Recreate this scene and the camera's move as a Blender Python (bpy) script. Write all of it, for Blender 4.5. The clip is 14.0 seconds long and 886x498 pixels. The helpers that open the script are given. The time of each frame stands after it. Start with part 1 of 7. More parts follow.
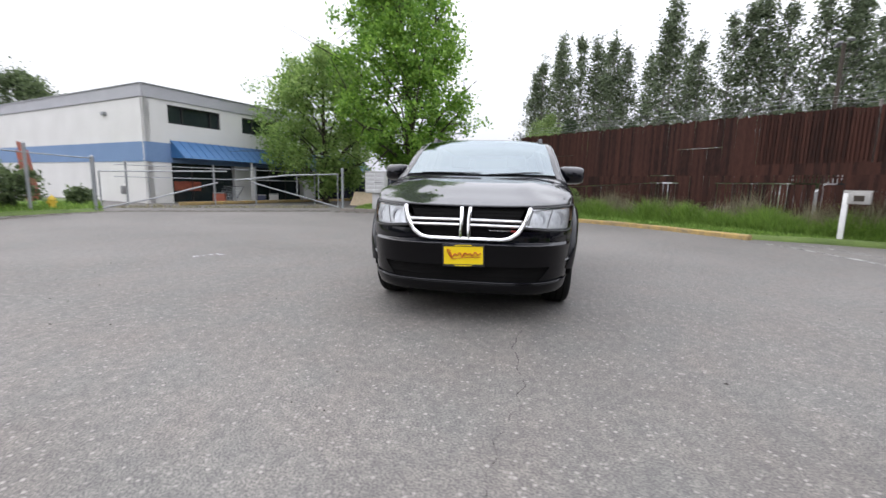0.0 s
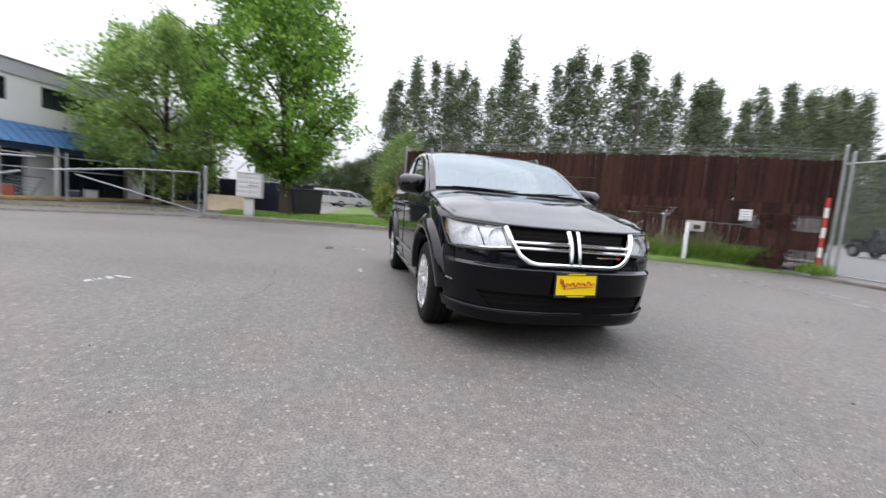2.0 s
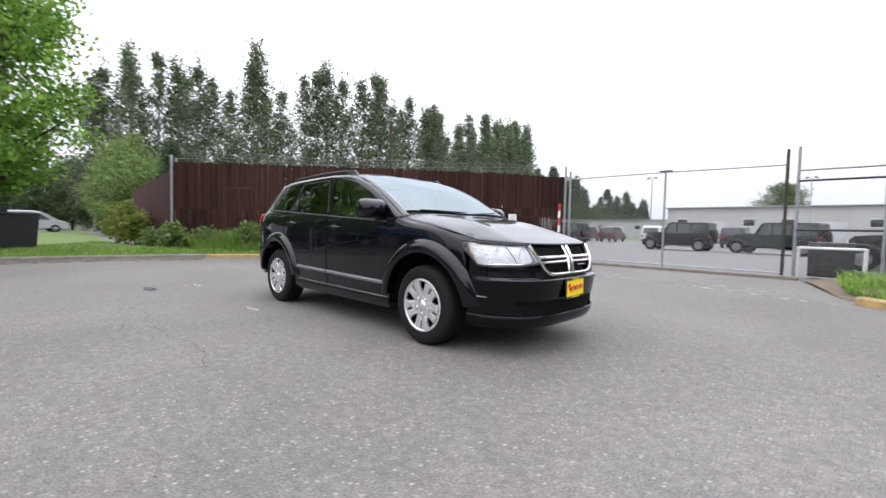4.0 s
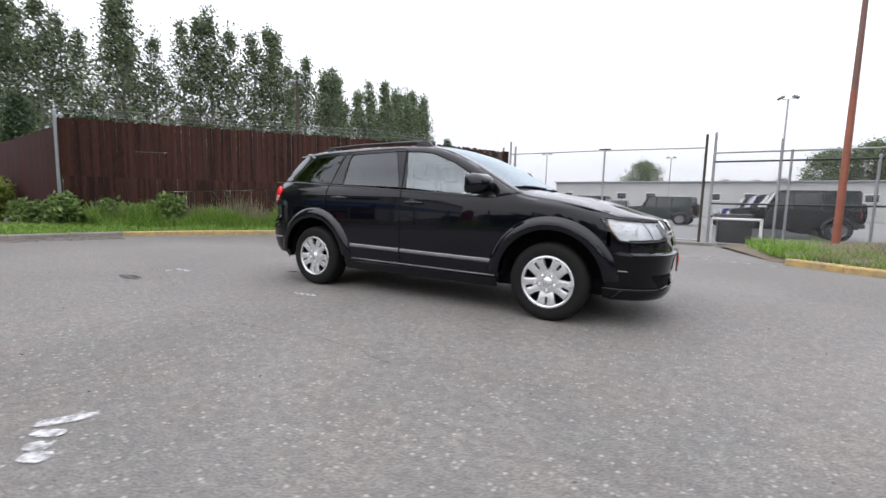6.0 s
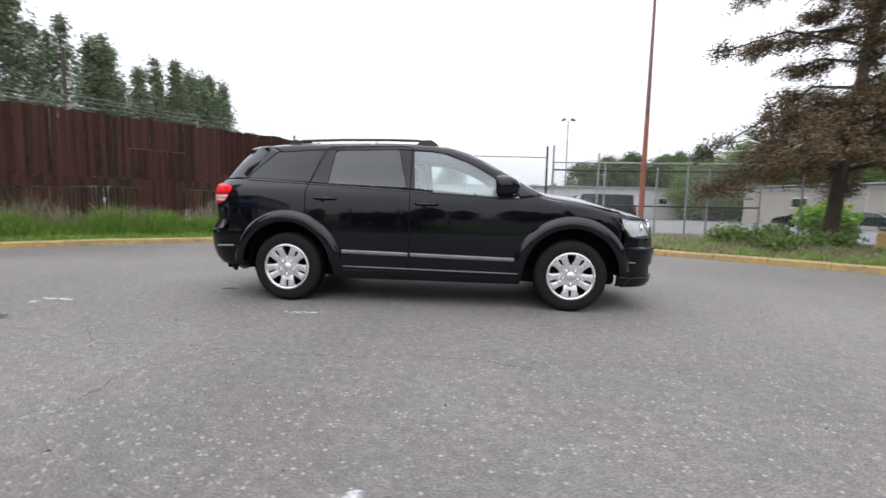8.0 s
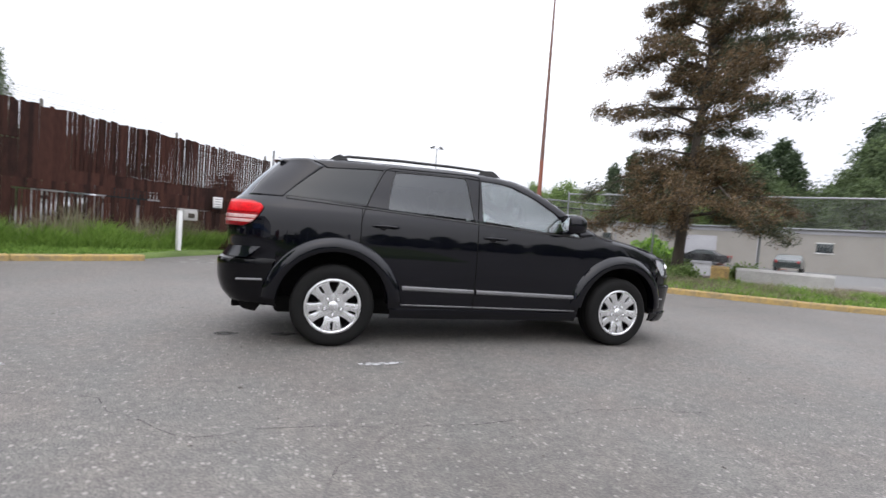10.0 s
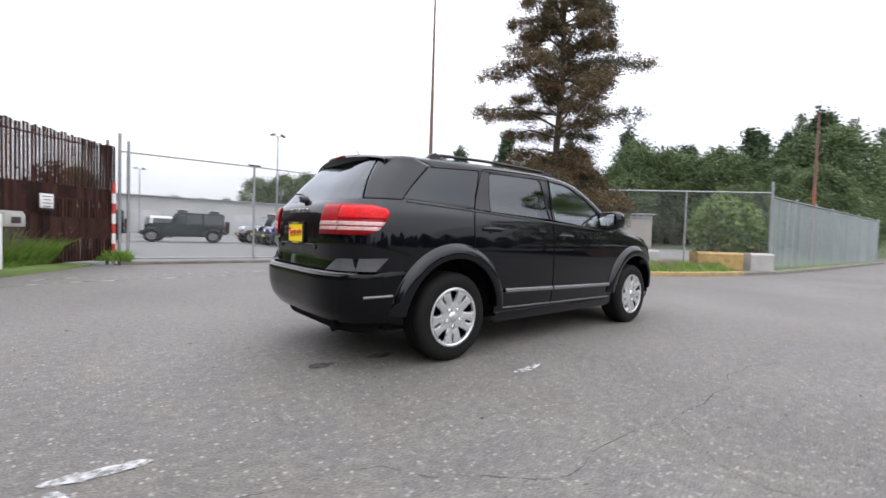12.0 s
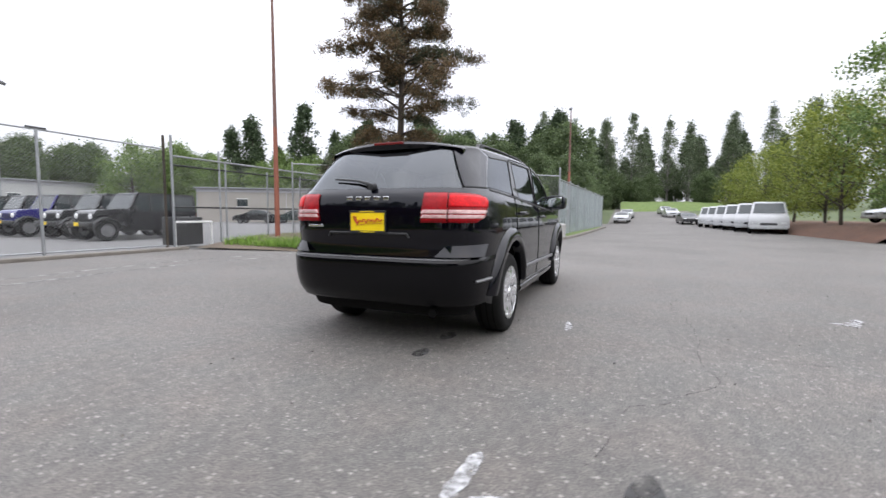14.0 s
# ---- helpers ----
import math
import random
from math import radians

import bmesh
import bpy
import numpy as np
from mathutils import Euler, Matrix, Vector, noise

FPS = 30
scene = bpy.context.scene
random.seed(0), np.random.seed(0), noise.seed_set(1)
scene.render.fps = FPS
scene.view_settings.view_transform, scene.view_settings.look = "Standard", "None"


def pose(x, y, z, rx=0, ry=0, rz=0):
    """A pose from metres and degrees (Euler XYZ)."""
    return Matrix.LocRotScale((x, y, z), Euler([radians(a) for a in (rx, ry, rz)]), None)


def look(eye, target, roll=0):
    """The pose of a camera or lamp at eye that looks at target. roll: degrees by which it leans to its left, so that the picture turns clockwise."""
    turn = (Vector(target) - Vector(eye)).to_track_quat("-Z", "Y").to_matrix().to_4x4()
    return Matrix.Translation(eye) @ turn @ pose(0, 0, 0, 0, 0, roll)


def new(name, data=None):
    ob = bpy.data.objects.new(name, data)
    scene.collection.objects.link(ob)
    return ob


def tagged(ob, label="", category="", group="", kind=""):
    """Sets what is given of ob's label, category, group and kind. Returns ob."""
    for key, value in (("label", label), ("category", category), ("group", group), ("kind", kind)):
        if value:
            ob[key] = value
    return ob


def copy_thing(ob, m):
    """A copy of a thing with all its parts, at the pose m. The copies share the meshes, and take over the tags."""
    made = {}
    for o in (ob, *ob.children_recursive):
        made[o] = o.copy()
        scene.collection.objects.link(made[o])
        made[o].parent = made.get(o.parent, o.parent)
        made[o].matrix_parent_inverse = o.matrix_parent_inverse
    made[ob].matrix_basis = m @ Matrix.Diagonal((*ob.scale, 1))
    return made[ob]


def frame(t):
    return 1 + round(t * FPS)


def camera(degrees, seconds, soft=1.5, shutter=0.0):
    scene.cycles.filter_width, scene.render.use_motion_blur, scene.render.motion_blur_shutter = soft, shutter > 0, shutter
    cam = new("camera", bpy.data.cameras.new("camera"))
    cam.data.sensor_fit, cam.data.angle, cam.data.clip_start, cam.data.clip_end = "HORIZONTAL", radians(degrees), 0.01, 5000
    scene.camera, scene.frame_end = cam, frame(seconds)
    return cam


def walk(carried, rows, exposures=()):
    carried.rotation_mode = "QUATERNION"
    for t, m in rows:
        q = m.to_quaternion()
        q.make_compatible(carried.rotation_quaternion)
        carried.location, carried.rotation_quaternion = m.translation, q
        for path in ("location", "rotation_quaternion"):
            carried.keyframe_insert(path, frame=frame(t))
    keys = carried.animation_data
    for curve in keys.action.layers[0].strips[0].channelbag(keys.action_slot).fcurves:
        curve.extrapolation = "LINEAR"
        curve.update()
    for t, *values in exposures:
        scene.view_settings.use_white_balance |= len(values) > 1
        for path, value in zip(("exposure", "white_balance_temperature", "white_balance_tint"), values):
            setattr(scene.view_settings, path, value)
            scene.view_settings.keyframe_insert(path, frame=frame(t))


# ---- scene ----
cam = camera(92.5, 14.0, shutter=0.5)
PATH = [
    (0, (5.648, 0.351, 1.073), (3.694, 0.04, 0.781), 1.4),
    (0.5, (5.502, -0.05, 1.039), (3.526, -0.161, 0.752), 2.5),
    (1, (5.393, -0.497, 1.046), (3.402, -0.4, 0.878), 3.4),
    (1.5, (5.229, -1.017, 1.038), (3.251, -0.776, 0.863), 3.1),
    (2, (5.09, -1.555, 1.025), (3.147, -1.124, 0.823), 4.8),
    (2.5, (4.93, -2.087, 1.033), (3.123, -1.254, 0.827), 5.9),
    (3, (4.695, -2.587, 1.027), (2.981, -1.577, 0.828), 1.3),
    (3.5, (4.48, -3.059, 1.035), (2.928, -1.802, 0.935), 1.4),
    (6, (2.483, -4.623, 1.033), (1.5, -2.894, 0.819), 1.4),
    (6.5, (2.023, -4.859, 1.013), (1.188, -3.054, 0.793), 1.0),
    (7, (1.528, -5.006, 1.032), (0.981, -3.094, 0.82), -1.5),
    (7.5, (1.021, -5.073, 1.015), (0.599, -3.126, 0.835), -0.6),
    (8, (0.521, -5.132, 0.998), (0.36, -3.147, 0.806), 1.3),
    (8.5, (-0.034, -5.035, 1.001), (-0.016, -3.041, 0.84), -0.5),
    (9, (-0.529, -4.95, 1.044), (-0.366, -2.961, 0.908), 0.6),
    (11.5, (-3.19, -3.782, 1.027), (-2.063, -2.129, 1.01), 3.5),
    (12, (-3.665, -3.452, 1.016), (-2.398, -1.906, 0.946), 1.8),
    (12.5, (-4.108, -3.097, 1.038), (-2.662, -1.721, 0.906), 1.8),
    (13, (-4.527, -2.713, 1.018), (-2.931, -1.516, 0.885), 0.2),
    (13.5, (-4.889, -2.303, 1.04), (-3.135, -1.356, 0.883), 1.2),
    (14, (-5.194, -1.837, 1.05), (-3.36, -1.056, 0.889), 0.4),
]
LIGHTNESS = ((0, 0.93), (0.5, 0.91), (1.5, 0.96), (2.0, 0.97), (2.5, 1.09), (3.0, 1.13), (3.7, 1.11), (6.0, 0.97), (7.0, 0.93), (9.0, 0.91), (11.5, 0.95), (14.0, 0.97))
walk(cam, [(t, look(eye, target, roll)) for t, eye, target, roll in PATH], LIGHTNESS)

# ---- sky and light: a bright overcast day ----
SUN_ELEV, SUN_ROT = radians(52), radians(200)
SKY_STRENGTH = 0.150
world = bpy.data.worlds.new("sky")
scene.world = world
world.use_nodes = True
wn, wl = world.node_tree.nodes, world.node_tree.links
wn.clear()
w_out = wn.new("ShaderNodeOutputWorld")
w_bg = wn.new("ShaderNodeBackground")
w_sky = wn.new("ShaderNodeTexSky")
w_sky.sky_type = "NISHITA"
w_sky.sun_disc = False
w_sky.sun_elevation, w_sky.sun_rotation = SUN_ELEV, SUN_ROT
w_sky.dust_density = 4.0
w_tc = wn.new("ShaderNodeTexCoord")
w_map = wn.new("ShaderNodeMapping")
w_map.inputs["Scale"].default_value = (1.0, 1.0, 3.0)
w_noise = wn.new("ShaderNodeTexNoise")
w_noise.inputs["Scale"].default_value = 1.6
w_noise.inputs["Detail"].default_value = 5.0
w_ramp = wn.new("ShaderNodeValToRGB")
w_ramp.color_ramp.elements[0].position, w_ramp.color_ramp.elements[0].color = 0.3, (8.95, 9.15, 10.35, 1)
w_ramp.color_ramp.elements[1].position, w_ramp.color_ramp.elements[1].color = 0.72, (11.6, 11.8, 12.6, 1)
w_mix = wn.new("ShaderNodeMixRGB")
w_mix.inputs["Fac"].default_value = 0.9
wl.new(w_tc.outputs["Generated"], w_map.inputs["Vector"])
wl.new(w_map.outputs["Vector"], w_noise.inputs["Vector"])
wl.new(w_noise.outputs["Fac"], w_ramp.inputs["Fac"])
wl.new(w_sky.outputs["Color"], w_mix.inputs[1])
wl.new(w_ramp.outputs["Color"], w_mix.inputs[2])
wl.new(w_mix.outputs["Color"], w_bg.inputs["Color"])
# an overcast sky is about three times as bright overhead as at the horizon
w_sep, w_up, w_lum, w_mul = wn.new("ShaderNodeSeparateXYZ"), wn.new("ShaderNodeMath"), wn.new("ShaderNodeMath"), wn.new("ShaderNodeMath")
w_up.operation, w_lum.operation, w_mul.operation = "MAXIMUM", "MULTIPLY_ADD", "MULTIPLY"
w_up.inputs[1].default_value = 0.0
w_lum.inputs[1].default_value, w_lum.inputs[2].default_value = 0.86, 0.28
w_mul.inputs[1].default_value = SKY_STRENGTH
wl.new(w_tc.outputs["Generated"], w_sep.inputs[0])
wl.new(w_sep.outputs["Z"], w_up.inputs[0])
wl.new(w_up.outputs[0], w_lum.inputs[0])
wl.new(w_lum.outputs[0], w_mul.inputs[0])
wl.new(w_mul.outputs[0], w_bg.inputs["Strength"])
wl.new(w_bg.outputs["Background"], w_out.inputs["Surface"])

sun_data = bpy.data.lights.new("sun", "SUN")
sun_data.energy, sun_data.angle, sun_data.color = 0.6, radians(130), (1.0, 0.97, 0.93)
sun = new("sun", sun_data)
sun.matrix_world = look((0, 0, 30), (30 * math.cos(SUN_ELEV) * math.sin(SUN_ROT) * -1, 30 * math.cos(SUN_ELEV) * math.cos(SUN_ROT) * -1, 30 - 30 * math.sin(SUN_ELEV)))


# ---- materials ----
def shader(name):
    m = bpy.data.materials.new(name)
    m.use_nodes = True
    nt = m.node_tree
    return m, nt.nodes, nt.links, nt.nodes["Principled BSDF"]


def surf(name, dark, light, scale=3.0, fine=40.0, rough=0.7, metal=0.0, bump=0.15, coat=0.0, spec=0.5, island=0.0, obj_rand=0.0, stretch=(1, 1, 1), rough_var=0.12, dist=0.01):
    """A worn surface: two noises mix two colours, the fine one gives relief, the coarse one varies the gloss."""
    m, n, l, p = shader(name)
    tc = n.new("ShaderNodeTexCoord")
    mp = n.new("ShaderNodeMapping")
    mp.inputs["Scale"].default_value = stretch
    l.new(tc.outputs["Object"], mp.inputs["Vector"])
    a, b = n.new("ShaderNodeTexNoise"), n.new("ShaderNodeTexNoise")
    a.inputs["Scale"].default_value, a.inputs["Detail"].default_value = scale, 6.0
    b.inputs["Scale"].default_value, b.inputs["Detail"].default_value = fine, 4.0
    for x in (a, b):
        l.new(mp.outputs["Vector"], x.inputs["Vector"])
    add = n.new("ShaderNodeMath")
    add.operation = "MULTIPLY_ADD"
    l.new(b.outputs["Fac"], add.inputs[0])
    add.inputs[1].default_value = 0.5
    half = n.new("ShaderNodeMath")
    half.operation = "MULTIPLY"
    l.new(a.outputs["Fac"], half.inputs[0])
    half.inputs[1].default_value = 0.5
    l.new(half.outputs[0], add.inputs[2])
    src = add.outputs[0]
    if island or obj_rand:
        r = n.new("ShaderNodeNewGeometry" if island else "ShaderNodeObjectInfo")
        k = n.new("ShaderNodeMath")
        k.operation = "MULTIPLY_ADD"
        l.new(r.outputs["Random Per Island" if island else "Random"], k.inputs[0])
        k.inputs[1].default_value = island or obj_rand
        o = n.new("ShaderNodeMath")
        o.operation = "SUBTRACT"
        l.new(src, o.inputs[0])
        o.inputs[1].default_value = 0.5 * (island or obj_rand)
        l.new(o.outputs[0], k.inputs[2])
        src = k.outputs[0]
    ramp = n.new("ShaderNodeValToRGB")
    ramp.color_ramp.elements[0].position, ramp.color_ramp.elements[0].color = 0.3, (*dark, 1)
    ramp.color_ramp.elements[1].position, ramp.color_ramp.elements[1].color = 0.7, (*light, 1)
    l.new(src, ramp.inputs["Fac"])
    l.new(ramp.outputs["Color"], p.inputs["Base Color"])
    rr = n.new("ShaderNodeMapRange")
    rr.inputs["To Min"].default_value, rr.inputs["To Max"].default_value = max(0.02, rough - rough_var), min(1.0, rough + rough_var)
    l.new(a.outputs["Fac"], rr.inputs["Value"])
    l.new(rr.outputs["Result"], p.inputs["Roughness"])
    p.inputs["Metallic"].default_value = metal
    p.inputs["Specular IOR Level"].default_value = spec
    p.inputs["Coat Weight"].default_value = coat
    p.inputs["Coat Roughness"].default_value = 0.03
    if bump:
        bp = n.new("ShaderNodeBump")
        bp.inputs["Strength"].default_value, bp.inputs["Distance"].default_value = bump, dist
        l.new(b.outputs["Fac"], bp.inputs["Height"])
        l.new(bp.outputs["Normal"], p.inputs["Normal"])
    return m


def pane_glass(name, tint, rough=0.015, ior=1.6, gloss=(1.0, 1.0, 1.0)):
    m, n, l, p = shader(name)
    n.remove(p)
    out = n["Material Output"]
    mix, tr, gl, fr = n.new("ShaderNodeMixShader"), n.new("ShaderNodeBsdfTransparent"), n.new("ShaderNodeBsdfGlossy"), n.new("ShaderNodeFresnel")
    tr.inputs["Color"].default_value = (*tint, 1)
    gl.inputs["Roughness"].default_value = rough
    gl.inputs["Color"].default_value = (*gloss, 1)
    fr.inputs["IOR"].default_value = ior
    l.new(fr.outputs[0], mix.inputs[0])
    l.new(tr.outputs[0], mix.inputs[1])
    l.new(gl.outputs[0], mix.inputs[2])
    l.new(mix.outputs[0], out.inputs["Surface"])
    return m


def leafy(name, dark, light, trans=0.35):
    m, n, l, p = shader(name)
    geo = n.new("ShaderNodeNewGeometry")
    ramp = n.new("ShaderNodeValToRGB")
    ramp.color_ramp.elements[0].color, ramp.color_ramp.elements[1].color = (*dark, 1), (*light, 1)
    l.new(geo.outputs["Random Per Island"], ramp.inputs["Fac"])
    l.new(ramp.outputs["Color"], p.inputs["Base Color"])
    p.inputs["Roughness"].default_value = 0.55
    p.inputs["Specular IOR Level"].default_value = 0.3
    tr = n.new("ShaderNodeBsdfTranslucent")
    l.new(ramp.outputs["Color"], tr.inputs["Color"])
    mix = n.new("ShaderNodeMixShader")
    mix.inputs[0].default_value = trans
    l.new(p.outputs[0], mix.inputs[1])
    l.new(tr.outputs[0], mix.inputs[2])
    l.new(mix.outputs[0], n["Material Output"].inputs["Surface"])
    return m


def asphalt_material():
    m, n, l, p = shader("asphalt")
    tc = n.new("ShaderNodeTexCoord")

    def tex(kind, scale, detail=3.0, stretch=None):
        t = n.new(kind)
        t.inputs["Scale"].default_value = scale
        if kind == "ShaderNodeTexNoise":
            t.inputs["Detail"].default_value = detail
        l.new(tc.outputs["Object"], t.inputs["Vector"])
        return t

    def ramp(src, p0, c0, p1, c1):
        r = n.new("ShaderNodeValToRGB")
        r.color_ramp.elements[0].position, r.color_ramp.elements[0].color = p0, (*c0, 1)
        r.color_ramp.elements[1].position, r.color_ramp.elements[1].color = p1, (*c1, 1)
        l.new(src, r.inputs["Fac"])
        return r

    def mixed(kind, fac, a, b):
        x = n.new("ShaderNodeMixRGB")
        x.blend_type = kind
        if isinstance(fac, float):
            x.inputs[0].default_value = fac
        else:
            l.new(fac, x.inputs[0])
        l.new(a, x.inputs[1])
        l.new(b, x.inputs[2])
        return x.outputs[0]

    large, mid = tex("ShaderNodeTexNoise", 0.35, 6.0), tex("ShaderNodeTexNoise", 4.0, 8.0)
    grit, stones = tex("ShaderNodeTexNoise", 95.0, 3.0), tex("ShaderNodeTexVoronoi", 40.0)
    base = ramp(large.outputs["Fac"], 0.3, (0.104, 0.100, 0.094), 0.7, (0.146, 0.140, 0.132)).outputs[0]
    patch = ramp(mid.outputs["Fac"], 0.35, (0.90, 0.90, 0.905), 0.7, (1.08, 1.07, 1.06)).outputs[0]
    base = mixed("MULTIPLY", 1.0, base, patch)
    warm = tex("ShaderNodeTexNoise", 1.7, 5.0)
    tint = ramp(warm.outputs["Fac"], 0.36, (0.985, 1.0, 0.995), 0.68, (1.05, 1.01, 0.99)).outputs[0]
    base = mixed("MULTIPLY", 1.0, base, tint)
    grain = tex("ShaderNodeTexNoise", 17.0, 5.0)
    rub = ramp(grain.outputs["Fac"], 0.36, (0.84, 0.84, 0.85), 0.68, (1.16, 1.15, 1.14)).outputs[0]
    base = mixed("MULTIPLY", 1.0, base, rub)
    speck = ramp(grit.outputs["Fac"], 0.36, (0.56, 0.56, 0.57), 0.66, (1.42, 1.40, 1.37)).outputs[0]
    base = mixed("MULTIPLY", 0.85, base, speck)
    sep = n.new("ShaderNodeSeparateColor")
    l.new(stones.outputs["Color"], sep.inputs["Color"])
    pale = ramp(sep.outputs["Red"], 0.74, (0, 0, 0), 0.98, (1, 1, 1)).outputs[0]
    core = ramp(stones.outputs["Distance"], 0.22, (1, 1, 1), 0.46, (0, 0, 0)).outputs[0]
    spot = mixed("MULTIPLY", 1.0, pale, core)
    light = n.new("ShaderNodeRGB")
    light.outputs[0].default_value = (0.265, 0.25, 0.23, 1)
    base = mixed("MIX", spot, base, light.outputs[0])
    l.new(base, p.inputs["Base Color"])
    rr = n.new("ShaderNodeMapRange")
    rr.inputs["To Min"].default_value, rr.inputs["To Max"].default_value = 0.62, 0.85
    l.new(mid.outputs["Fac"], rr.inputs["Value"])
    l.new(rr.outputs["Result"], p.inputs["Roughness"])
    p.inputs["Specular IOR Level"].default_value = 0.35
    bp = n.new("ShaderNodeBump")
    bp.inputs["Strength"].default_value, bp.inputs["Distance"].default_value = 0.5, 0.006
    l.new(grit.outputs["Fac"], bp.inputs["Height"])
    l.new(bp.outputs["Normal"], p.inputs["Normal"])
    return m


ASPHALT = asphalt_material()
LOT = surf("lot_asphalt", (0.095, 0.094, 0.092), (0.145, 0.143, 0.139), 0.5, 60, 0.9, bump=0.3)
PAINT_BLACK = surf("black_paint", (0.0018, 0.0019, 0.0042), (0.0028, 0.0030, 0.0062), 2, 300, 0.42, metal=0.4, bump=0.0, coat=1.0, rough_var=0.05, spec=0.0)
PAINT_BLACK.node_tree.nodes["Principled BSDF"].inputs["Coat IOR"].default_value = 1.42
TRIM_BLACK = surf("black_plastic", (0.010, 0.010, 0.011), (0.022, 0.022, 0.023), 8, 400, 0.55, bump=0.1, dist=0.001)
RUBBER = surf("tyre_rubber", (0.005, 0.005, 0.005), (0.010, 0.0098, 0.0095), 6, 120, 0.75, bump=0.2, dist=0.002, spec=0.18)
UNDER = surf("underbody", (0.004, 0.004, 0.004), (0.009, 0.0085, 0.0085), 6, 60, 0.9, bump=0.2, spec=0.1)
BUMPER_BLACK = surf("bumper_black", (0.0014, 0.0014, 0.0022), (0.0024, 0.0024, 0.0034), 3, 300, 0.14, bump=0.0, spec=0.24, rough_var=0.05)
CHROME = surf("chrome", (0.78, 0.78, 0.79), (0.88, 0.88, 0.89), 6, 80, 0.12, metal=1.0, bump=0.0, rough_var=0.05)
SILVER = surf("silver_paint", (0.58, 0.585, 0.60), (0.70, 0.705, 0.72), 6, 200, 0.26, metal=0.75, bump=0.03, coat=0.3, dist=0.001)
BRAKE_RED = surf("dark_red_lens", (0.10, 0.002, 0.003), (0.17, 0.004, 0.005), 10, 70, 0.2, bump=0.1, coat=0.3)
GREY_TRIM = surf("grey_trim", (0.10, 0.10, 0.105), (0.16, 0.16, 0.165), 6, 200, 0.35, bump=0.0)
REFLECTOR = surf("lamp_reflector", (0.62, 0.63, 0.65), (0.93, 0.935, 0.94), 16, 34, 0.2, metal=0.2, bump=0.7, dist=0.014, rough_var=0.08)
AMBER = surf("amber_lens", (0.62, 0.34, 0.17), (0.78, 0.50, 0.30), 20, 90, 0.15, bump=0.1, coat=0.6)
RED_GLOW = surf("bright_red_lens", (0.32, 0.002, 0.005), (0.78, 0.005, 0.012), 16, 70, 0.35, bump=0.3, coat=0.12, dist=0.004, spec=0.15)
RED_LENS = surf("red_lens", (0.15, 0.0015, 0.004), (0.42, 0.004, 0.010), 14, 60, 0.35, bump=0.3, coat=0.15, dist=0.004, spec=0.2)
PINK_LENS = surf("clear_lens", (0.42, 0.20, 0.20), (0.74, 0.52, 0.50), 24, 70, 0.15, bump=0.3, coat=1.0, dist=0.004)
YELLOW_PLATE = surf("yellow_plate", (0.80, 0.56, 0.0), (0.88, 0.66, 0.01), 12, 90, 0.4, bump=0.05)
RED_INK = surf("red_ink", (0.42, 0.03, 0.02), (0.52, 0.05, 0.03), 12, 90, 0.5, bump=0.0)
SEAT = surf("seat_cloth", (0.07, 0.07, 0.072), (0.12, 0.12, 0.122), 8, 150, 0.9, bump=0.3, dist=0.003)
GLASS_CLEAR = pane_glass("clear_glass", (0.80, 0.90, 0.89), ior=2.25, gloss=(0.9, 0.97, 1.0))
GLASS_SHIELD = pane_glass("windscreen_glass", (0.20, 0.235, 0.24), rough=0.05, ior=2.5, gloss=(0.84, 0.95, 1.0))
GLASS_DARK = pane_glass("tinted_glass", (0.05, 0.054, 0.058), ior=1.72, gloss=(0.92, 0.96, 1.0))
GLASS_QUARTER = pane_glass("privacy_glass", (0.03, 0.032, 0.036), ior=1.5, gloss=(0.92, 0.96, 1.0))
GLASS_LENS = pane_glass("lens_glass", (0.96, 0.97, 0.98), ior=1.4)
STEEL = surf("galvanised_steel", (0.23, 0.24, 0.25), (0.37, 0.38, 0.39), 5, 60, 0.5, metal=0.6, bump=0.1, dist=0.002)
WIRE = surf("fence_wire", (0.22, 0.225, 0.23), (0.36, 0.365, 0.37), 5, 60, 0.6, metal=0.4, bump=0.0)
GREEN_MESH = surf("green_grey_slat", (0.22, 0.25, 0.26), (0.33, 0.37, 0.375), 1.2, 30, 0.6, bump=0.1, island=0.4)
RUST_POLE = surf("rust_red_steel", (0.17, 0.05, 0.03), (0.30, 0.11, 0.07), 3, 40, 0.75, bump=0.3)
SLAT = surf("brown_slat", (0.0165, 0.0072, 0.0055), (0.057, 0.0225, 0.016), 1.3, 22, 0.8, bump=0.2, spec=0.2, obj_rand=0.35, stretch=(1, 1, 0.25))
SLAT_RED = surf("dull_red_slats", (0.022, 0.0055, 0.006), (0.062, 0.013, 0.013), 1.3, 22, 0.8, bump=0.2, spec=0.2, island=0.3, stretch=(1, 1, 0.25))
SLAT_J = surf("brown_slats_far", (0.0165, 0.0072, 0.0055), (0.057, 0.0225, 0.016), 1.3, 22, 0.8, bump=0.2, spec=0.2, island=0.35, stretch=(1, 1, 0.25))
CONCRETE = surf("concrete", (0.25, 0.245, 0.235), (0.42, 0.41, 0.39), 2.5, 45, 0.9, bump=0.35)
KERB_GREY = surf("kerb_concrete", (0.09, 0.08, 0.068), (0.22, 0.20, 0.175), 3, 40, 0.92, bump=0.5)
KERB_YELLOW = surf("worn_yellow_paint", (0.15, 0.125, 0.085), (0.42, 0.28, 0.085), 3, 14, 0.8, bump=0.5)
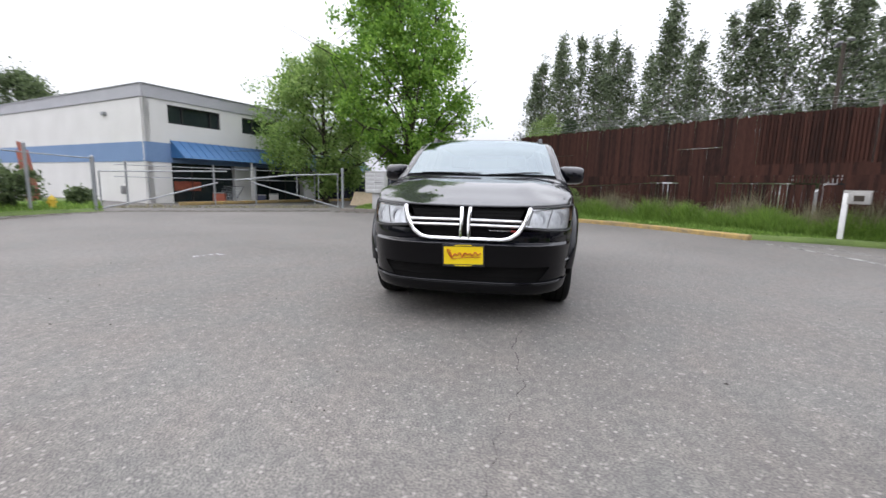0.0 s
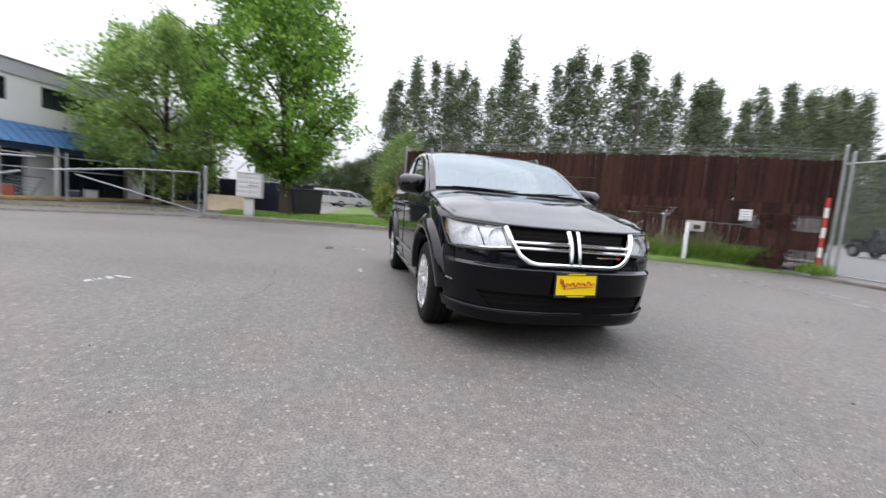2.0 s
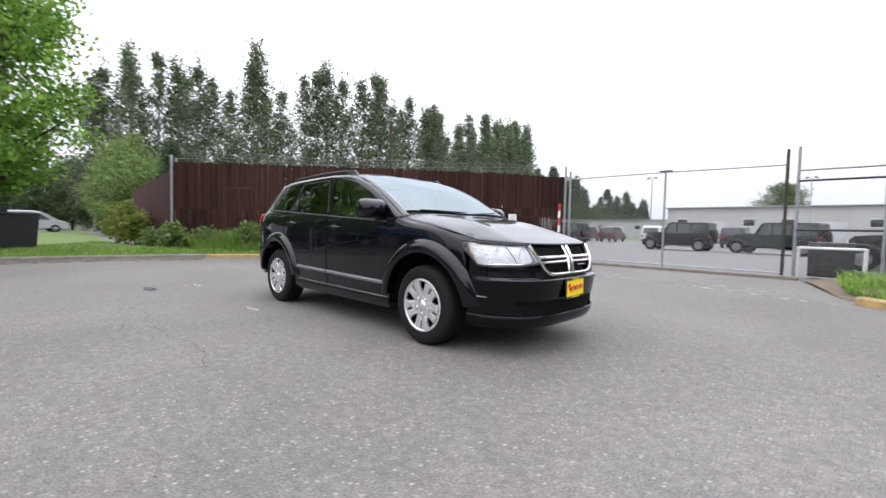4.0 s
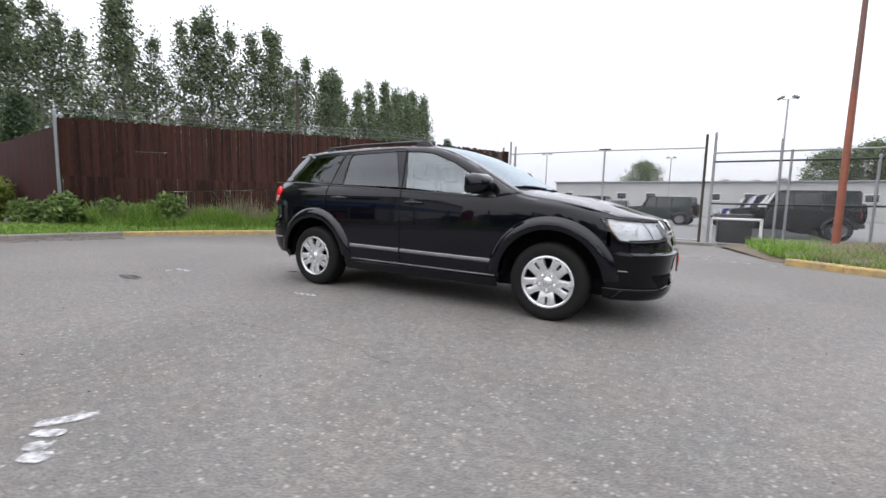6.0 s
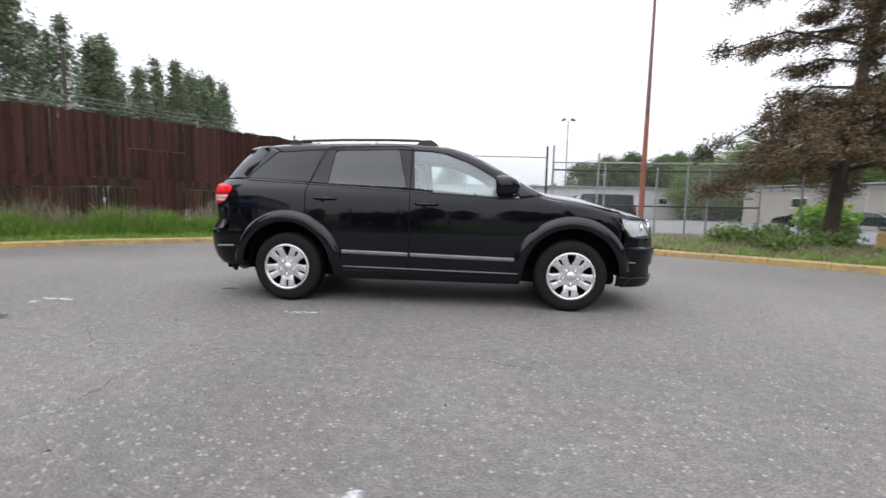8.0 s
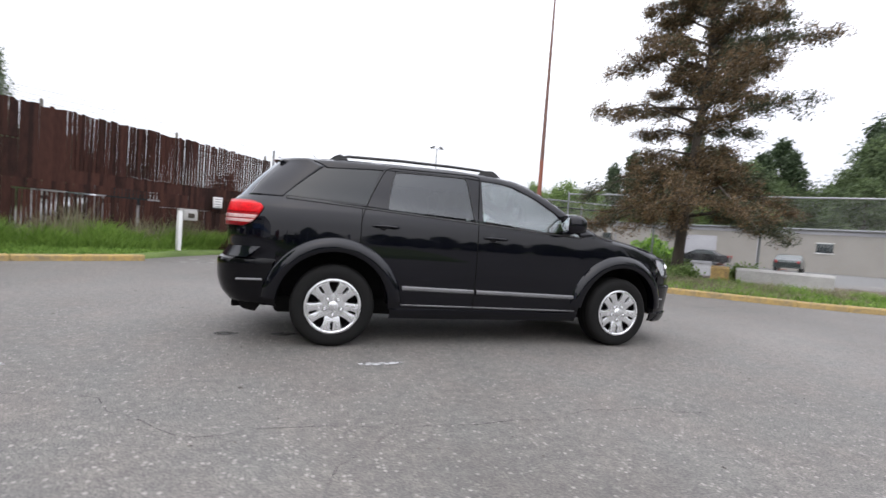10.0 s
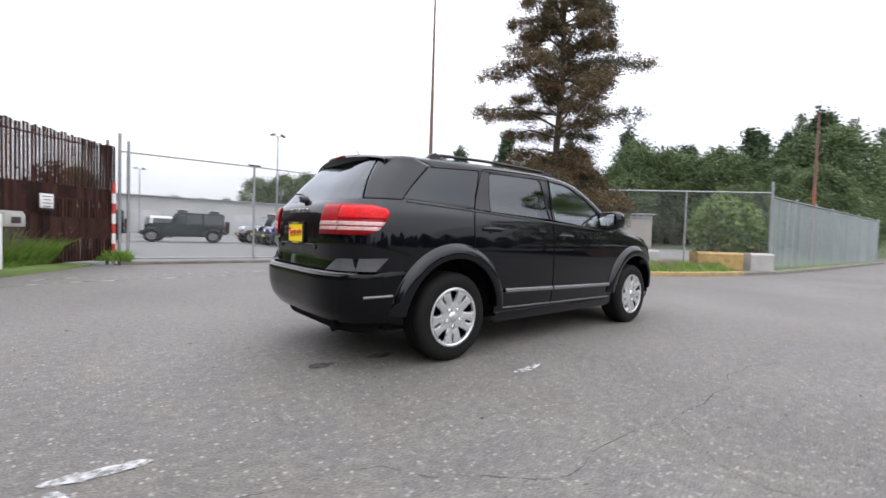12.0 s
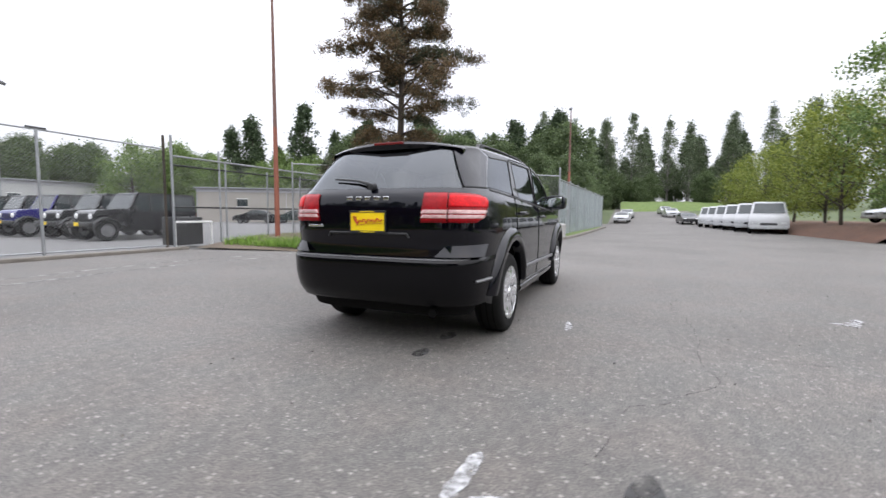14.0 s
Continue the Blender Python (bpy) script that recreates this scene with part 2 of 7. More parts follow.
YELLOW_PAINT = surf("yellow_paint", (0.13, 0.10, 0.06), (0.50, 0.33, 0.11), 5, 24, 0.8, bump=0.3)
HYDRANT = surf("hydrant_yellow", (0.46, 0.31, 0.03), (0.68, 0.48, 0.05), 5, 30, 0.6, bump=0.2)
MAIL_GREY = surf("pale_grey_enamel", (0.40, 0.40, 0.395), (0.52, 0.52, 0.515), 2.5, 40, 0.45, bump=0.05)
WHITE_PAINT = surf("white_paint", (0.62, 0.62, 0.61), (0.80, 0.80, 0.79), 2.5, 40, 0.6, bump=0.12)


def worn_away(m, scale, lo, hi):
    """Lets noise eat holes into a paint."""
    n, l = m.node_tree.nodes, m.node_tree.links
    t, r = n.new("ShaderNodeTexNoise"), n.new("ShaderNodeValToRGB")
    t.inputs["Scale"].default_value, t.inputs["Detail"].default_value = scale, 6.0
    tc = n.new("ShaderNodeTexCoord")
    l.new(tc.outputs["Object"], t.inputs["Vector"])
    r.color_ramp.elements[0].position, r.color_ramp.elements[1].position = lo, hi
    l.new(t.outputs["Fac"], r.inputs["Fac"])
    l.new(r.outputs["Color"], n["Principled BSDF"].inputs["Alpha"])


MARK_PAINT = surf("chalky_paint", (0.30, 0.30, 0.30), (0.50, 0.50, 0.505), 14, 60, 0.9, bump=0.3, dist=0.003)
worn_away(MARK_PAINT, 22, 0.28, 0.64)
RED_PAINT = surf("red_paint", (0.40, 0.03, 0.03), (0.55, 0.06, 0.05), 6, 40, 0.55, bump=0.1)
WALL_WHITE = surf("painted_wall", (0.56, 0.55, 0.53), (0.68, 0.67, 0.65), 0.8, 30, 0.85, bump=0.2)
WALL_GREY = surf("grey_band", (0.33, 0.33, 0.35), (0.42, 0.42, 0.44), 0.8, 30, 0.85, bump=0.2)
WALL_BLUE = surf("blue_band", (0.12, 0.20, 0.34), (0.17, 0.26, 0.42), 0.8, 30, 0.8, bump=0.2)
ROOF_BLUE = surf("blue_metal_roof", (0.02, 0.09, 0.22), (0.05, 0.15, 0.32), 1.5, 30, 0.4, metal=0.2, bump=0.1)
DARK_GLASS = surf("dark_window_glass", (0.012, 0.018, 0.02), (0.03, 0.04, 0.042), 2, 20, 0.08, bump=0.0)
BEIGE = surf("beige_render", (0.25, 0.232, 0.208), (0.33, 0.31, 0.28), 0.6, 20, 0.85, bump=0.1)
SHED = surf("warehouse_sheet", (0.30, 0.305, 0.30), (0.40, 0.405, 0.40), 0.3, 8, 0.7, bump=0.1)
TIMBER = surf("weathered_plywood", (0.34, 0.26, 0.17), (0.56, 0.45, 0.32), 3, 30, 0.85, bump=0.2, stretch=(1, 6, 1))
BRICK_RED = surf("red_timber", (0.20, 0.05, 0.03), (0.33, 0.09, 0.05), 3, 30, 0.8, bump=0.2)
NAVY = surf("navy_sheet", (0.010, 0.014, 0.035), (0.022, 0.028, 0.06), 3, 30, 0.6, bump=0.2)
BIN_BLACK = surf("black_bin_plastic", (0.008, 0.008, 0.009), (0.018, 0.018, 0.019), 5, 60, 0.5, bump=0.1)
BARK = surf("bark", (0.026, 0.020, 0.014), (0.07, 0.056, 0.043), 4, 30, 0.95, bump=0.8, stretch=(1, 1, 0.3), dist=0.03)
BARK_PALE = surf("pale_bark", (0.10, 0.095, 0.085), (0.22, 0.21, 0.19), 4, 30, 0.95, bump=0.5, stretch=(1, 1, 0.3))
SOIL = surf("soil_and_litter", (0.07, 0.053, 0.038), (0.16, 0.128, 0.092), 2, 35, 0.98, bump=0.7, dist=0.03)
MULCH = surf("red_brown_mulch", (0.05, 0.026, 0.018), (0.14, 0.072, 0.046), 2, 35, 0.98, bump=0.7, dist=0.03)
TURF = surf("turf", (0.05, 0.085, 0.018), (0.14, 0.195, 0.05), 1.2, 45, 0.95, bump=0.8, dist=0.04)
MEADOW = surf("far_ground", (0.04, 0.065, 0.02), (0.10, 0.12, 0.05), 0.08, 2.0, 0.95, bump=0.4, dist=0.2)
LEAF_MAPLE = leafy("maple_leaf", (0.072, 0.17, 0.022), (0.275, 0.455, 0.075), 0.5)
LEAF_LIGHT = leafy("light_leaf", (0.11, 0.20, 0.046), (0.33, 0.455, 0.14), 0.5)
LEAF_POPLAR = leafy("poplar_leaf", (0.032, 0.051, 0.024), (0.205, 0.25, 0.145), 0.45)
LEAF_DARK = leafy("conifer_leaf", (0.022, 0.038, 0.018), (0.088, 0.125, 0.062), 0.3)
LEAF_MIX = leafy("woodland_leaf", (0.038, 0.062, 0.027), (0.155, 0.205, 0.09), 0.4)
LEAF_BUSH = leafy("bush_leaf", (0.07, 0.12, 0.03), (0.22, 0.30, 0.10), 0.4)
LEAF_YELLOW = leafy("yellow_green_leaf", (0.09, 0.13, 0.02), (0.27, 0.31, 0.07), 0.4)
NEEDLE = leafy("pine_needle", (0.036, 0.028, 0.016), (0.21, 0.138, 0.070), 0.3)
NEEDLE_GREEN = leafy("green_pine_needle", (0.020, 0.027, 0.017), (0.10, 0.112, 0.060), 0.3)
LEAF_RUST = leafy("withered_vine_leaf", (0.020, 0.010, 0.007), (0.070, 0.034, 0.022), 0.2)
BLADE = leafy("grass_blade", (0.085, 0.17, 0.028), (0.29, 0.43, 0.095), 0.45)
STRAW = leafy("dry_grass", (0.13, 0.125, 0.07), (0.36, 0.33, 0.22), 0.35)


# ---- mesh tools ----
class Shape:
    """Collects vertices and faces of one mesh."""

    def __init__(self):
        self.v, self.f = [], []

    def add(self, verts, faces):
        k = len(self.v)
        self.v.extend(tuple(map(float, p)) for p in verts)
        self.f.extend(tuple(i + k for i in f) for f in faces)
        return self

    def box(self, c, s, m=None, bevel=0.0):
        bm = bmesh.new()
        bmesh.ops.create_cube(bm, size=1.0, matrix=Matrix.Diagonal((*s, 1)))
        if bevel:
            bmesh.ops.bevel(bm, geom=bm.edges[:], offset=bevel, segments=2, affect="EDGES", profile=0.5)
        bm.verts.index_update()
        t = Matrix.Translation(c) @ (m or Matrix())
        self.add([t @ v.co for v in bm.verts], [[v.index for v in f.verts] for f in bm.faces])
        bm.free()
        return self

    def tube(self, pts, r, n=8, cap=True, flat=1.0):
        """A round bar along pts; r is a number or one radius a point."""
        pts = [Vector(p) for p in pts]
        rs = r if isinstance(r, (list, tuple)) else [r] * len(pts)
        rings, side = [], None
        for i, p in enumerate(pts):
            d = (pts[min(i + 1, len(pts) - 1)] - pts[max(i - 1, 0)]).normalized()
            if side is None:
                side = d.cross(Vector((0, 0, 1)) if abs(d.z) < 0.9 else Vector((1, 0, 0))).normalized()
            side = (side - d * side.dot(d)).normalized()
            up = side.cross(d)
            rings.append([p + (side * math.cos(a) + up * (math.sin(a) * flat)) * rs[i] for a in (2 * math.pi * k / n for k in range(n))])
        v = [q for ring in rings for q in ring]
        f = [(i * n + k, i * n + (k + 1) % n, (i + 1) * n + (k + 1) % n, (i + 1) * n + k) for i in range(len(pts) - 1) for k in range(n)]
        if cap:
            f += [tuple(range(n))[::-1], tuple((len(pts) - 1) * n + k for k in range(n))]
        return self.add(v, f)

    def lathe(self, prof, n=32, m=None, closed=False):
        """Turns (r, h) pairs round the local y axis."""
        m = m or Matrix()
        v = [m @ Vector((r * math.cos(a), h, r * math.sin(a))) for r, h in prof for a in (2 * math.pi * k / n for k in range(n))]
        rows = len(prof)
        f = [(i * n + k, i * n + (k + 1) % n, ((i + 1) % rows) * n + (k + 1) % n, ((i + 1) % rows) * n + k) for i in range(rows if closed else rows - 1) for k in range(n)]
        return self.add(v, f)

    def grid(self, P, closed=False):
        """A sheet through a rows x cols array of points."""
        P = np.asarray(P, float)
        r, c = P.shape[:2]
        return self.add(P.reshape(-1, 3), [(i * c + j, i * c + j + 1, (i + 1) * c + j + 1, (i + 1) * c + j) for i in range(r - 1) for j in range(c - 1)])

    def extrude(self, outline, y0, y1, m=None):
        """A plate: an outline of (x, z) pairs from y0 to y1."""
        m = m or Matrix()
        k = len(outline)
        v = [m @ Vector((x, y, z)) for y in (y0, y1) for x, z in outline]
        return self.add(v, [tuple(range(k)), tuple(range(2 * k - 1, k - 1, -1))] + [(i, i + k, (i + 1) % k + k, (i + 1) % k) for i in range(k)])

    def moved(self, m):
        self.v = [tuple(m @ Vector(p)) for p in self.v]
        return self


def data_of(name, shape, material, sharp=35, fix=True):
    me = bpy.data.meshes.new(name)
    me.from_pydata(shape.v, [], shape.f)
    if fix:
        bm = bmesh.new()
        bm.from_mesh(me)
        bmesh.ops.recalc_face_normals(bm, faces=bm.faces)
        mid = Vector((0, 0, 0.8))
        if sum((f.calc_center_median() - mid).dot(f.normal) * f.calc_area() for f in bm.faces) < 0:
            bmesh.ops.reverse_faces(bm, faces=bm.faces)
        bm.to_mesh(me)
        bm.free()
    me.shade_smooth()
    me.set_sharp_from_angle(angle=radians(sharp))
    me.materials.append(material)
    me.validate()
    return me


def part(name, shape, material, parent, label="", sharp=35, thick=0.0, fix=True):
    ob = new(name, data_of(name, shape, material, sharp, fix))
    ob.parent = parent
    if thick:
        s = ob.modifiers.new("thickness", "SOLIDIFY")
        s.thickness, s.offset = thick, -1.0
    return tagged(ob, label)


def thing(name, label, category, m=None, group="", kind="", shape=None, material=None, sharp=35, fix=True):
    ob = new(name, data_of(name, shape, material, sharp, fix) if shape else None)
    if m is not None:
        ob.matrix_world = m
    return tagged(ob, label, category, group, kind)


def at(x, y, z=0.0, rz=0.0):
    return pose(x, y, z, 0, 0, rz)


def soft_curve(xs, ys):
    """A smooth curve through the given points that does not overshoot."""
    xs, ys = np.asarray(xs, float), np.asarray(ys, float)
    h, d = np.diff(xs), np.diff(ys) / np.diff(xs)
    s = np.zeros_like(xs)
    s[0], s[-1] = d[0], d[-1]
    for i in range(1, len(xs) - 1):
        if d[i - 1] * d[i] > 0:
            a, b = 2 * h[i] + h[i - 1], h[i] + 2 * h[i - 1]
            s[i] = (a + b) / (a / d[i - 1] + b / d[i])

    def curve(x):
        x = np.clip(np.asarray(x, float), xs[0], xs[-1])
        i = np.clip(np.searchsorted(xs, x) - 1, 0, len(xs) - 2)
        t = (x - xs[i]) / h[i]
        return (2 * t**3 - 3 * t**2 + 1) * ys[i] + (t**3 - 2 * t**2 + t) * h[i] * s[i] + (3 * t**2 - 2 * t**3) * ys[i + 1] + (t**3 - t**2) * h[i] * s[i + 1]

    return curve


# ---- the parked black car: x to its front, centre of the wheelbase at the origin ----
AXLE, HUB_Z, TYRE_R = 1.447, 0.355, 0.358
half_width = soft_curve([0.2, 0.30, 0.42, 0.55, 0.72, 0.90, 1.04, 1.14, 1.22, 1.28, 1.42, 1.56, 1.62, 1.68], [0.84, 0.875, 0.90, 0.912, 0.918, 0.918, 0.912, 0.899, 0.874, 0.858, 0.835, 0.806, 0.792, 0.765])
nose_x = soft_curve([0.2, 0.26, 0.285, 0.33, 0.40, 0.50, 0.60, 0.637, 0.657, 0.70, 0.80, 0.90, 0.95, 1.0], [2.33, 2.375, 2.392, 2.398, 2.402, 2.412, 2.428, 2.436, 2.398, 2.395, 2.375, 2.325, 2.28, 2.2])
tail_x = soft_curve([0.2, 0.34, 0.45, 0.58, 0.69, 0.715, 0.735, 0.80, 0.95, 1.05, 1.2, 1.26, 1.40, 1.58, 1.68], [-2.28, -2.34, -2.42, -2.452, -2.455, -2.44, -2.375, -2.375, -2.39, -2.39, -2.365, -2.31, -2.20, -2.03, -1.93])
rail_z = soft_curve([-2.2, -1.98, -1.75, -1.45, -1.0, -0.5, 0.0, 0.28, 0.55, 0.78, 1.05, 1.2, 1.5, 1.8, 2.0, 2.15, 2.3], [1.555, 1.592, 1.618, 1.636, 1.645, 1.648, 1.632, 1.585, 1.475, 1.35, 1.195, 1.125, 1.075, 1.022, 0.982, 0.955, 0.925])
crown = soft_curve([-2.2, -1.5, -0.6, 0.0, 0.3, 0.7, 1.05, 1.25, 1.6, 2.0, 2.32], [0.05, 0.056, 0.052, 0.048, 0.052, 0.070, 0.074, 0.066, 0.06, 0.034, 0.014])
X0F, NF, X0R, NR = 1.2, 3.45, -1.2, 5.0


def tuck(x, z):
    """The cabin narrows towards the tail."""
    return 1 - 0.135 * np.clip((-0.2 - x) / 1.7, 0, 1) ** 1.3 * np.clip((z - 1.18) / 0.4, 0, 1)


def side_y(x, z):
    """Half width of the body at x and z, rolled in towards the roof and bonnet edge."""
    x, z = np.asarray(x, float), np.asarray(z, float)
    w = half_width(z)
    f = np.clip((x - X0F) / (nose_x(z) - X0F), 0, 0.9999)
    r = np.clip((X0R - x) / (X0R - tail_x(z)), 0, 0.9999)
    y = w * (1 - f**NF) ** (1 / NF) * (1 - r**NR) ** (1 / NR) * tuck(x, z)
    e = 0.055
    d = np.clip(e - (rail_z(x) - z), 0, e)
    return y - (e - np.sqrt(np.maximum(e * e - d * d, 0))) * 0.8


def side_point(x, z, side, off=0.0):
    return (x, side * (float(side_y(x, z)) + off), z)


def polyline(pts, n):
    """n points at even steps of chord along pts."""
    p = np.asarray(pts, float)
    s = np.concatenate([[0], np.cumsum(np.linalg.norm(np.diff(p, axis=0), axis=1))])
    t = np.linspace(0, s[-1], n)
    return np.stack([np.interp(t, s, p[:, k]) for k in range(p.shape[1])], axis=1)


def side_patch(low, high, side, nu=24, nv=8, off=0.0, even=True):
    """A skin panel between two lines of (x, z) points, laid on the body's side."""
    a, b = (polyline(low, nu), polyline(high, nu)) if even else (np.asarray(low, float), np.asarray(high, float))
    t = np.linspace(0, 1, nv)[:, None, None]
    q = a[None] * (1 - t) + b[None] * t
    y = side_y(q[..., 0], q[..., 1]) + off
    return np.stack([q[..., 0], side * y, q[..., 1]], axis=-1)


def end_angle(front, kind, val, z):
    """The angle round the nose or tail at which the body reaches x = val or y = val."""
    n, x0, xe = (NF, X0F, float(nose_x(z))) if front else (NR, X0R, float(tail_x(z)))
    if kind == "x":
        q = min(max((val - x0) / (xe - x0), 0.0), 1.0)
        return math.acos(q ** (n / 2))
    q = min(abs(val) / float(half_width(z)), 1.0)
    return math.copysign(math.asin(q ** (n / 2)), val)


def end_patch(front, low, high, side=1, nu=24, nv=8, off=0.0):
    """A panel wrapped round the nose or tail; its edges are lines of (kind, value, z)."""
    n, x0 = (NF, X0F) if front else (NR, X0R)
    a = polyline([(end_angle(front, *p), p[2]) for p in low], nu)
    b = polyline([(end_angle(front, *p), p[2]) for p in high], nu)
    t = np.linspace(0, 1, nv)[:, None, None]
    q = a[None] * (1 - t) + b[None] * t
    g, z = q[..., 0], q[..., 1]
    xe = nose_x(z) if front else tail_x(z)
    c, s = np.abs(np.cos(g)) ** (2 / n), np.sign(g) * np.abs(np.sin(g)) ** (2 / n)
    ax = (xe - x0) + (off if front else -off)
    x = x0 + ax * c
    return np.stack([x, side * (half_width(z) + off) * s * tuck(x, z), z], axis=-1)


def end_line(front, pts, side=1, n=24, off=0.0):
    """Points on the nose or tail along a line of (kind, value, z)."""
    return [tuple(p) for p in end_patch(front, pts, pts, side, n, 2, off)[0]]


def top_point(x, v, lift=0.0):
    """A point of the bonnet, windscreen or roof; v runs from -1 to 1 across it."""
    zr = float(rail_z(x))
    y = float(side_y(x, zr - 0.001))
    return (x, v * y, zr - 0.002 + float(crown(x)) * (1 - abs(v) ** (3.0 + 1.8 * min(1.0, max(0.0, (x - 1.12) / 0.2)))) + lift)


def top_patch(rear, front, v0=-1.0, v1=1.0, nu=24, nv=24, lift=0.0):
    """A panel of the top between two x lines given as functions of v."""
    vs = np.linspace(v0, v1, nv)
    return np.array([[top_point(rear(v) + (front(v) - rear(v)) * t, v, lift) for v in vs] for t in np.linspace(0, 1, nu)])


def arch_line(xc, r, x0, x1, floor_z, n=40):
    """The lower edge of a panel with a wheel opening, as (x, z) points."""
    pts = []
    if x0 < xc - r:
        pts += [(float(x), floor_z) for x in np.linspace(x0, xc - r - 0.002, 14)]
    for k in range(n + 1):
        a = math.pi * (1 - k / n)
        x = xc + r * math.cos(a)
        if x0 <= x <= x1:
            pts.append((x, HUB_Z + r * math.sin(a)))
    if x1 > xc + r:
        pts += [(float(x), floor_z) for x in np.linspace(xc + r + 0.002, x1, 14)]
    return pts


def build_wheel(parent, x, side):
    hub = new("wheel")
    hub.parent = parent
    hub.matrix_basis = pose(x, side * 0.79, HUB_Z)
    w = side  # outward
    tyre = [(0.238, 0.105), (0.250, 0.118), (0.285, 0.124), (0.318, 0.120), (0.340, 0.108), (0.354, 0.088), (TYRE_R, 0.05), (TYRE_R, 0.0), (TYRE_R, -0.05), (0.352, -0.09), (0.33, -0.115), (0.27, -0.12), (0.235, -0.10)]
    t = part("tyre", Shape().lathe([(r, w * h) for r, h in tyre], 64), RUBBER, hub, "black rubber tyre with a worn tread")
    grooves = Shape()
    for h in (-0.055, 0.0, 0.055):
        grooves.lathe([(TYRE_R + 0.0015, w * (h - 0.005)), (TYRE_R + 0.0015, w * (h + 0.005))], 64)
    part("tread_groove", grooves, UNDER, t)
    part("rim", Shape().lathe([(0.243, w * 0.10), (0.246, w * 0.112), (0.238, w * 0.118), (0.226, w * 0.108), (0.222, w * 0.06), (0.20, w * 0.03), (0.0, w * 0.03)], 48), UNDER, hub, "dark steel rim behind the wheel cover")
    cap = new("wheel_cover")
    cap.parent = hub
    tagged(cap, "silver plastic wheel cover with paired spokes")
    part("rim_ring", Shape().lathe([(0.240, w * 0.110), (0.238, w * 0.121), (0.224, w * 0.124), (0.214, w * 0.118), (0.213, w * 0.10)], 64), SILVER, cap)
    centre = Shape().lathe([(0.118, w * 0.098), (0.112, w * 0.109), (0.075, w * 0.1135), (0.045, w * 0.112), (0.04, w * 0.119), (0.03, w * 0.124), (0.0, w * 0.125)], 40)
    part("hub_disc", centre, SILVER, cap)
    for k in range(5):
        base = 2 * math.pi * k / 5 - math.pi / 2
        for half in (-1, 1):
            spoke = Shape()
            rows = []
            for r, wide, slot, h in ((0.075, 36.0, 0.0, 0.106), (0.105, 36.0, 0.0, 0.111), (0.128, 33.0, 0.0005, 0.115), (0.136, 30.5, 0.0010, 0.1165), (0.142, 29.5, 0.0065, 0.1175), (0.165, 27.0, 0.0075, 0.1205), (0.196, 25.5, 0.0078, 0.1225), (0.204, 26.0, 0.0010, 0.1222), (0.214, 28.0, 0.0, 0.1205)):
                a0, a1 = slot / r, math.radians(wide)
                row = []
                for q, dh in ((0.0, -0.022 if slot > 0.005 else -0.001), (0.06, -0.003 if slot > 0.005 else -0.0008), (0.2, 0.0), (0.75, 0.0015), (0.92, -0.002), (1.0, -0.022)):
                    a = base + half * (a0 + (a1 - a0) * q)
                    row.append((r * math.cos(a), w * (h + dh), r * math.sin(a)))
                rows.append(row)
            spoke.grid(rows)
            part("spoke", spoke, SILVER, cap, sharp=50)
        a = base
        part("lug_recess", Shape().lathe([(0.0215, w * 0.1135), (0.019, w * 0.1155), (0.0165, w * 0.112), (0.0, w * 0.1118)], 14, Matrix.Translation((0.072 * math.cos(a), 0, 0.072 * math.sin(a)))), GREY_TRIM, cap)
        part("lug_nut", Shape().lathe([(0.011, w * 0.108), (0.011, w * 0.118), (0.008, w * 0.120), (0.0, w * 0.117)], 6, Matrix.Translation((0.072 * math.cos(a), 0, 0.072 * math.sin(a)))), CHROME, cap)
    return hub


def car_side(car, side):
    """Skin, glass and trim of one side (-1: right of the driver)."""
    R = 0.475
    # front wing
    lo = arch_line(AXLE, R, 0.93, 2.08, 0.30)
    xs = [p[0] for p in lo]
    fx = np.linspace(0.93, 1.90, 30)
    wing_low = [p for p in lo if p[0] <= AXLE + R]
    wing_high = [(x, min(float(rail_z(x)), 2.0)) for x in (p[0] for p in wing_low)]
    part("front_wing", Shape().grid(side_patch(wing_low, wing_high, side, nv=14, even=False)), PAINT_BLACK, car)
    # front and rear door below the glass
    belt = lambda x: 1.256 + (x + 1.88) * (1.102 - 1.256) / (0.93 + 1.88)
    d1 = np.linspace(-0.168, 0.926, 26)
    door = new("front_door")
    door.parent = car
    part("door_skin", Shape().grid(side_patch([(x, 0.335) for x in d1], [(x, belt(x)) for x in d1 + np.linspace(0.0, 0.008, 26)], side, nv=26, even=False)), PAINT_BLACK, door)
    part("side_window", Shape().grid(side_patch([(-0.118, 1.188), (0.93, 1.104)], [(-0.142, 1.567), (0.02, 1.562), (0.183, 1.537), (0.42, 1.445), (0.64, 1.322), (0.86, 1.168), (0.93, 1.108)], side, 30, 8, -0.006)), GLASS_CLEAR, door, "clear side window")
    part("door_handle", handle_shape(0.01, 1.033, side), PAINT_BLACK, door)
    rear = new("rear_door")
    rear.parent = car
    lo2 = [p for p in arch_line(-AXLE, R, -1.247, -0.172, 0.335)]
    lo2 = [(-1.247, HUB_Z + math.sqrt(R * R - 0.202**2))] + lo2
    part("door_skin", Shape().grid(side_patch(lo2, [(x, belt(x)) for x, z in lo2], side, nv=26, even=False)), PAINT_BLACK, rear)
    part("side_window", Shape().grid(side_patch([(-1.026, 1.224), (-0.212, 1.194)], [(-0.962, 1.572), (-0.302, 1.580)], side, 18, 8, -0.006)), GLASS_DARK, rear, "dark tinted side window")
    part("door_handle", handle_shape(-1.03, 1.070, side), PAINT_BLACK, rear)
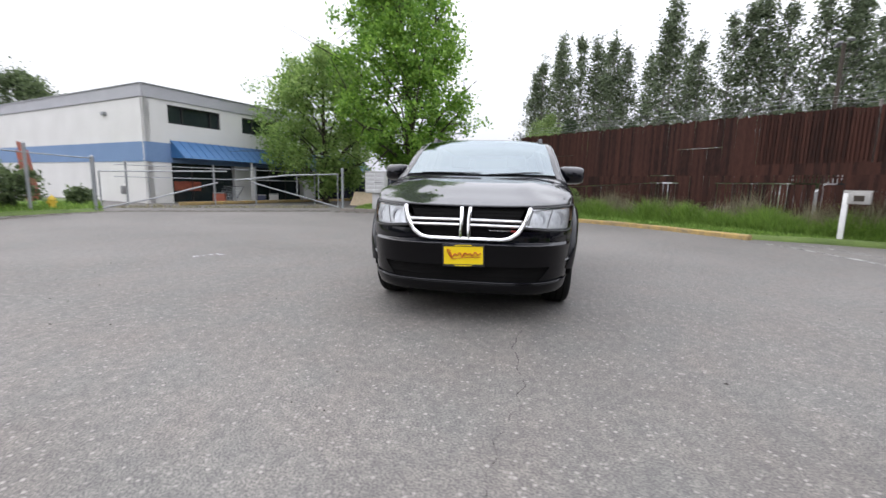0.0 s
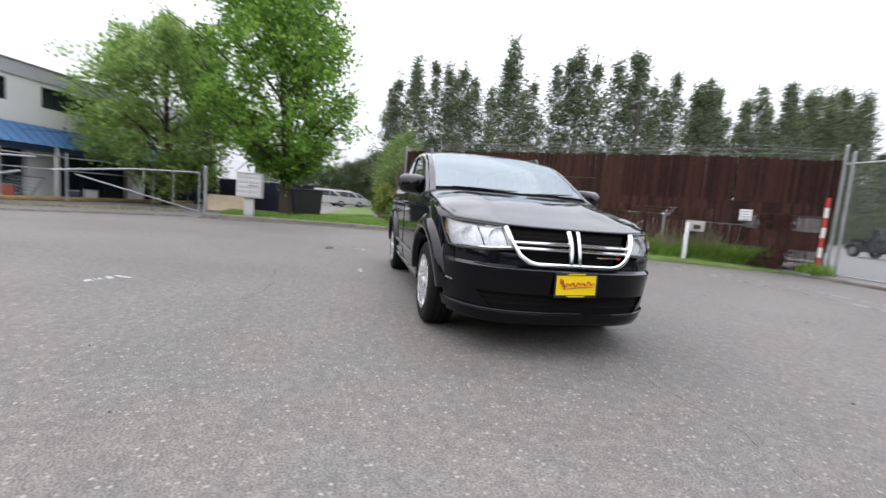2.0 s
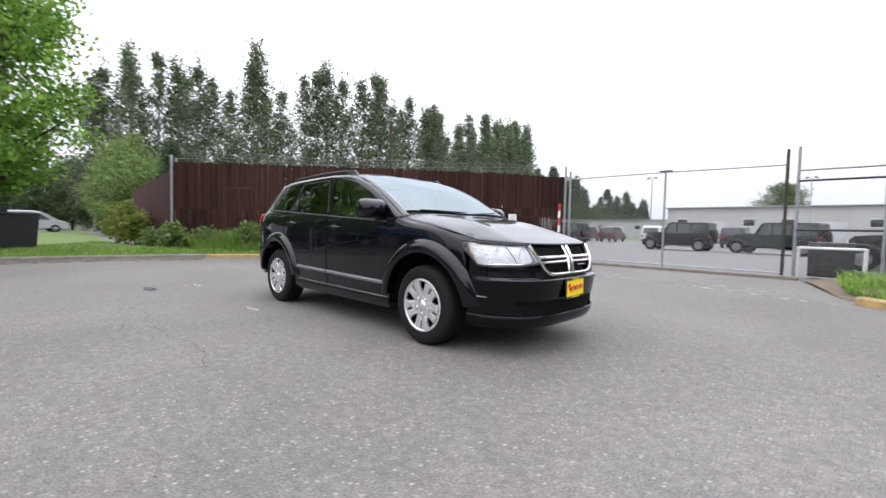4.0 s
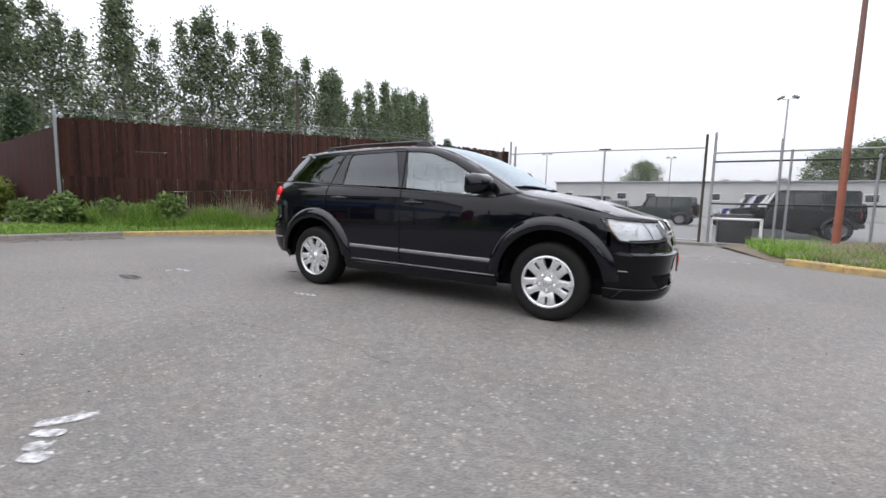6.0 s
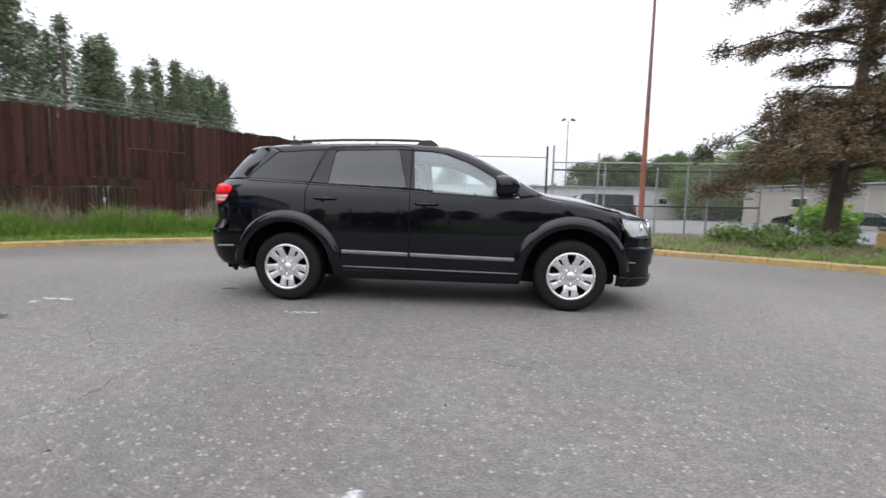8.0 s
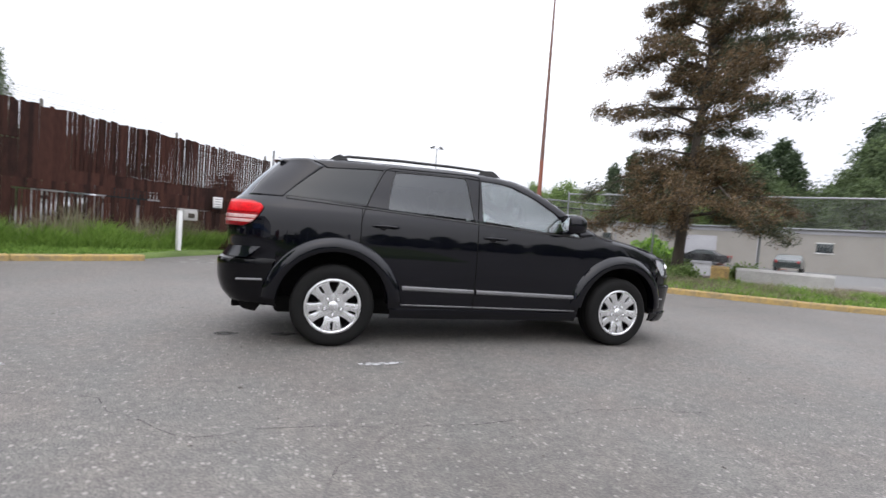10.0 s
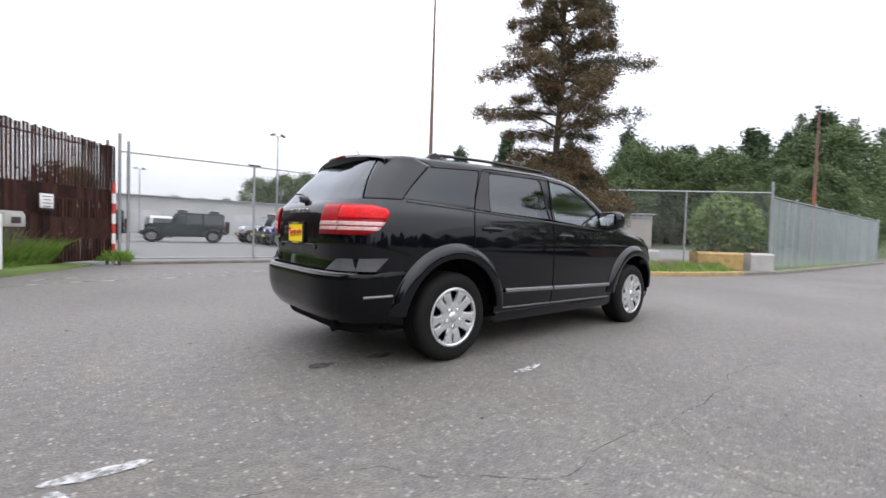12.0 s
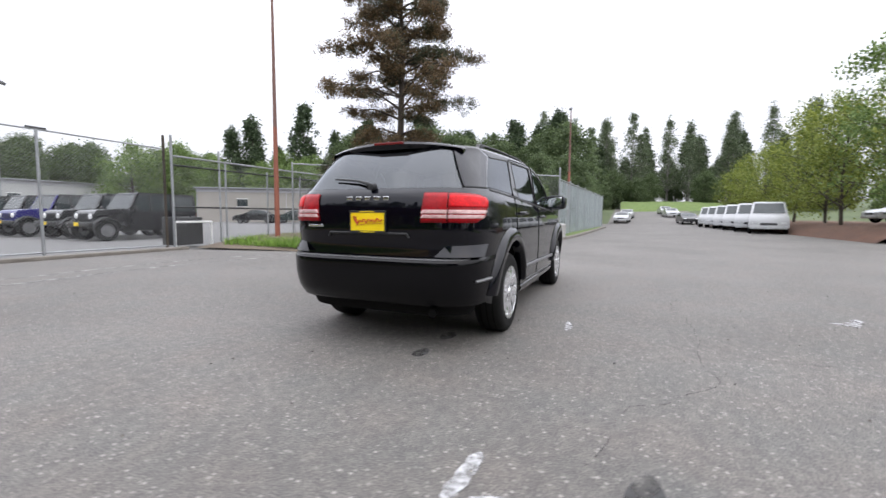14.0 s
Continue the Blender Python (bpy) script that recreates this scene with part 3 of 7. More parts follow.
    # rear quarter
    q_low = [p for p in arch_line(-AXLE, R, -1.93, -1.251, 0.33)]
    q_low = q_low + [(-1.251, HUB_Z + math.sqrt(R * R - 0.196**2))]
    part("rear_quarter", Shape().grid(side_patch(q_low, [(x, belt(x)) for x, z in q_low], side, nv=22, even=False)), PAINT_BLACK, car)
    part("quarter_corner", Shape().grid(end_patch(False, [("x", -1.905, 0.735), ("y", 0.78, 0.735)], [("x", -1.87, 1.258), ("y", 0.74, 1.256)], side, 22, 18)), PAINT_BLACK, car)
    part("quarter_window", Shape().grid(side_patch([(-1.895, 1.274), (-1.215, 1.248)], [(-1.785, 1.39), (-1.71, 1.475), (-1.617, 1.536), (-1.50, 1.560), (-1.3, 1.570), (-1.095, 1.574)], side, 30, 8, -0.001)), GLASS_QUARTER, car, "dark tinted quarter window")
    part("quarter_surround", Shape().grid(side_patch([(-1.93, 1.254), (-1.19, 1.236)], [(-1.64, 1.556), (-1.3, 1.572), (-1.075, 1.577)], side, 20, 8, -0.006)), PAINT_BLACK, car)
    seam = [side_point(x, z, side, 0.001) for x, z in polyline([(-1.249, 0.79), (-1.249, 1.10), (-1.235, 1.17), (-1.205, 1.25), (-1.16, 1.36), (-1.08, 1.53), (-1.045, 1.585), (-1.0, 1.603), (-0.6, 1.609), (-0.25, 1.612), (-0.16, 1.60), (-0.168, 1.19), (-0.170, 1.0), (-0.170, 0.7), (-0.170, 0.36)], 90)]
    part("door_seam", Shape().tube(seam, 0.0045, 5), UNDER, car)
    # pillars and roof edge
    part("pillar", Shape().grid(side_patch([(-0.209, 1.19), (-0.120, 1.187)], [(-0.300, 1.58), (-0.144, 1.567)], side, 4, 8, -0.002)), PAINT_BLACK, car, "gloss black door pillar")
    part("pillar", Shape().grid(side_patch([(-1.205, 1.236), (-1.028, 1.226)], [(-1.075, 1.577), (-0.964, 1.572)], side, 6, 8, 0.001)), PAINT_BLACK, rear, "gloss black window frame of the rear door")
    part("window_seal", Shape().tube([side_point(x, z, side, -0.001) for x, z in polyline([(-1.024, 1.226), (-1.004, 1.43), (-0.98, 1.53), (-0.955, 1.568), (-0.90, 1.574), (-0.31, 1.581), (-0.285, 1.56), (-0.205, 1.19)], 40)], 0.006, 5), TRIM_BLACK, rear)
    edge_low = [(-1.56, 1.545), (-1.2, 1.566), (-1.0, 1.573), (-0.62, 1.577), (-0.30, 1.58), (-0.142, 1.567), (0.02, 1.562), (0.183, 1.537), (0.42, 1.445), (0.64, 1.322), (0.86, 1.168), (0.935, 1.104)]
    edge_hx = [-1.72, -1.25, -1.0, -0.62, -0.3, -0.12, 0.06, 0.25, 0.52, 0.76, 1.03, 1.15]
    part("roof_edge", Shape().grid(side_patch(edge_low, [(x, float(rail_z(x))) for x in edge_hx], side, 70, 7)), PAINT_BLACK, car, thick=0.02)
    part("wing_root", Shape().grid(side_patch([(0.93, 1.10), (1.0, 1.08)], [(0.935, 1.104), (1.15, 1.13)], side, 5, 4)), PAINT_BLACK, car)
    # corner pillar by the tailgate
    part("rear_pillar", Shape().grid(end_patch(False, [("x", -1.915, 1.257), ("x", -2.04, 1.256), ("y", 0.745, 1.255)], [("x", -1.585, 1.562), ("x", -1.72, 1.620), ("y", 0.625, 1.612)], side, 24, 18, 0.001)), PAINT_BLACK, car, thick=0.004)
    part("roof_corner", Shape().grid(side_patch([(-1.96, 1.50), (-1.55, 1.52)], [(-1.96, float(rail_z(-1.96))), (-1.55, float(rail_z(-1.55)))], side, 16, 8, -0.004)), PAINT_BLACK, car)
    # belt strip, door strips, sill
    part("belt_strip", Shape().grid(side_patch([(-1.88, 1.246), (0.93, 1.092)], [(-1.88, 1.262), (0.93, 1.108)], side, 40, 2, 0.004)), TRIM_BLACK, car, thick=0.006)
    for x0, x1, z0, z1 in ((-0.86, -0.178, 0.535, 0.523), (-0.155, 0.90, 0.522, 0.503)):
        strip = side_patch([(x0, z0 - 0.022), (x1, z1 - 0.022)], [(x0, z0 + 0.018), (x1, z1 + 0.018)], side, 14, 5, 0.006)
        strip[1:-1, :, 1] += side * 0.010
        part("door_strip", Shape().grid(strip), GREY_TRIM, car, "grey rubbing strip")
    sill = Shape()
    prof = [(0.345, 0.0), (0.338, 0.010), (0.30, 0.006), (0.25, -0.03), (0.24, -0.10)]
    sill.grid([[(x, side * (float(side_y(x, 0.345)) + o), z) for x in np.linspace(-0.955, 0.955, 12)] for z, o in prof])
    part("sill", sill, PAINT_BLACK, car)
    part("sill_strip", Shape().grid(side_patch([(-0.86, 0.372), (0.93, 0.352)], [(-0.86, 0.386), (0.93, 0.366)], side, 20, 2, 0.004)), GREY_TRIM, car, thick=0.004)
    # wheel arch flares and liners
    for xc in (AXLE, -AXLE):
        ring = []
        for k in range(41):
            a = math.radians(6 + 168 * k / 40)
            c, s = math.cos(a), math.sin(a)
            row = []
            for r, o in ((0.468, -0.06), (0.468, 0.030), (0.472, 0.038), (0.480, 0.042), (0.505, 0.044), (0.532, 0.042), (0.547, 0.037), (0.562, 0.028), (0.577, 0.017), (0.590, 0.005), (0.598, -0.02)):
                x, z = xc + r * c, HUB_Z + r * s
                z = min(z, 0.970 + (r - 0.59) * 0.9)
                row.append((x, side * (float(side_y(x, max(z, 0.3))) + o), z))
            ring.append(row)
        part("wheel_arch_flare", Shape().grid(ring), PAINT_BLACK, car, "gloss black flared wheel arch", sharp=50)
        liner = Shape()
        liner.grid([[(xc + 0.478 * math.cos(a), side * y, HUB_Z + 0.478 * math.sin(a)) for y in (0.55, 0.70, 0.87)] for a in np.linspace(0.0, math.pi, 28)])
        liner.grid([[(xc + r * math.cos(a), side * 0.57, HUB_Z + r * math.sin(a)) for r in (0.0, 0.48)] for a in np.linspace(0.0, math.pi, 28)])
        part("wheel_liner", liner, UNDER, car)
    # mirror
    mir = new("wing_mirror")
    mir.parent = car
    m = pose(0.79, side * 0.978, 1.225, 0, 0, side * 13) @ Matrix.Diagonal((1.1, 1.06, 1.12, 1))
    hull = Shape()
    rows = []
    for t, sy, sz in ((-0.070, 0.001, 0.001), (-0.071, 0.110, 0.068), (-0.079, 0.120, 0.075), (-0.07, 0.130, 0.084), (-0.02, 0.130, 0.086), (0.04, 0.118, 0.078), (0.085, 0.09, 0.058), (0.105, 0.045, 0.03), (0.11, 0.002, 0.002)):
        rows.append([(t + 0.0, sy * abs(math.cos(a)) ** 0.5 * math.copysign(1, math.cos(a)), sz * abs(math.sin(a)) ** 0.5 * math.copysign(1, math.sin(a)) + (0.0 if t < 0.05 else -0.006)) for a in np.linspace(0, 2 * math.pi, 25)])
    hull.grid(rows).moved(m)
    part("mirror_shell", hull, PAINT_BLACK, mir, sharp=60)
    part("mirror_glass", Shape().box((-0.0745, 0, 0.004), (0.006, 0.186, 0.112), bevel=0.002).moved(m), CHROME, mir, "mirror glass")
    arm = Shape().tube([(0.80, side * 0.86, 1.13), (0.79, side * 0.90, 1.148), (0.79, side * 0.95, 1.165)], [0.05, 0.04, 0.035], 10, flat=0.6)
    part("mirror_arm", arm, TRIM_BLACK, mir)
    # roof bar
    pts = [(x, side * (0.675 - 0.045 * max(0.0, -x)), z) for x, z in ((-1.52, 1.640), (-1.47, 1.664), (-1.38, 1.684), (-0.9, 1.697), (-0.4, 1.696), (-0.12, 1.688), (0.0, 1.664), (0.06, 1.635))]
    rail = part("roof_bar", Shape().tube(pts, 0.017, 8, flat=0.8), TRIM_BLACK, car, "black roof bar")
    for x0, x1 in ((-1.56, -1.36), (-0.16, 0.10)):
        foot = Shape().extrude([(x0, 1.63), (x0 + 0.05, 1.672), (x0 + 0.09, 1.692), (x1 - 0.09, 1.695), (x1 - 0.05, 1.675), (x1, 1.63)], side * (0.675 - 0.045 * max(0.0, -x0)) - 0.02, side * (0.675 - 0.045 * max(0.0, -x0)) + 0.02)
        part("bar_foot", foot, TRIM_BLACK, rail)


def handle_shape(x, z, side):
    s = Shape()
    y = float(side_y(x, z))
    s.tube([(x - 0.115, side * (y + 0.004), z), (x - 0.09, side * (y + 0.030), z + 0.002), (x, side * (y + 0.038), z + 0.003), (x + 0.08, side * (y + 0.03), z), (x + 0.105, side * (y + 0.004), z - 0.002)], [0.014, 0.018, 0.019, 0.018, 0.014], 10, flat=0.85)
    s.lathe([(0.0, -0.002), (0.03, -0.002), (0.045, 0.003)], 20, Matrix.Translation((x - 0.03, side * (y + 0.002), z - 0.004)))
    return s


def car_nose(car):
    Y = lambda v, z: ("y", v, z)
    X = lambda v, z: ("x", v, z)
    edge = lambda v: X0F + (float(nose_x(0.93)) - X0F) * (1 - min(abs(v) * 0.955, 0.96) ** NF) ** (1 / NF) - 0.004
    cowl = lambda v: 1.205 - 0.10 * abs(v) ** 2
    # bonnet with two raised creases
    P = top_patch(cowl, edge, nu=40, nv=41)
    for i in range(P.shape[0]):
        for j in range(P.shape[1]):
            v = -1 + 2 * j / 40
            t = i / 39
            P[i, j, 2] += 0.010 * math.exp(-((abs(v) - (0.62 - 0.12 * t)) / 0.10) ** 2) * min(1, 3 * t, 3 * (1 - t) + 0.2)
    # its front edge follows the lamps and the grille
    tip = [Y(0.0, 0.926), Y(0.3, 0.928), Y(0.50, 0.932), Y(0.62, 0.938), Y(0.74, 0.946), Y(0.82, 0.957), X(1.96, 0.972), X(1.88, 0.998), X(1.80, 1.018)]
    half = polyline(end_line(True, tip, 1, 240, -0.004), 21)
    lip = np.concatenate([half[::-1] * (1, -1, 1) * 1.0, half[1:]])
    shift = lip - P[-1]
    for i in range(P.shape[0]):
        t = max(0.0, (i / (P.shape[0] - 1) - 0.45) / 0.55)
        P[i] += shift * (t * t * (1.6 - 0.6 * t))
    part("bonnet", Shape().grid(P), PAINT_BLACK, car, thick=0.01)
    part("cowl", Shape().grid(top_patch(lambda v: 1.02 - 0.02 * v * v, lambda v: 1.215 - 0.10 * v * v, nu=6, nv=20, lift=-0.025)), TRIM_BLACK, car)
    # grille
    gr = new("grille")
    gr.parent = car
    back = end_patch(True, [Y(-0.33, 0.675), Y(0.33, 0.675)], [Y(-0.49, 0.922), Y(0.49, 0.922)], 1, 30, 8, -0.045)
    part("grille_mesh", Shape().grid(back), UNDER, gr, "black mesh grille insert")
    hex_bars = Shape()
    for k in range(9):
        z = 0.70 + 0.025 * k
        w = 0.33 + (z - 0.675) * 0.6
        hex_bars.tube(end_line(True, [Y(-w, z), Y(w, z)], n=24, off=-0.042), 0.0022, 4)
    part("grille_bar", hex_bars, UNDER, gr)
    u = [Y(-0.495, 0.915), Y(-0.46, 0.82), Y(-0.405, 0.73), Y(-0.345, 0.688), Y(-0.28, 0.674), Y(0.28, 0.674), Y(0.345, 0.688), Y(0.405, 0.73), Y(0.46, 0.82), Y(0.495, 0.915)]
    part("grille_surround", Shape().tube(end_line(True, u, n=60, off=0.002), 0.0175, 10), CHROME, gr, "chrome grille surround")
    for s in (-1, 1):
        for z in (0.822, 0.784):
            part("cross_bar", Shape().tube(end_line(True, [Y(s * 0.045, z), Y(s * (0.44 + (z - 0.78) * 0.6), z - 0.004)], n=14, off=0.002), 0.0128, 8), CHROME, gr)
        part("cross_upright", Shape().tube(end_line(True, [Y(s * 0.034, 0.912), Y(s * 0.030, 0.84), Y(s * 0.029, 0.803), Y(s * 0.030, 0.76), Y(s * 0.033, 0.682)], n=14, off=0.002), 0.0165, 8), CHROME, gr)
    part("badge", Shape().tube(end_line(True, [Y(0.19, 0.742), Y(0.36, 0.742)], n=6, off=-0.028), 0.007, 6), CHROME, gr, "small chrome badge")
    part("badge", Shape().tube(end_line(True, [Y(0.365, 0.742), Y(0.40, 0.742)], n=4, off=-0.028), 0.008, 6), RED_PAINT, gr, "small red badge")
    # head lamps
    for s in (-1, 1):
        hl = new("headlight")
        hl.parent = car
        low = [Y(0.425, 0.770), Y(0.62, 0.752), Y(0.78, 0.745), X(2.02, 0.755), X(1.93, 0.85), X(1.865, 0.925)]
        high = [Y(0.505, 0.918), Y(0.62, 0.925), Y(0.74, 0.932), Y(0.82, 0.94), X(1.93, 0.946), X(1.86, 0.946)]
        part("lamp_reflector", Shape().grid(end_patch(True, low, high, s, 26, 8, -0.022)), REFLECTOR, hl)
        part("lens", Shape().grid(end_patch(True, low, high, s, 26, 8, 0.003)), GLASS_LENS, hl, "clear headlight lens")
        rim = end_line(True, low + high[::-1] + [low[0]], s, 70, 0.0)
        part("lamp_edge", Shape().tube(rim, 0.008, 6), TRIM_BLACK, hl)
        part("lamp_brow", Shape().tube(end_line(True, [Y(0.50, 0.905), Y(0.62, 0.912), Y(0.74, 0.919), Y(0.82, 0.926)], s, 16, -0.012), 0.007, 6), CHROME, hl)
        part("lamp_sill", Shape().tube(end_line(True, [Y(0.44, 0.782), Y(0.62, 0.765), Y(0.80, 0.760)], s, 16, -0.012), 0.008, 6), CHROME, hl)
        for v, r in ((0.575, 0.060), (0.745, 0.056)):
            p = end_line(True, [Y(v, 0.84), Y(v, 0.84)], s, 2, -0.03)[0]
            part("bulb_bowl", Shape().lathe([(r, 0.012), (r * 0.92, 0.004), (r * 0.6, -0.012), (r * 0.25, -0.02), (0.0, -0.021)], 24, Matrix.Translation(p) @ pose(0, 0, 0, 0, 0, -90)), CHROME, hl)
        for v in (0.505, 0.66):
            part("lamp_divider", Shape().tube(end_line(True, [Y(v - 0.02, 0.765), Y(v, 0.84), Y(v + 0.03, 0.925)], s, 8, -0.014), 0.004, 5), GREY_TRIM, hl)
        part("wing_tip", Shape().grid(end_patch(True, high, tip[2:], s, 26, 5, -0.008)), PAINT_BLACK, car)
        part("turn_signal", Shape().grid(end_patch(True, [X(1.955, 0.835), X(1.905, 0.885)], [X(1.93, 0.922), X(1.880, 0.932)], s, 8, 6, -0.018)), AMBER, hl, "amber side reflector")
        for k in range(4):
            z = 0.835 + 0.026 * k
            part("signal_strip", Shape().tube(end_line(True, [X(1.99 - 0.022 * k, z - 0.012), X(1.925 - 0.016 * k, z + 0.008)], s, 6, -0.008), 0.006, 5), AMBER, hl, "warm amber side strip")
        part("fog_reflector", Shape().tube(end_line(True, [X(2.10, 0.497), X(2.06, 0.500), X(2.02, 0.503)], s, 5, -0.004), [0.004, 0.012, 0.009, 0.012, 0.014], 6, flat=0.6), GREY_TRIM, car, "small grey bumper side marker")
    # bumper skin in two bands, intake and lip
    part("bumper", Shape().grid(end_patch(True, [Y(-0.8, 0.465), Y(0.8, 0.465)], [Y(-0.8, 0.637), Y(0.8, 0.637)], 1, 60, 10)), BUMPER_BLACK, car, sharp=28)
    part("bumper_ledge", Shape().grid(end_patch(True, [Y(-0.8, 0.637), Y(0.8, 0.637)], [Y(-0.8, 0.657), Y(0.8, 0.657)], 1, 60, 4)), PAINT_BLACK, car, sharp=28)
    top_line = [(-0.8, 0.745), (-0.43, 0.742), (-0.36, 0.69), (-0.29, 0.664), (0.29, 0.664), (0.36, 0.69), (0.43, 0.742), (0.8, 0.745)]
    ys = np.linspace(-0.8, 0.8, 61)
    tz = np.interp(ys, [p[0] for p in top_line], [p[1] for p in top_line])
    part("bumper_top", Shape().grid([[end_line(True, [Y(y, 0.657 + (z - 0.657) * t)] * 2, n=2)[0] for y, z in zip(ys, tz)] for t in np.linspace(0, 1, 7)]), PAINT_BLACK, car)
    for s in (-1, 1):
        part("bumper_corner", Shape().grid(end_patch(True, [X(1.905, 0.30), Y(0.76, 0.30)], [X(1.905, 0.95), X(1.93, 0.85), X(2.0, 0.757), Y(0.805, 0.747)], s, 16, 24)), BUMPER_BLACK, car, sharp=28)
    part("air_intake", Shape().grid(end_patch(True, [Y(-0.64, 0.335), Y(0.64, 0.335)], [Y(-0.70, 0.47), Y(0.70, 0.47)], 1, 50, 6, -0.018)), UNDER, car, "black lower air intake")
    for s in (-1, 1):
        part("bumper_cheek", Shape().grid(end_patch(True, [Y(0.56, 0.334), Y(0.66, 0.334), Y(0.82, 0.334)], [Y(0.67, 0.467), Y(0.74, 0.467), Y(0.82, 0.467)], s, 24, 10)), BUMPER_BLACK, car)
    bars = Shape()
    for z in (0.385, 0.425):
        bars.tube(end_line(True, [Y(-0.64, z), Y(0.64, z)], n=30, off=-0.016), 0.004, 5)
    part("intake_bar", bars, UNDER, car)
    part("bumper_edge", Shape().tube(end_line(True, [Y(-0.80, 0.345), Y(-0.6, 0.339), Y(0.6, 0.339), Y(0.80, 0.345)], n=70, off=0.010), 0.008, 8), PAINT_BLACK, car)
    part("front_lip", Shape().grid(end_patch(True, [Y(-0.80, 0.250), Y(-0.6, 0.242), Y(0.6, 0.242), Y(0.80, 0.250)], [Y(-0.80, 0.340), Y(-0.6, 0.334), Y(0.6, 0.334), Y(0.80, 0.340)], 1, 90, 7, 0.012)), BUMPER_BLACK, car, thick=0.02)
    for s in (-1, 1):
        part("lip_end", Shape().grid(end_patch(True, [X(1.90, 0.262), X(2.0, 0.255), Y(0.78, 0.250)], [X(1.90, 0.36), X(2.0, 0.35), Y(0.78, 0.345)], s, 24, 6, 0.004)), BUMPER_BLACK, car, thick=0.015)
    plate_thing(car, Matrix.Translation((nose_x(0.55) + 0.022, 0.0, 0.552)) @ pose(0, 0, 0, 0, -2, 90))


def plate_thing(car, m):
    pl = new("number_plate")
    pl.parent = car
    part("plate", Shape().box((0, 0, 0), (0.305, 0.008, 0.152), bevel=0.002).moved(m), YELLOW_PLATE, pl, "yellow plate with red bars", sharp=20)
    rim = Shape()
    for c, s in (((0, 0.0, 0.078), (0.325, 0.014, 0.018)), ((0, 0.0, -0.078), (0.325, 0.014, 0.018)), ((0.157, 0, 0), (0.010, 0.014, 0.16)), ((-0.157, 0, 0), (0.010, 0.014, 0.16))):
        rim.box(c, s, bevel=0.002)
    part("plate_frame", rim.moved(m), TRIM_BLACK, pl, sharp=20)
    ink = Shape()
    ink.tube([(-0.115 + 0.25 * t, -0.006, 0.004 + 0.010 * t + 0.011 * math.sin(t * 40) * (1.2 - 0.4 * t) + 0.006 * math.sin(t * 23 + 1)) for t in np.linspace(0, 1, 70)], 0.0088, 6, flat=0.4)
    ink.tube([(-0.125, -0.006, 0.018), (-0.12, -0.006, 0.045), (-0.10, -0.006, 0.038), (-0.115, -0.006, 0.012), (-0.085, -0.006, -0.022)], 0.008, 6, flat=0.4)
    ink.tube([(-0.10, -0.006, -0.028), (0.0, -0.006, -0.016), (0.13, -0.006, -0.012)], 0.004, 6, flat=0.5)
    part("plate_bar", ink.moved(m), RED_INK, pl)
    for z in (0.078, -0.078):
        part("rim_bar", Shape().box((0, -0.0075, z), (0.13, 0.002, 0.007)).moved(m), YELLOW_PLATE, pl)


def car_tail(car):
    Y = lambda v, z: ("y", v, z)
    X = lambda v, z: ("x", v, z)
    gate = new("tailgate")
    gate.parent = car
    part("gate_skin", Shape().grid(end_patch(False, [Y(-0.82, 0.735), Y(0.82, 0.735)], [Y(-0.80, 1.25), Y(0.80, 1.25)], 1, 50, 22, -0.002)), PAINT_BLACK, gate)
    part("rear_window", Shape().grid(end_patch(False, [Y(-0.735, 1.252), Y(0.735, 1.252)], [Y(-0.62, 1.585), Y(0.62, 1.585)], 1, 40, 12, -0.004)), GLASS_DARK, gate, "dark tinted rear window")
    # spoiler over the window
    rows = []
    for v in np.linspace(-1, 1, 25):
        y = v * 0.618
        c = 0.052 * (1 - v * v) - 0.012 * abs(v) ** 6
        b = 0.10 * v * v
        rows.append([(-1.72, y * 1.0, 1.618 + c), (-1.85, y, 1.616 + c), (-1.98 + b, y, 1.612 + c), (-2.045 + b, y, 1.606 + c * 0.9), (-2.062 + b, y, 1.592 + c * 0.75), (-2.045 + b, y, 1.572 + c * 0.5), (-1.99 + b, y, 1.560 + c * 0.3)])
    for k, sgn in ((0, -1), (-1, 1)):
        wall = [(x, sgn * 0.630, min(z - 0.012, 1.585)) for x, y, z in rows[k]]
        low = [(x, sgn * 0.627, 1.535) for x, y, z in rows[k]]
        rows = [low, wall] + rows if k == 0 else rows + [wall, low]
    part("spoiler", Shape().grid(rows), PAINT_BLACK, gate, sharp=40)
    part("brake_light", Shape().box((-2.052, 0.0, 1.640), (0.022, 0.28, 0.022), bevel=0.005), BRAKE_RED, gate, "high red brake light")
    wip = Shape().tube([(-2.335, -0.02, 1.262), (-2.315, 0.02, 1.285), (-2.290, 0.16, 1.318), (-2.270, 0.38, 1.335)], [0.018, 0.014, 0.009, 0.006], 8)
    wip.lathe([(0.0, -0.04), (0.025, -0.036), (0.03, 0.02)], 16, Matrix.Translation((-2.335, -0.02, 1.262)) @ pose(0, 0, 0, 0, 0, -90))
    part("wiper", wip, TRIM_BLACK, gate, "rear wiper")
    part("gate_handle", Shape().tube(end_line(False, [Y(-0.36, 0.875), Y(-0.345, 0.905), Y(0.345, 0.905), Y(0.36, 0.875)], n=30, off=0.004), 0.009, 8), TRIM_BLACK, gate, "dark strip over the handle")
    for k in range(5):
        y = 0.165 - 0.082 * k
        x = float(tail_x(1.172)) - 0.006
        part("badge", Shape().box((x, y, 1.172), (0.008, 0.050, 0.030), bevel=0.003), CHROME, gate, "chrome badge block")
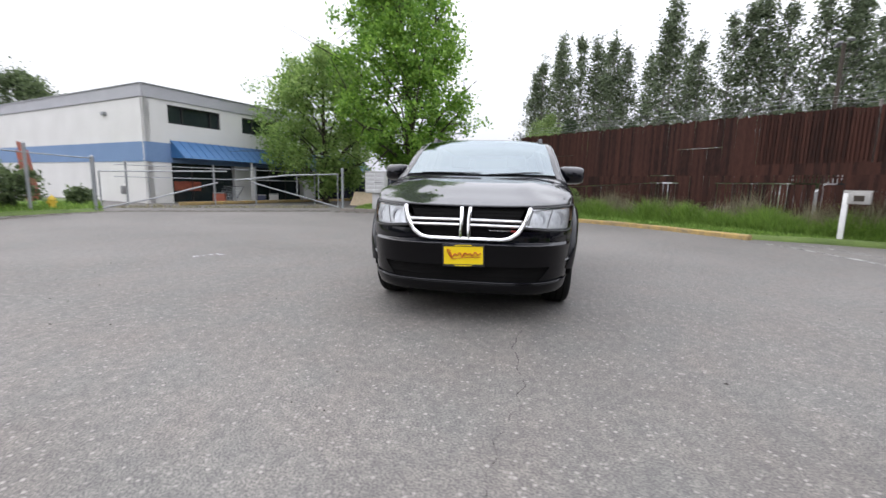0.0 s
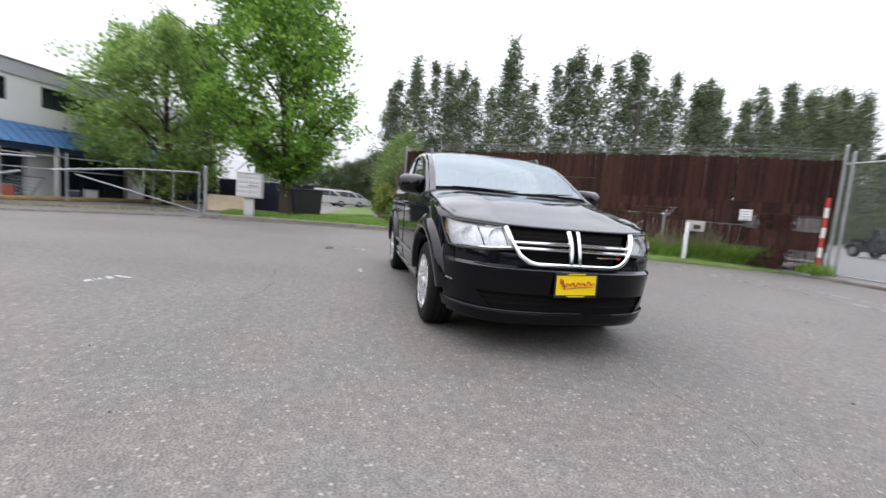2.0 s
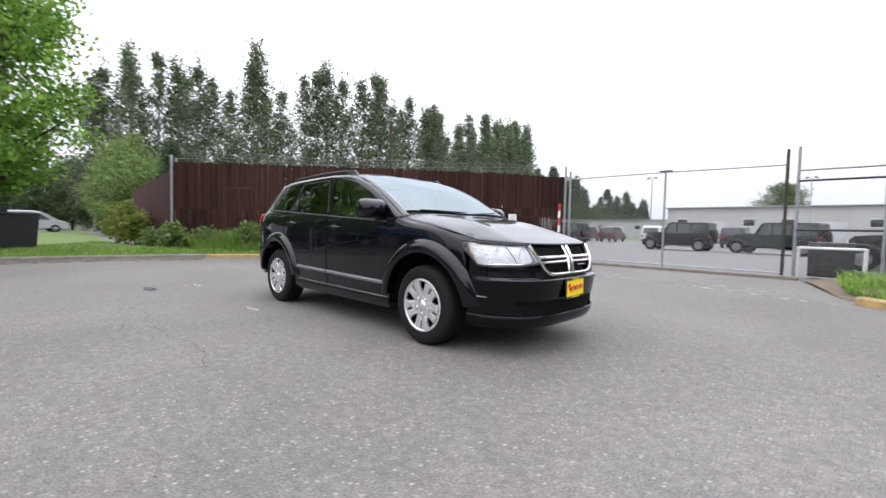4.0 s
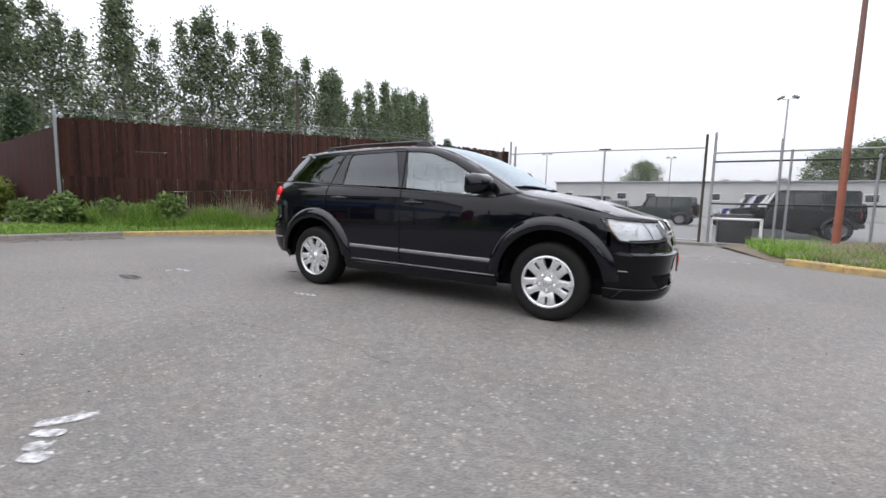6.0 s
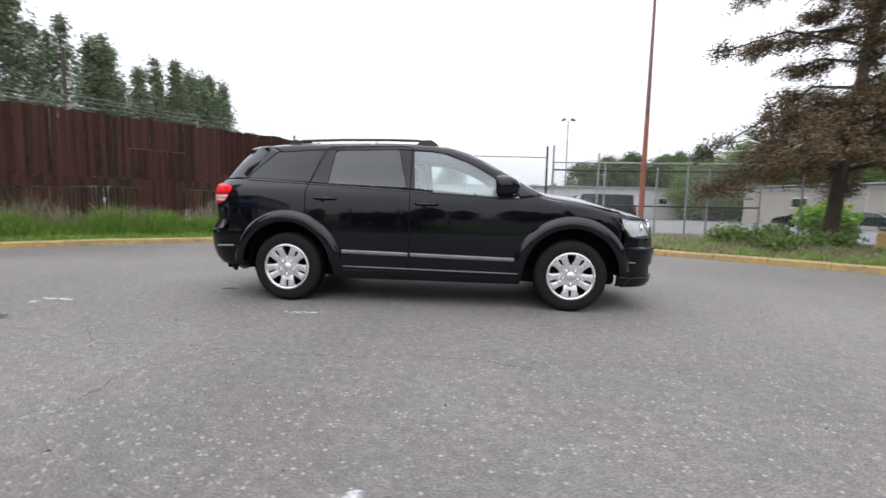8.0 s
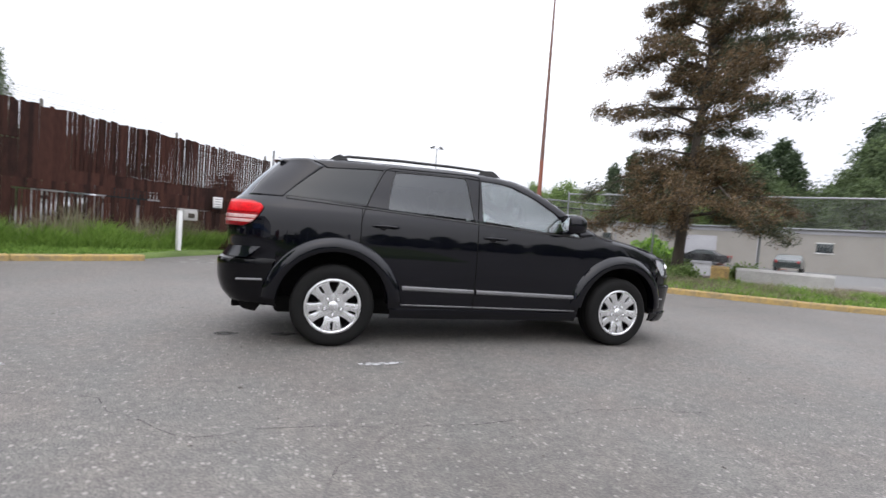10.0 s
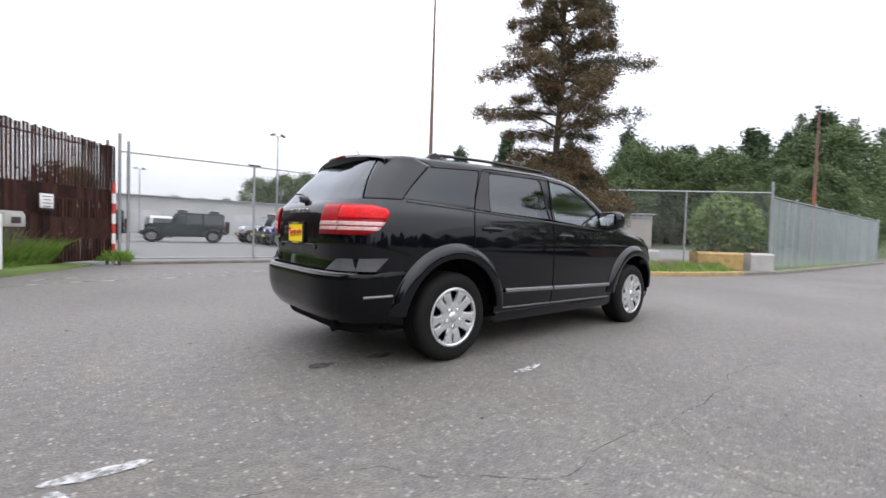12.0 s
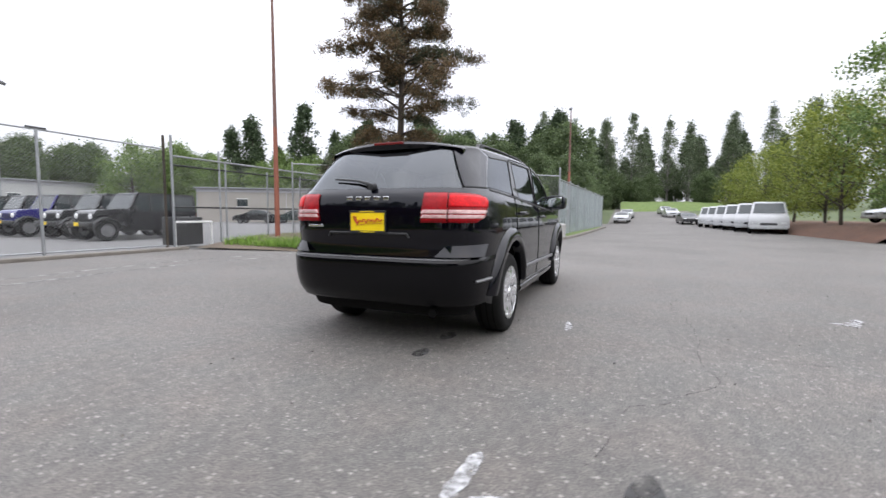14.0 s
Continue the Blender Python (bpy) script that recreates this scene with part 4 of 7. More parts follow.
    part("badge", Shape().box((-2.38, 0.50, 0.955), (0.008, 0.15, 0.018), bevel=0.003), CHROME, gate, "small chrome badge")
    plate_thing(gate, Matrix.Translation((float(tail_x(0.99)) - 0.012, -0.012, 0.992)) @ pose(0, 0, 0, 0, 0, -90))
    for s in (-1, 1):
        tl = new("tail_light")
        tl.parent = car
        for a, b in ((0.455, 0.645), (0.653, None)):
            def band(z0, z1, off, mat, name, label=""):
                xe = lambda z: float(np.interp(z, [0.99, 1.03, 1.10, 1.16, 1.195, 1.212], [-2.20, -2.115, -2.065, -2.037, -2.055, -2.10]))
                rows = []
                for z in np.linspace(z0, z1, 9):
                    zz = z - 0.012 * max(0.0, (z - 1.1) / 0.11)
                    ln = [Y(a + 0.02 * (z - z0) / (z1 - z0), z), Y(b, z)] if b else [Y(a, z), Y(0.80, z - (z - zz) * 0.3), X(xe(z), zz)]
                    rows.append(end_line(False, ln, s, 16, off))
                part(name, Shape().grid(rows), mat, tl, label, thick=0.012)
            band(0.992, 1.212, 0.012, RED_LENS, "lens", "red tail light lens")
            band(1.108, 1.196, 0.0155, RED_GLOW, "lamp_block", "bright red reflector block") if b is None else None
            band(1.024, 1.049, 0.016, PINK_LENS, "lamp_strip", "clear strip")
            band(1.059, 1.086, 0.016, PINK_LENS, "lamp_strip", "clear strip")
        lo, hi = end_patch(False, [Y(0.55, 0.74), X(-2.13, 0.738)], [Y(0.55, 0.742), X(-2.13, 0.74)], s, 12, 2, 0.035)[0], end_patch(False, [Y(0.64, 0.82), X(-2.05, 0.83)], [Y(0.64, 0.822), X(-2.05, 0.832)], s, 12, 2, 0.002)[0]
        t = np.linspace(0, 1, 5)[:, None, None]
        part("bumper_notch", Shape().grid(lo[None] * (1 - t) + hi[None] * t), PAINT_BLACK, car)
    # bumper
    part("bumper", Shape().grid(end_patch(False, [Y(-0.86, 0.36), Y(0.86, 0.36)], [Y(-0.88, 0.735), Y(0.88, 0.735)], 1, 70, 22)), BUMPER_BLACK, car, thick=0.01, sharp=28)
    for s in (-1, 1):
        part("bumper_corner", Shape().grid(end_patch(False, [X(-1.90, 0.33), Y(0.855, 0.36)], [X(-1.90, 0.735), Y(0.875, 0.735)], s, 12, 18)), BUMPER_BLACK, car, sharp=28)
        part("bumper_reflector", Shape().tube(end_line(False, [X(-2.22, 0.553), X(-2.02, 0.562)], s, 7, 0.005), 0.017, 6, flat=0.6), GREY_TRIM, car)
    part("bumper_step", Shape().grid(end_patch(False, [Y(-0.80, 0.718), Y(0.80, 0.718)], [Y(-0.80, 0.728), Y(0.80, 0.728)], 1, 50, 3, 0.004)), GREY_TRIM, car, "grey loading step on the bumper")
    part("valance", Shape().grid(end_patch(False, [Y(-0.78, 0.27), Y(0.78, 0.27)], [Y(-0.85, 0.37), Y(0.85, 0.37)], 1, 40, 5, -0.05)), UNDER, car)
    part("muffler", Shape().tube([(-2.10, -0.62, 0.315), (-2.11, -0.56, 0.312), (-2.11, -0.24, 0.312), (-2.10, -0.18, 0.315)], [0.03, 0.05, 0.05, 0.03], 14), STEEL, car, "galvanised silencer box")
    part("exhaust", Shape().tube([(-1.9, -0.50, 0.31), (-2.2, -0.50, 0.31), (-2.30, -0.52, 0.30)], 0.032, 14).lathe([(0.033, 0.0), (0.027, 0.0), (0.027, 0.1)], 14, Matrix.Translation((-2.305, -0.52, 0.30)) @ pose(0, 0, 0, 0, 0, -90)), UNDER, car, "exhaust pipe")


def car_inside(car):
    cabin = new("cabin")
    cabin.parent = car
    part("floor_pan", Shape().box((0.0, 0, 0.32), (3.9, 1.30, 0.16), bevel=0.04).box((0.0, 0, 0.36), (1.86, 1.66, 0.14), bevel=0.03), UNDER, car)
    part("engine_block", Shape().box((1.55, 0, 0.62), (1.1, 1.05, 0.5), bevel=0.05), UNDER, car)
    part("boot_floor", Shape().box((-1.72, 0, 0.62), (1.0, 1.10, 0.45), bevel=0.03), UNDER, car)
    dash = Shape().extrude([(0.72, 0.75), (0.62, 0.95), (0.66, 1.06), (0.80, 1.105), (1.10, 1.10), (1.14, 0.7)], -0.78, 0.78)
    part("dashboard", dash, TRIM_BLACK, cabin)
    part("steering_wheel", Shape().tube([(0.52 + 0.05 * math.sin(a) * -1, 0.37 + 0.185 * math.cos(a), 1.02 + 0.175 * math.sin(a)) for a in np.linspace(0, 2 * math.pi, 33)], 0.015, 8, cap=False).box((0.55, 0.37, 1.02), (0.05, 0.12, 0.10), bevel=0.02), TRIM_BLACK, cabin)
    for x, y, w in ((0.05, -0.38, 0.50), (0.05, 0.38, 0.50), (-0.85, -0.40, 0.56), (-0.85, 0.40, 0.56)):
        st = new("seat")
        st.parent = car
        part("seat_base", Shape().box((x + 0.12, y, 0.68), (0.52, w, 0.18), bevel=0.06), SEAT, st)
        part("seat_back", Shape().box((0, 0, 0.30), (0.13, w * 0.94, 0.62), bevel=0.055).moved(Matrix.Translation((x - 0.16, y, 0.72)) @ pose(0, 0, 0, 0, -16, 0)), SEAT, st)
        part("head_rest", Shape().box((0, 0, 0.72), (0.10, 0.26, 0.18), bevel=0.045).moved(Matrix.Translation((x - 0.16, y, 0.72)) @ pose(0, 0, 0, 0, -16, 0)), SEAT, st)
    for s in (-1, 1):
        part("door_lining", Shape().box((0.0, s * 0.80, 0.86), (1.8, 0.06, 0.50), bevel=0.03), SEAT, cabin)
        part("inner_pillar", Shape().tube([(-0.165, s * 0.76, 1.15), (-0.21, s * 0.63, 1.56)], 0.04, 8, flat=0.6), SEAT, cabin)


def build_car():
    car = thing("car", "gloss black five-door crossover car parked on asphalt", "car", Matrix())
    for s in (-1, 1):
        car_side(car, s)
    car_nose(car)
    car_tail(car)
    shield_base = lambda v: 1.16 - 0.13 * v * v
    shield_top = lambda v: 0.20 - 0.06 * v * v
    part("windscreen", Shape().grid(top_patch(shield_base, shield_top, -0.93, 0.93, 24, 25, 0.0)), GLASS_SHIELD, car, "windscreen reflecting the pale sky")
    part("roof", Shape().grid(top_patch(shield_top, lambda v: -1.99 + 0.05 * v * v, nu=40, nv=33)), PAINT_BLACK, car, thick=0.03)
    for s in (-1, 1):
        part("windscreen_pillar", Shape().grid(top_patch(lambda v: 1.15, lambda v: 0.16, s * 0.925, s * 1.0, 26, 5, 0.003)), PAINT_BLACK, car, thick=0.02)
    part("shade_band", Shape().grid(top_patch(lambda v: 0.225 - 0.06 * v * v, shield_top, -0.93, 0.93, 3, 25, 0.002)), TRIM_BLACK, car)
    for y0, y1 in ((-0.62, 0.02), (0.10, 0.66)):
        w = Shape()
        pts = []
        for t in np.linspace(0, 1, 9):
            y = y0 + (y1 - y0) * t
            x = 1.168 - 0.14 * (y / 0.8) ** 2 - 0.03 * t
            p = top_point(x, y / 0.82)
            pts.append((x, y, p[2] + 0.006))
        w.tube(pts, [0.003] + [0.0042] * 7 + [0.0025], 6)
        part("wiper", w, TRIM_BLACK, car, "black wiper blade")
    part("headliner", Shape().grid(top_patch(lambda v: 0.16 - 0.06 * v * v, lambda v: -1.85, -0.93, 0.93, 20, 17, -0.05)), SEAT, car, "pale headliner")
    part("aerial", Shape().tube([(-1.55, 0.30, 1.665), (-1.72, 0.30, 1.80)], [0.006, 0.003], 6), TRIM_BLACK, car)
    car_inside(car)
    for x in (AXLE, -AXLE):
        for s in (-1, 1):
            build_wheel(car, x, s)
    return car


build_car()


# ---- ground, yard and kerbs ----
def hill(x):
    return 0.0 if x < 55 else min((x - 55) ** 2 / 60, 0.055 * (x - 55)) if x < 170 else 6.3


def ground_sheet(xs, ys, z):
    return Shape().grid([[(x, y, hill(x) + z) for x in xs] for y in ys])


gx = [-900, -400, -200, -100, 0, 55, 65, 75, 85, 100, 120, 145, 170, 300, 900]
thing("ground", "grassy open ground reaching the horizon", "ground", kind="structure", shape=ground_sheet(gx, [-900, -300, -100, 0, 100, 300, 900], -0.03), material=MEADOW)
thing("yard", "worn grey asphalt yard and road", "asphalt", kind="structure", shape=ground_sheet(np.linspace(-60, 55, 24), np.linspace(-60, 9.75, 18), 0.0), material=ASPHALT)
thing("road", "grey asphalt road rising into the distance", "road", kind="structure", shape=ground_sheet([55, 60, 65, 75, 85, 100, 120, 145], [-13.5, -8, -3, 0.2], 0.004), material=ASPHALT)
thing("lot", "pale asphalt car lot behind the fence", "asphalt", kind="structure", shape=ground_sheet(np.linspace(-40, 55, 12), np.linspace(9.75, 63, 8), -0.004), material=LOT)


thing("lot_west", "pale asphalt behind the brown fence", "asphalt", kind="structure", shape=Shape().add([(-40, 1.9, -0.006), (-13.0, 1.5, -0.006), (-4.4, 9.75, -0.006), (-40, 9.75, -0.006)], [(0, 1, 2, 3)]), material=LOT)


def smooth_path(pts, step=0.5):
    """Even points along a soft line through pts."""
    p = np.asarray(pts, float)
    out = []
    for i in range(len(p) - 1):
        a, b, c, d = p[max(i - 1, 0)], p[i], p[i + 1], p[min(i + 2, len(p) - 1)]
        for t in np.linspace(0, 1, 12, endpoint=False):
            out.append(0.5 * ((2 * b) + (-a + c) * t + (2 * a - 5 * b + 4 * c - d) * t**2 + (-a + 3 * b - 3 * c + d) * t**3))
    out.append(p[-1])
    out = np.array(out)
    s = np.concatenate([[0], np.cumsum(np.linalg.norm(np.diff(out, axis=0), axis=1))])
    t = np.linspace(0, s[-1], max(3, int(round(s[-1] / step)) + 1))
    return np.stack([np.interp(t, s, out[:, k]) for k in range(out.shape[1])], axis=1)


def kerb_run(name, label, pts, material, height=0.13, width=0.16, step=1.0):
    """A kerb of separate stones along a line; the road is on the right of the line."""
    base = thing(name, label, "kerb", kind="structure")
    p = smooth_path(pts, step)
    for i in range(len(p) - 1):
        a, b = Vector((*p[i], 0)), Vector((*p[i + 1], 0))
        d = (b - a).normalized()
        left = Vector((-d.y, d.x, 0))
        h = height + random.uniform(-0.008, 0.008)
        gap = 0.006
        rows = []
        for q in (a + d * gap, b - d * gap):
            rows.append([q + Vector((0, 0, -0.02)), q + Vector((0, 0, h * 0.78)) + left * 0.012, q + Vector((0, 0, h)) + left * 0.04, q + left * width + Vector((0, 0, h)), q + left * width + Vector((0, 0, -0.02))])
        s = Shape().grid(rows)
        s.add(rows[0], [(0, 1, 2, 3, 4)]).add(rows[1], [(4, 3, 2, 1, 0)])
        ob = part("kerb_stone", s, material, base)
    return base


KERB_W = [(-10.45, -6.4), (-10.55, -4.0), (-10.5, -1.5), (-9.95, 0.7), (-9.05, 2.3), (-8.0, 3.6), (-6.6, 4.85), (-5.65, 5.4), (-5.15, 5.8)]
KERB_E = [(3.9, 6.4), (4.2, 5.75), (4.6, 5.35), (5.4, 4.75), (6.4, 3.95), (7.5, 3.05), (8.8, 2.1), (10.2, 1.35), (12.2, 0.85), (15.5, 0.35), (22.0, 0.05), (36.0, -0.35)]
kerb_run("kerb_grey_west", "weathered grey concrete kerb along the grass", KERB_W[:4], KERB_GREY, 0.11)
kerb_run("kerb_yellow_west", "kerb with worn yellow paint before the brown fence", KERB_W[3:], KERB_YELLOW, 0.12)
kerb_run("kerb_yellow_east", "kerb with worn yellow paint along the road", KERB_E[1:9], KERB_YELLOW, 0.13)
kerb_run("kerb_grey_east", "plain grey kerb along the road fence", KERB_E[8:], KERB_GREY, 0.12, step=2.0)


def verge(name, label, edge, back, rise, material, n=40):
    """A bank from the kerb line to a back line."""
    a, b = polyline(smooth_path(edge), n), polyline(back, n)
    rows = []
    for t in (0.0, 0.02, 0.12, 0.3, 0.5, 0.7, 0.85, 1.0):
        rows.append([(*(a[i] * (1 - t) + b[i] * t), -0.012 if t == 0 else (0.10 + rise * math.sin(min(1, t * 1.3) * math.pi / 2) + 0.03 * noise.noise(Vector((a[i][0] * 0.7 + 9 * t, a[i][1] * 0.7, 3)))) * min(1, 0.15 + i / 7, 0.15 + (n - 1 - i) / 4)) for i in range(n)])
    return thing(name, label, "grass verge", kind="structure", shape=Shape().grid(rows), material=material, sharp=180)


WALL_A, WALL_B = Vector((-13.2, 0.65, 0)), Vector((-3.3, 10.15, 0))
verge("verge_west", "green grass verge before the brown slatted fence", [(-10.8, -6.2), (-10.7, -4), (-10.65, -1.5), (-10.1, 0.78), (-9.2, 2.4), (-8.12, 3.72), (-6.7, 5.0), (-5.6, 5.65), (-5.0, 7.1), (-3.9, 9.3)], [(-14.0, -6.8), (-14.7, -4), (-17.0, -1.0), (-14.0, 0.65), (-13.3, 1.0), (-10.0, 4.1), (-7.0, 7.0), (-5.0, 9.0), (-3.6, 10.2)], 0.06, TURF)
thing("lawn", "mown green lawn beside the driveway", "lawn", kind="structure", shape=Shape().grid([[(-14.6, -3.6, 0.10), (-19, -2.9, 0.07), (-30, -2.3, 0.06), (-48, -1.5, 0.06)], [(-14.0, -1.5, 0.12), (-19, -1.3, 0.09), (-30, -0.9, 0.07), (-48, -0.5, 0.06)], [(-13.6, 0.4, 0.12), (-19, -0.3, 0.09), (-30, 0.5, 0.07), (-48, 1.5, 0.06)]]), material=TURF)
verge("verge_east", "rough grassy bank under the pine", [(4.0, 6.6), (4.35, 5.85), (4.75, 5.45), (5.5, 4.88), (6.5, 4.1), (7.6, 3.2), (8.9, 2.25), (10.3, 1.5), (12.3, 1.0), (15.6, 0.5)], [(3.3, 9.6), (5.0, 9.9), (7.0, 9.9), (9.0, 8.6), (10.0, 7.4), (11.2, 6.0), (12.6, 4.6), (13.8, 3.6), (15.0, 2.4), (16.5, 1.6)], 0.22, SOIL)
verge("verge_road", "narrow grass strip under the road fence", [(15.4, 0.55), (22, 0.22), (36, -0.15)], [(16.0, 3.5), (22, 3.5), (36, 3.2)], 0.05, TURF)
verge("verge_gate", "weedy grass strip beside the gate", [(-6.3, -12.8), (-4.0, -13.0), (-0.5, -12.8), (4, -12.6)], [(-12, -19.5), (-8, -19.5), (-2, -19.5), (4, -19.5)], 0.1, TURF)


def strip_on_ground(name, label, pts, width, material, z=0.006, kind="structure", category="road marking", ragged=0.0, rounded=False):
    p = np.array(polyline(pts, 15)) if rounded else smooth_path(pts, 0.12)
    rows = [[], []]
    for i, q in enumerate(p):
        d = p[min(i + 1, len(p) - 1)] - p[max(i - 1, 0)]
        d = d / np.linalg.norm(d)
        for r, s in ((0, -0.5), (1, 0.5)):
            w = s * width * (1 + random.uniform(-ragged, ragged))
            if rounded:
                w *= math.sqrt(max(0.02, 1 - (2 * i / (len(p) - 1) - 1) ** 4))
            rows[r].append((q[0] - d[1] * w, q[1] + d[0] * w, z))
    return thing(name, label, category, kind=kind, shape=Shape().grid(rows), material=material)


GUTTER = surf("worn_gutter", (0.17, 0.168, 0.16), (0.36, 0.355, 0.34), 5, 50, 0.9, bump=0.3)
worn_away(GUTTER, 6, 0.34, 0.60)
strip_on_ground("gutter", "pale worn concrete gutter line across the entrance", [(-4.9, 5.55), (-4.1, 6.0), (-2.0, 6.25), (0.2, 6.4), (2.0, 6.1), (3.4, 5.6), (4.2, 5.2)], 0.11, GUTTER, ragged=0.25)
strip_on_ground("gutter", "second pale worn gutter line across the entrance", [(-4.6, 6.4), (-4.1, 6.75), (-2.0, 6.95), (0.5, 7.05), (2.4, 6.7), (3.6, 6.1)], 0.10, GUTTER, ragged=0.25)
for pts, w in (([(0.02, -3.96), (0.08, -3.86), (0.15, -3.76)], 0.075), ([(0.10, -3.99), (0.16, -3.95), (0.22, -3.91)], 0.06), ([(0.20, -4.03), (0.30, -4.0)], 0.07), ([(0.28, -4.07), (0.39, -4.02)], 0.075), ([(-3.84, -1.26), (-3.7, -1.28), (-3.47, -1.29)], 0.07), ([(-3.80, -1.34), (-3.74, -1.48)], 0.05), ([(-1.25, -1.385), (-1.1, -1.395), (-0.90, -1.36)], 0.06)):
    strip_on_ground("paint_mark", "faded white paint mark on the asphalt", pts, w, MARK_PAINT, ragged=0.18, rounded=True)
TAR = surf("oil_stain", (0.022, 0.0215, 0.021), (0.055, 0.054, 0.053), 5, 40, 0.8, bump=0.2)
CRACK = surf("crack_shadow", (0.060, 0.058, 0.056), (0.095, 0.092, 0.088), 5, 40, 0.9, bump=0.2)
worn_away(CRACK, 9, 0.42, 0.60)
worn_away(TAR, 9, 0.30, 0.58)
for x, y, rx, ry in ((-2.35, -0.45, 0.10, 0.055), (-1.85, -0.47, 0.12, 0.06), (-3.62, -1.95, 0.26, 0.08)):
    rim = [(x + rx * (1 + 0.25 * noise.noise(Vector((math.cos(a), math.sin(a), x * 3)))) * math.cos(a), y + ry * (1 + 0.25 * noise.noise(Vector((math.sin(a), math.cos(a), y * 3)))) * math.sin(a), 0.005) for a in np.linspace(0, 2 * math.pi, 28, endpoint=False)]
    thing("oil_stain", "dark oil stain on the asphalt", "stain", kind="structure", shape=Shape().add(rim, [tuple(range(28))]), material=TAR)
for pts in ([(2.3, 0.52), (2.9, 0.40), (3.4, 0.46), (4.1, 0.33), (4.9, 0.2)], [(0.9, -2.45), (0.2, -2.38), (-0.7, -2.5), (-1.5, -2.38), (-2.2, -2.42), (-2.8, -1.85), (-3.4, -1.7)], [(-1.1, -2.4), (-1.5, -2.9), (-1.4, -3.5)]):
    q = [(x + random.uniform(-0.04, 0.04), y + random.uniform(-0.04, 0.04)) for x, y in polyline(pts, 26)]
    strip_on_ground("crack", "thin dark crack in the asphalt", q, 0.006, CRACK, 0.003, category="crack", ragged=0.6)


DIRT = surf("dirt_on_asphalt", (0.06, 0.050, 0.041), (0.14, 0.115, 0.092), 4, 40, 0.95, bump=0.4)
worn_away(DIRT, 5, 0.40, 0.62)
strip_on_ground("dirt_strip", "brown dirt and litter washed along the driveway entrance", [(-2.5, -12.3), (-6.2, -12.5), (-8.3, -9.6), (-10.2, -6.7)], 0.75, DIRT, 0.005, category="dirt", ragged=0.35)
strip_on_ground("dirt_strip", "brown dirt lying along the foot of the kerb", [(-10.0, -6.4), (-10.08, -4.0), (-10.03, -1.6), (-9.5, 0.5)], 0.85, DIRT, 0.005, category="dirt", ragged=0.4)
bits = Shape()
for k in range(420):
    x, y = random.uniform(-9, 9), random.uniform(-9, 5)
    r = random.uniform(0.004, 0.013)
    turn = random.uniform(0, 6.3)
    bits.add([(x + r * f * math.cos(turn + a), y + r * f * math.sin(turn + a), h) for a, f, h in ((0, 1.4, 0.0), (1.6, 0.8, 0.0), (3.1, 1.2, 0.0), (4.7, 0.9, 0.0), (0.5, 0.2, r * 0.8))], [(0, 1, 4), (1, 2, 4), (2, 3, 4), (3, 0, 4)])
PEBBLE = surf("pebble", (0.03, 0.028, 0.025), (0.12, 0.11, 0.095), 3, 40, 0.9, bump=0.2, island=0.8)
thing("pebbles", "small dark stones and leaf bits scattered on asphalt", "pebbles", kind="stuff", shape=bits, material=PEBBLE, fix=False)


# ---- fences ----
def post(parent, x, y, h, r=0.03, material=STEEL, name="post", z=0.0, cap=True, lean=(0, 0)):
    s = Shape().tube([(x, y, z - 0.05), (x + lean[0], y + lean[1], z + h)], r, 10)
    if cap:
        s.tube([(x + lean[0], y + lean[1], z + h), (x + lean[0], y + lean[1], z + h + r * 0.9)], [r * 1.15, r * 0.4], 10)
    return part(name, s, material, parent)


def chain_link(parent, p0, p1, z0, z1, pitch=0.075, r=0.0018, material=WIRE, name="chain_link"):
    """Woven wire between two posts, as crossing thin bars."""
    a, b = Vector(p0), Vector(p1)
    length, height = (b - a).length, z1 - z0
    d = (b - a) / length
    s = Shape()
    n = int((length + height) / pitch)
    for k in range(n + 1):
        for sign in (1, -1):
            u0 = k * pitch - (height if sign > 0 else 0.0)
            q = []
            for u, z in ((u0, 0.0), (u0 + height, height)) if sign > 0 else ((u0, 0.0), (u0 - height, height)):
                q.append((u, z))
            (ua, za), (ub, zb) = q
            if ua > ub:
                (ua, za), (ub, zb) = (ub, zb), (ua, za)
            if ub <= 0 or ua >= length:
                continue
            if ua < 0:
                za, ua = za + (zb - za) * (0 - ua) / (ub - ua), 0.0
            if ub > length:
                zb, ub = za + (zb - za) * (length - ua) / (ub - ua), length
            if ub - ua < 0.01:
                continue
            s.tube([a + d * ua + Vector((0, 0, z0 + za)), a + d * ub + Vector((0, 0, z0 + zb))], r, 3, cap=False)
    return part(name, s, material, parent, fix=False)


def brown_fence():
    f = thing("slatted_fence", "tall rusty brown fence of vertical privacy slats on steel posts", "fence")
    d = (WALL_B - WALL_A).normalized()
    nrm = Vector((d.y, -d.x, 0))
    length = (WALL_B - WALL_A).length
    heights = soft_curve([0, 4, 8, 11, length], [3.2, 3.15, 3.1, 3.05, 2.95])
    u, far, made = 0.0, Shape(), 0
    while u < length:
        step = 0.077
        top = float(heights(u)) + random.uniform(-0.03, 0.03)
        full = random.choice((0.074, 0.078, 0.080))
        picket = u > 8.65                                     # bare pickets against the sky
        loose = 5.8 < u < 6.7 or 7.7 < u < 10.5               # gaps between the slats near the ground
        ajar = 2.4 < u < 5.8
        hole = 6.55 < u < 7.8 or 1.9 < u < 2.7                # a row of holes where slats have slipped
        pieces = []
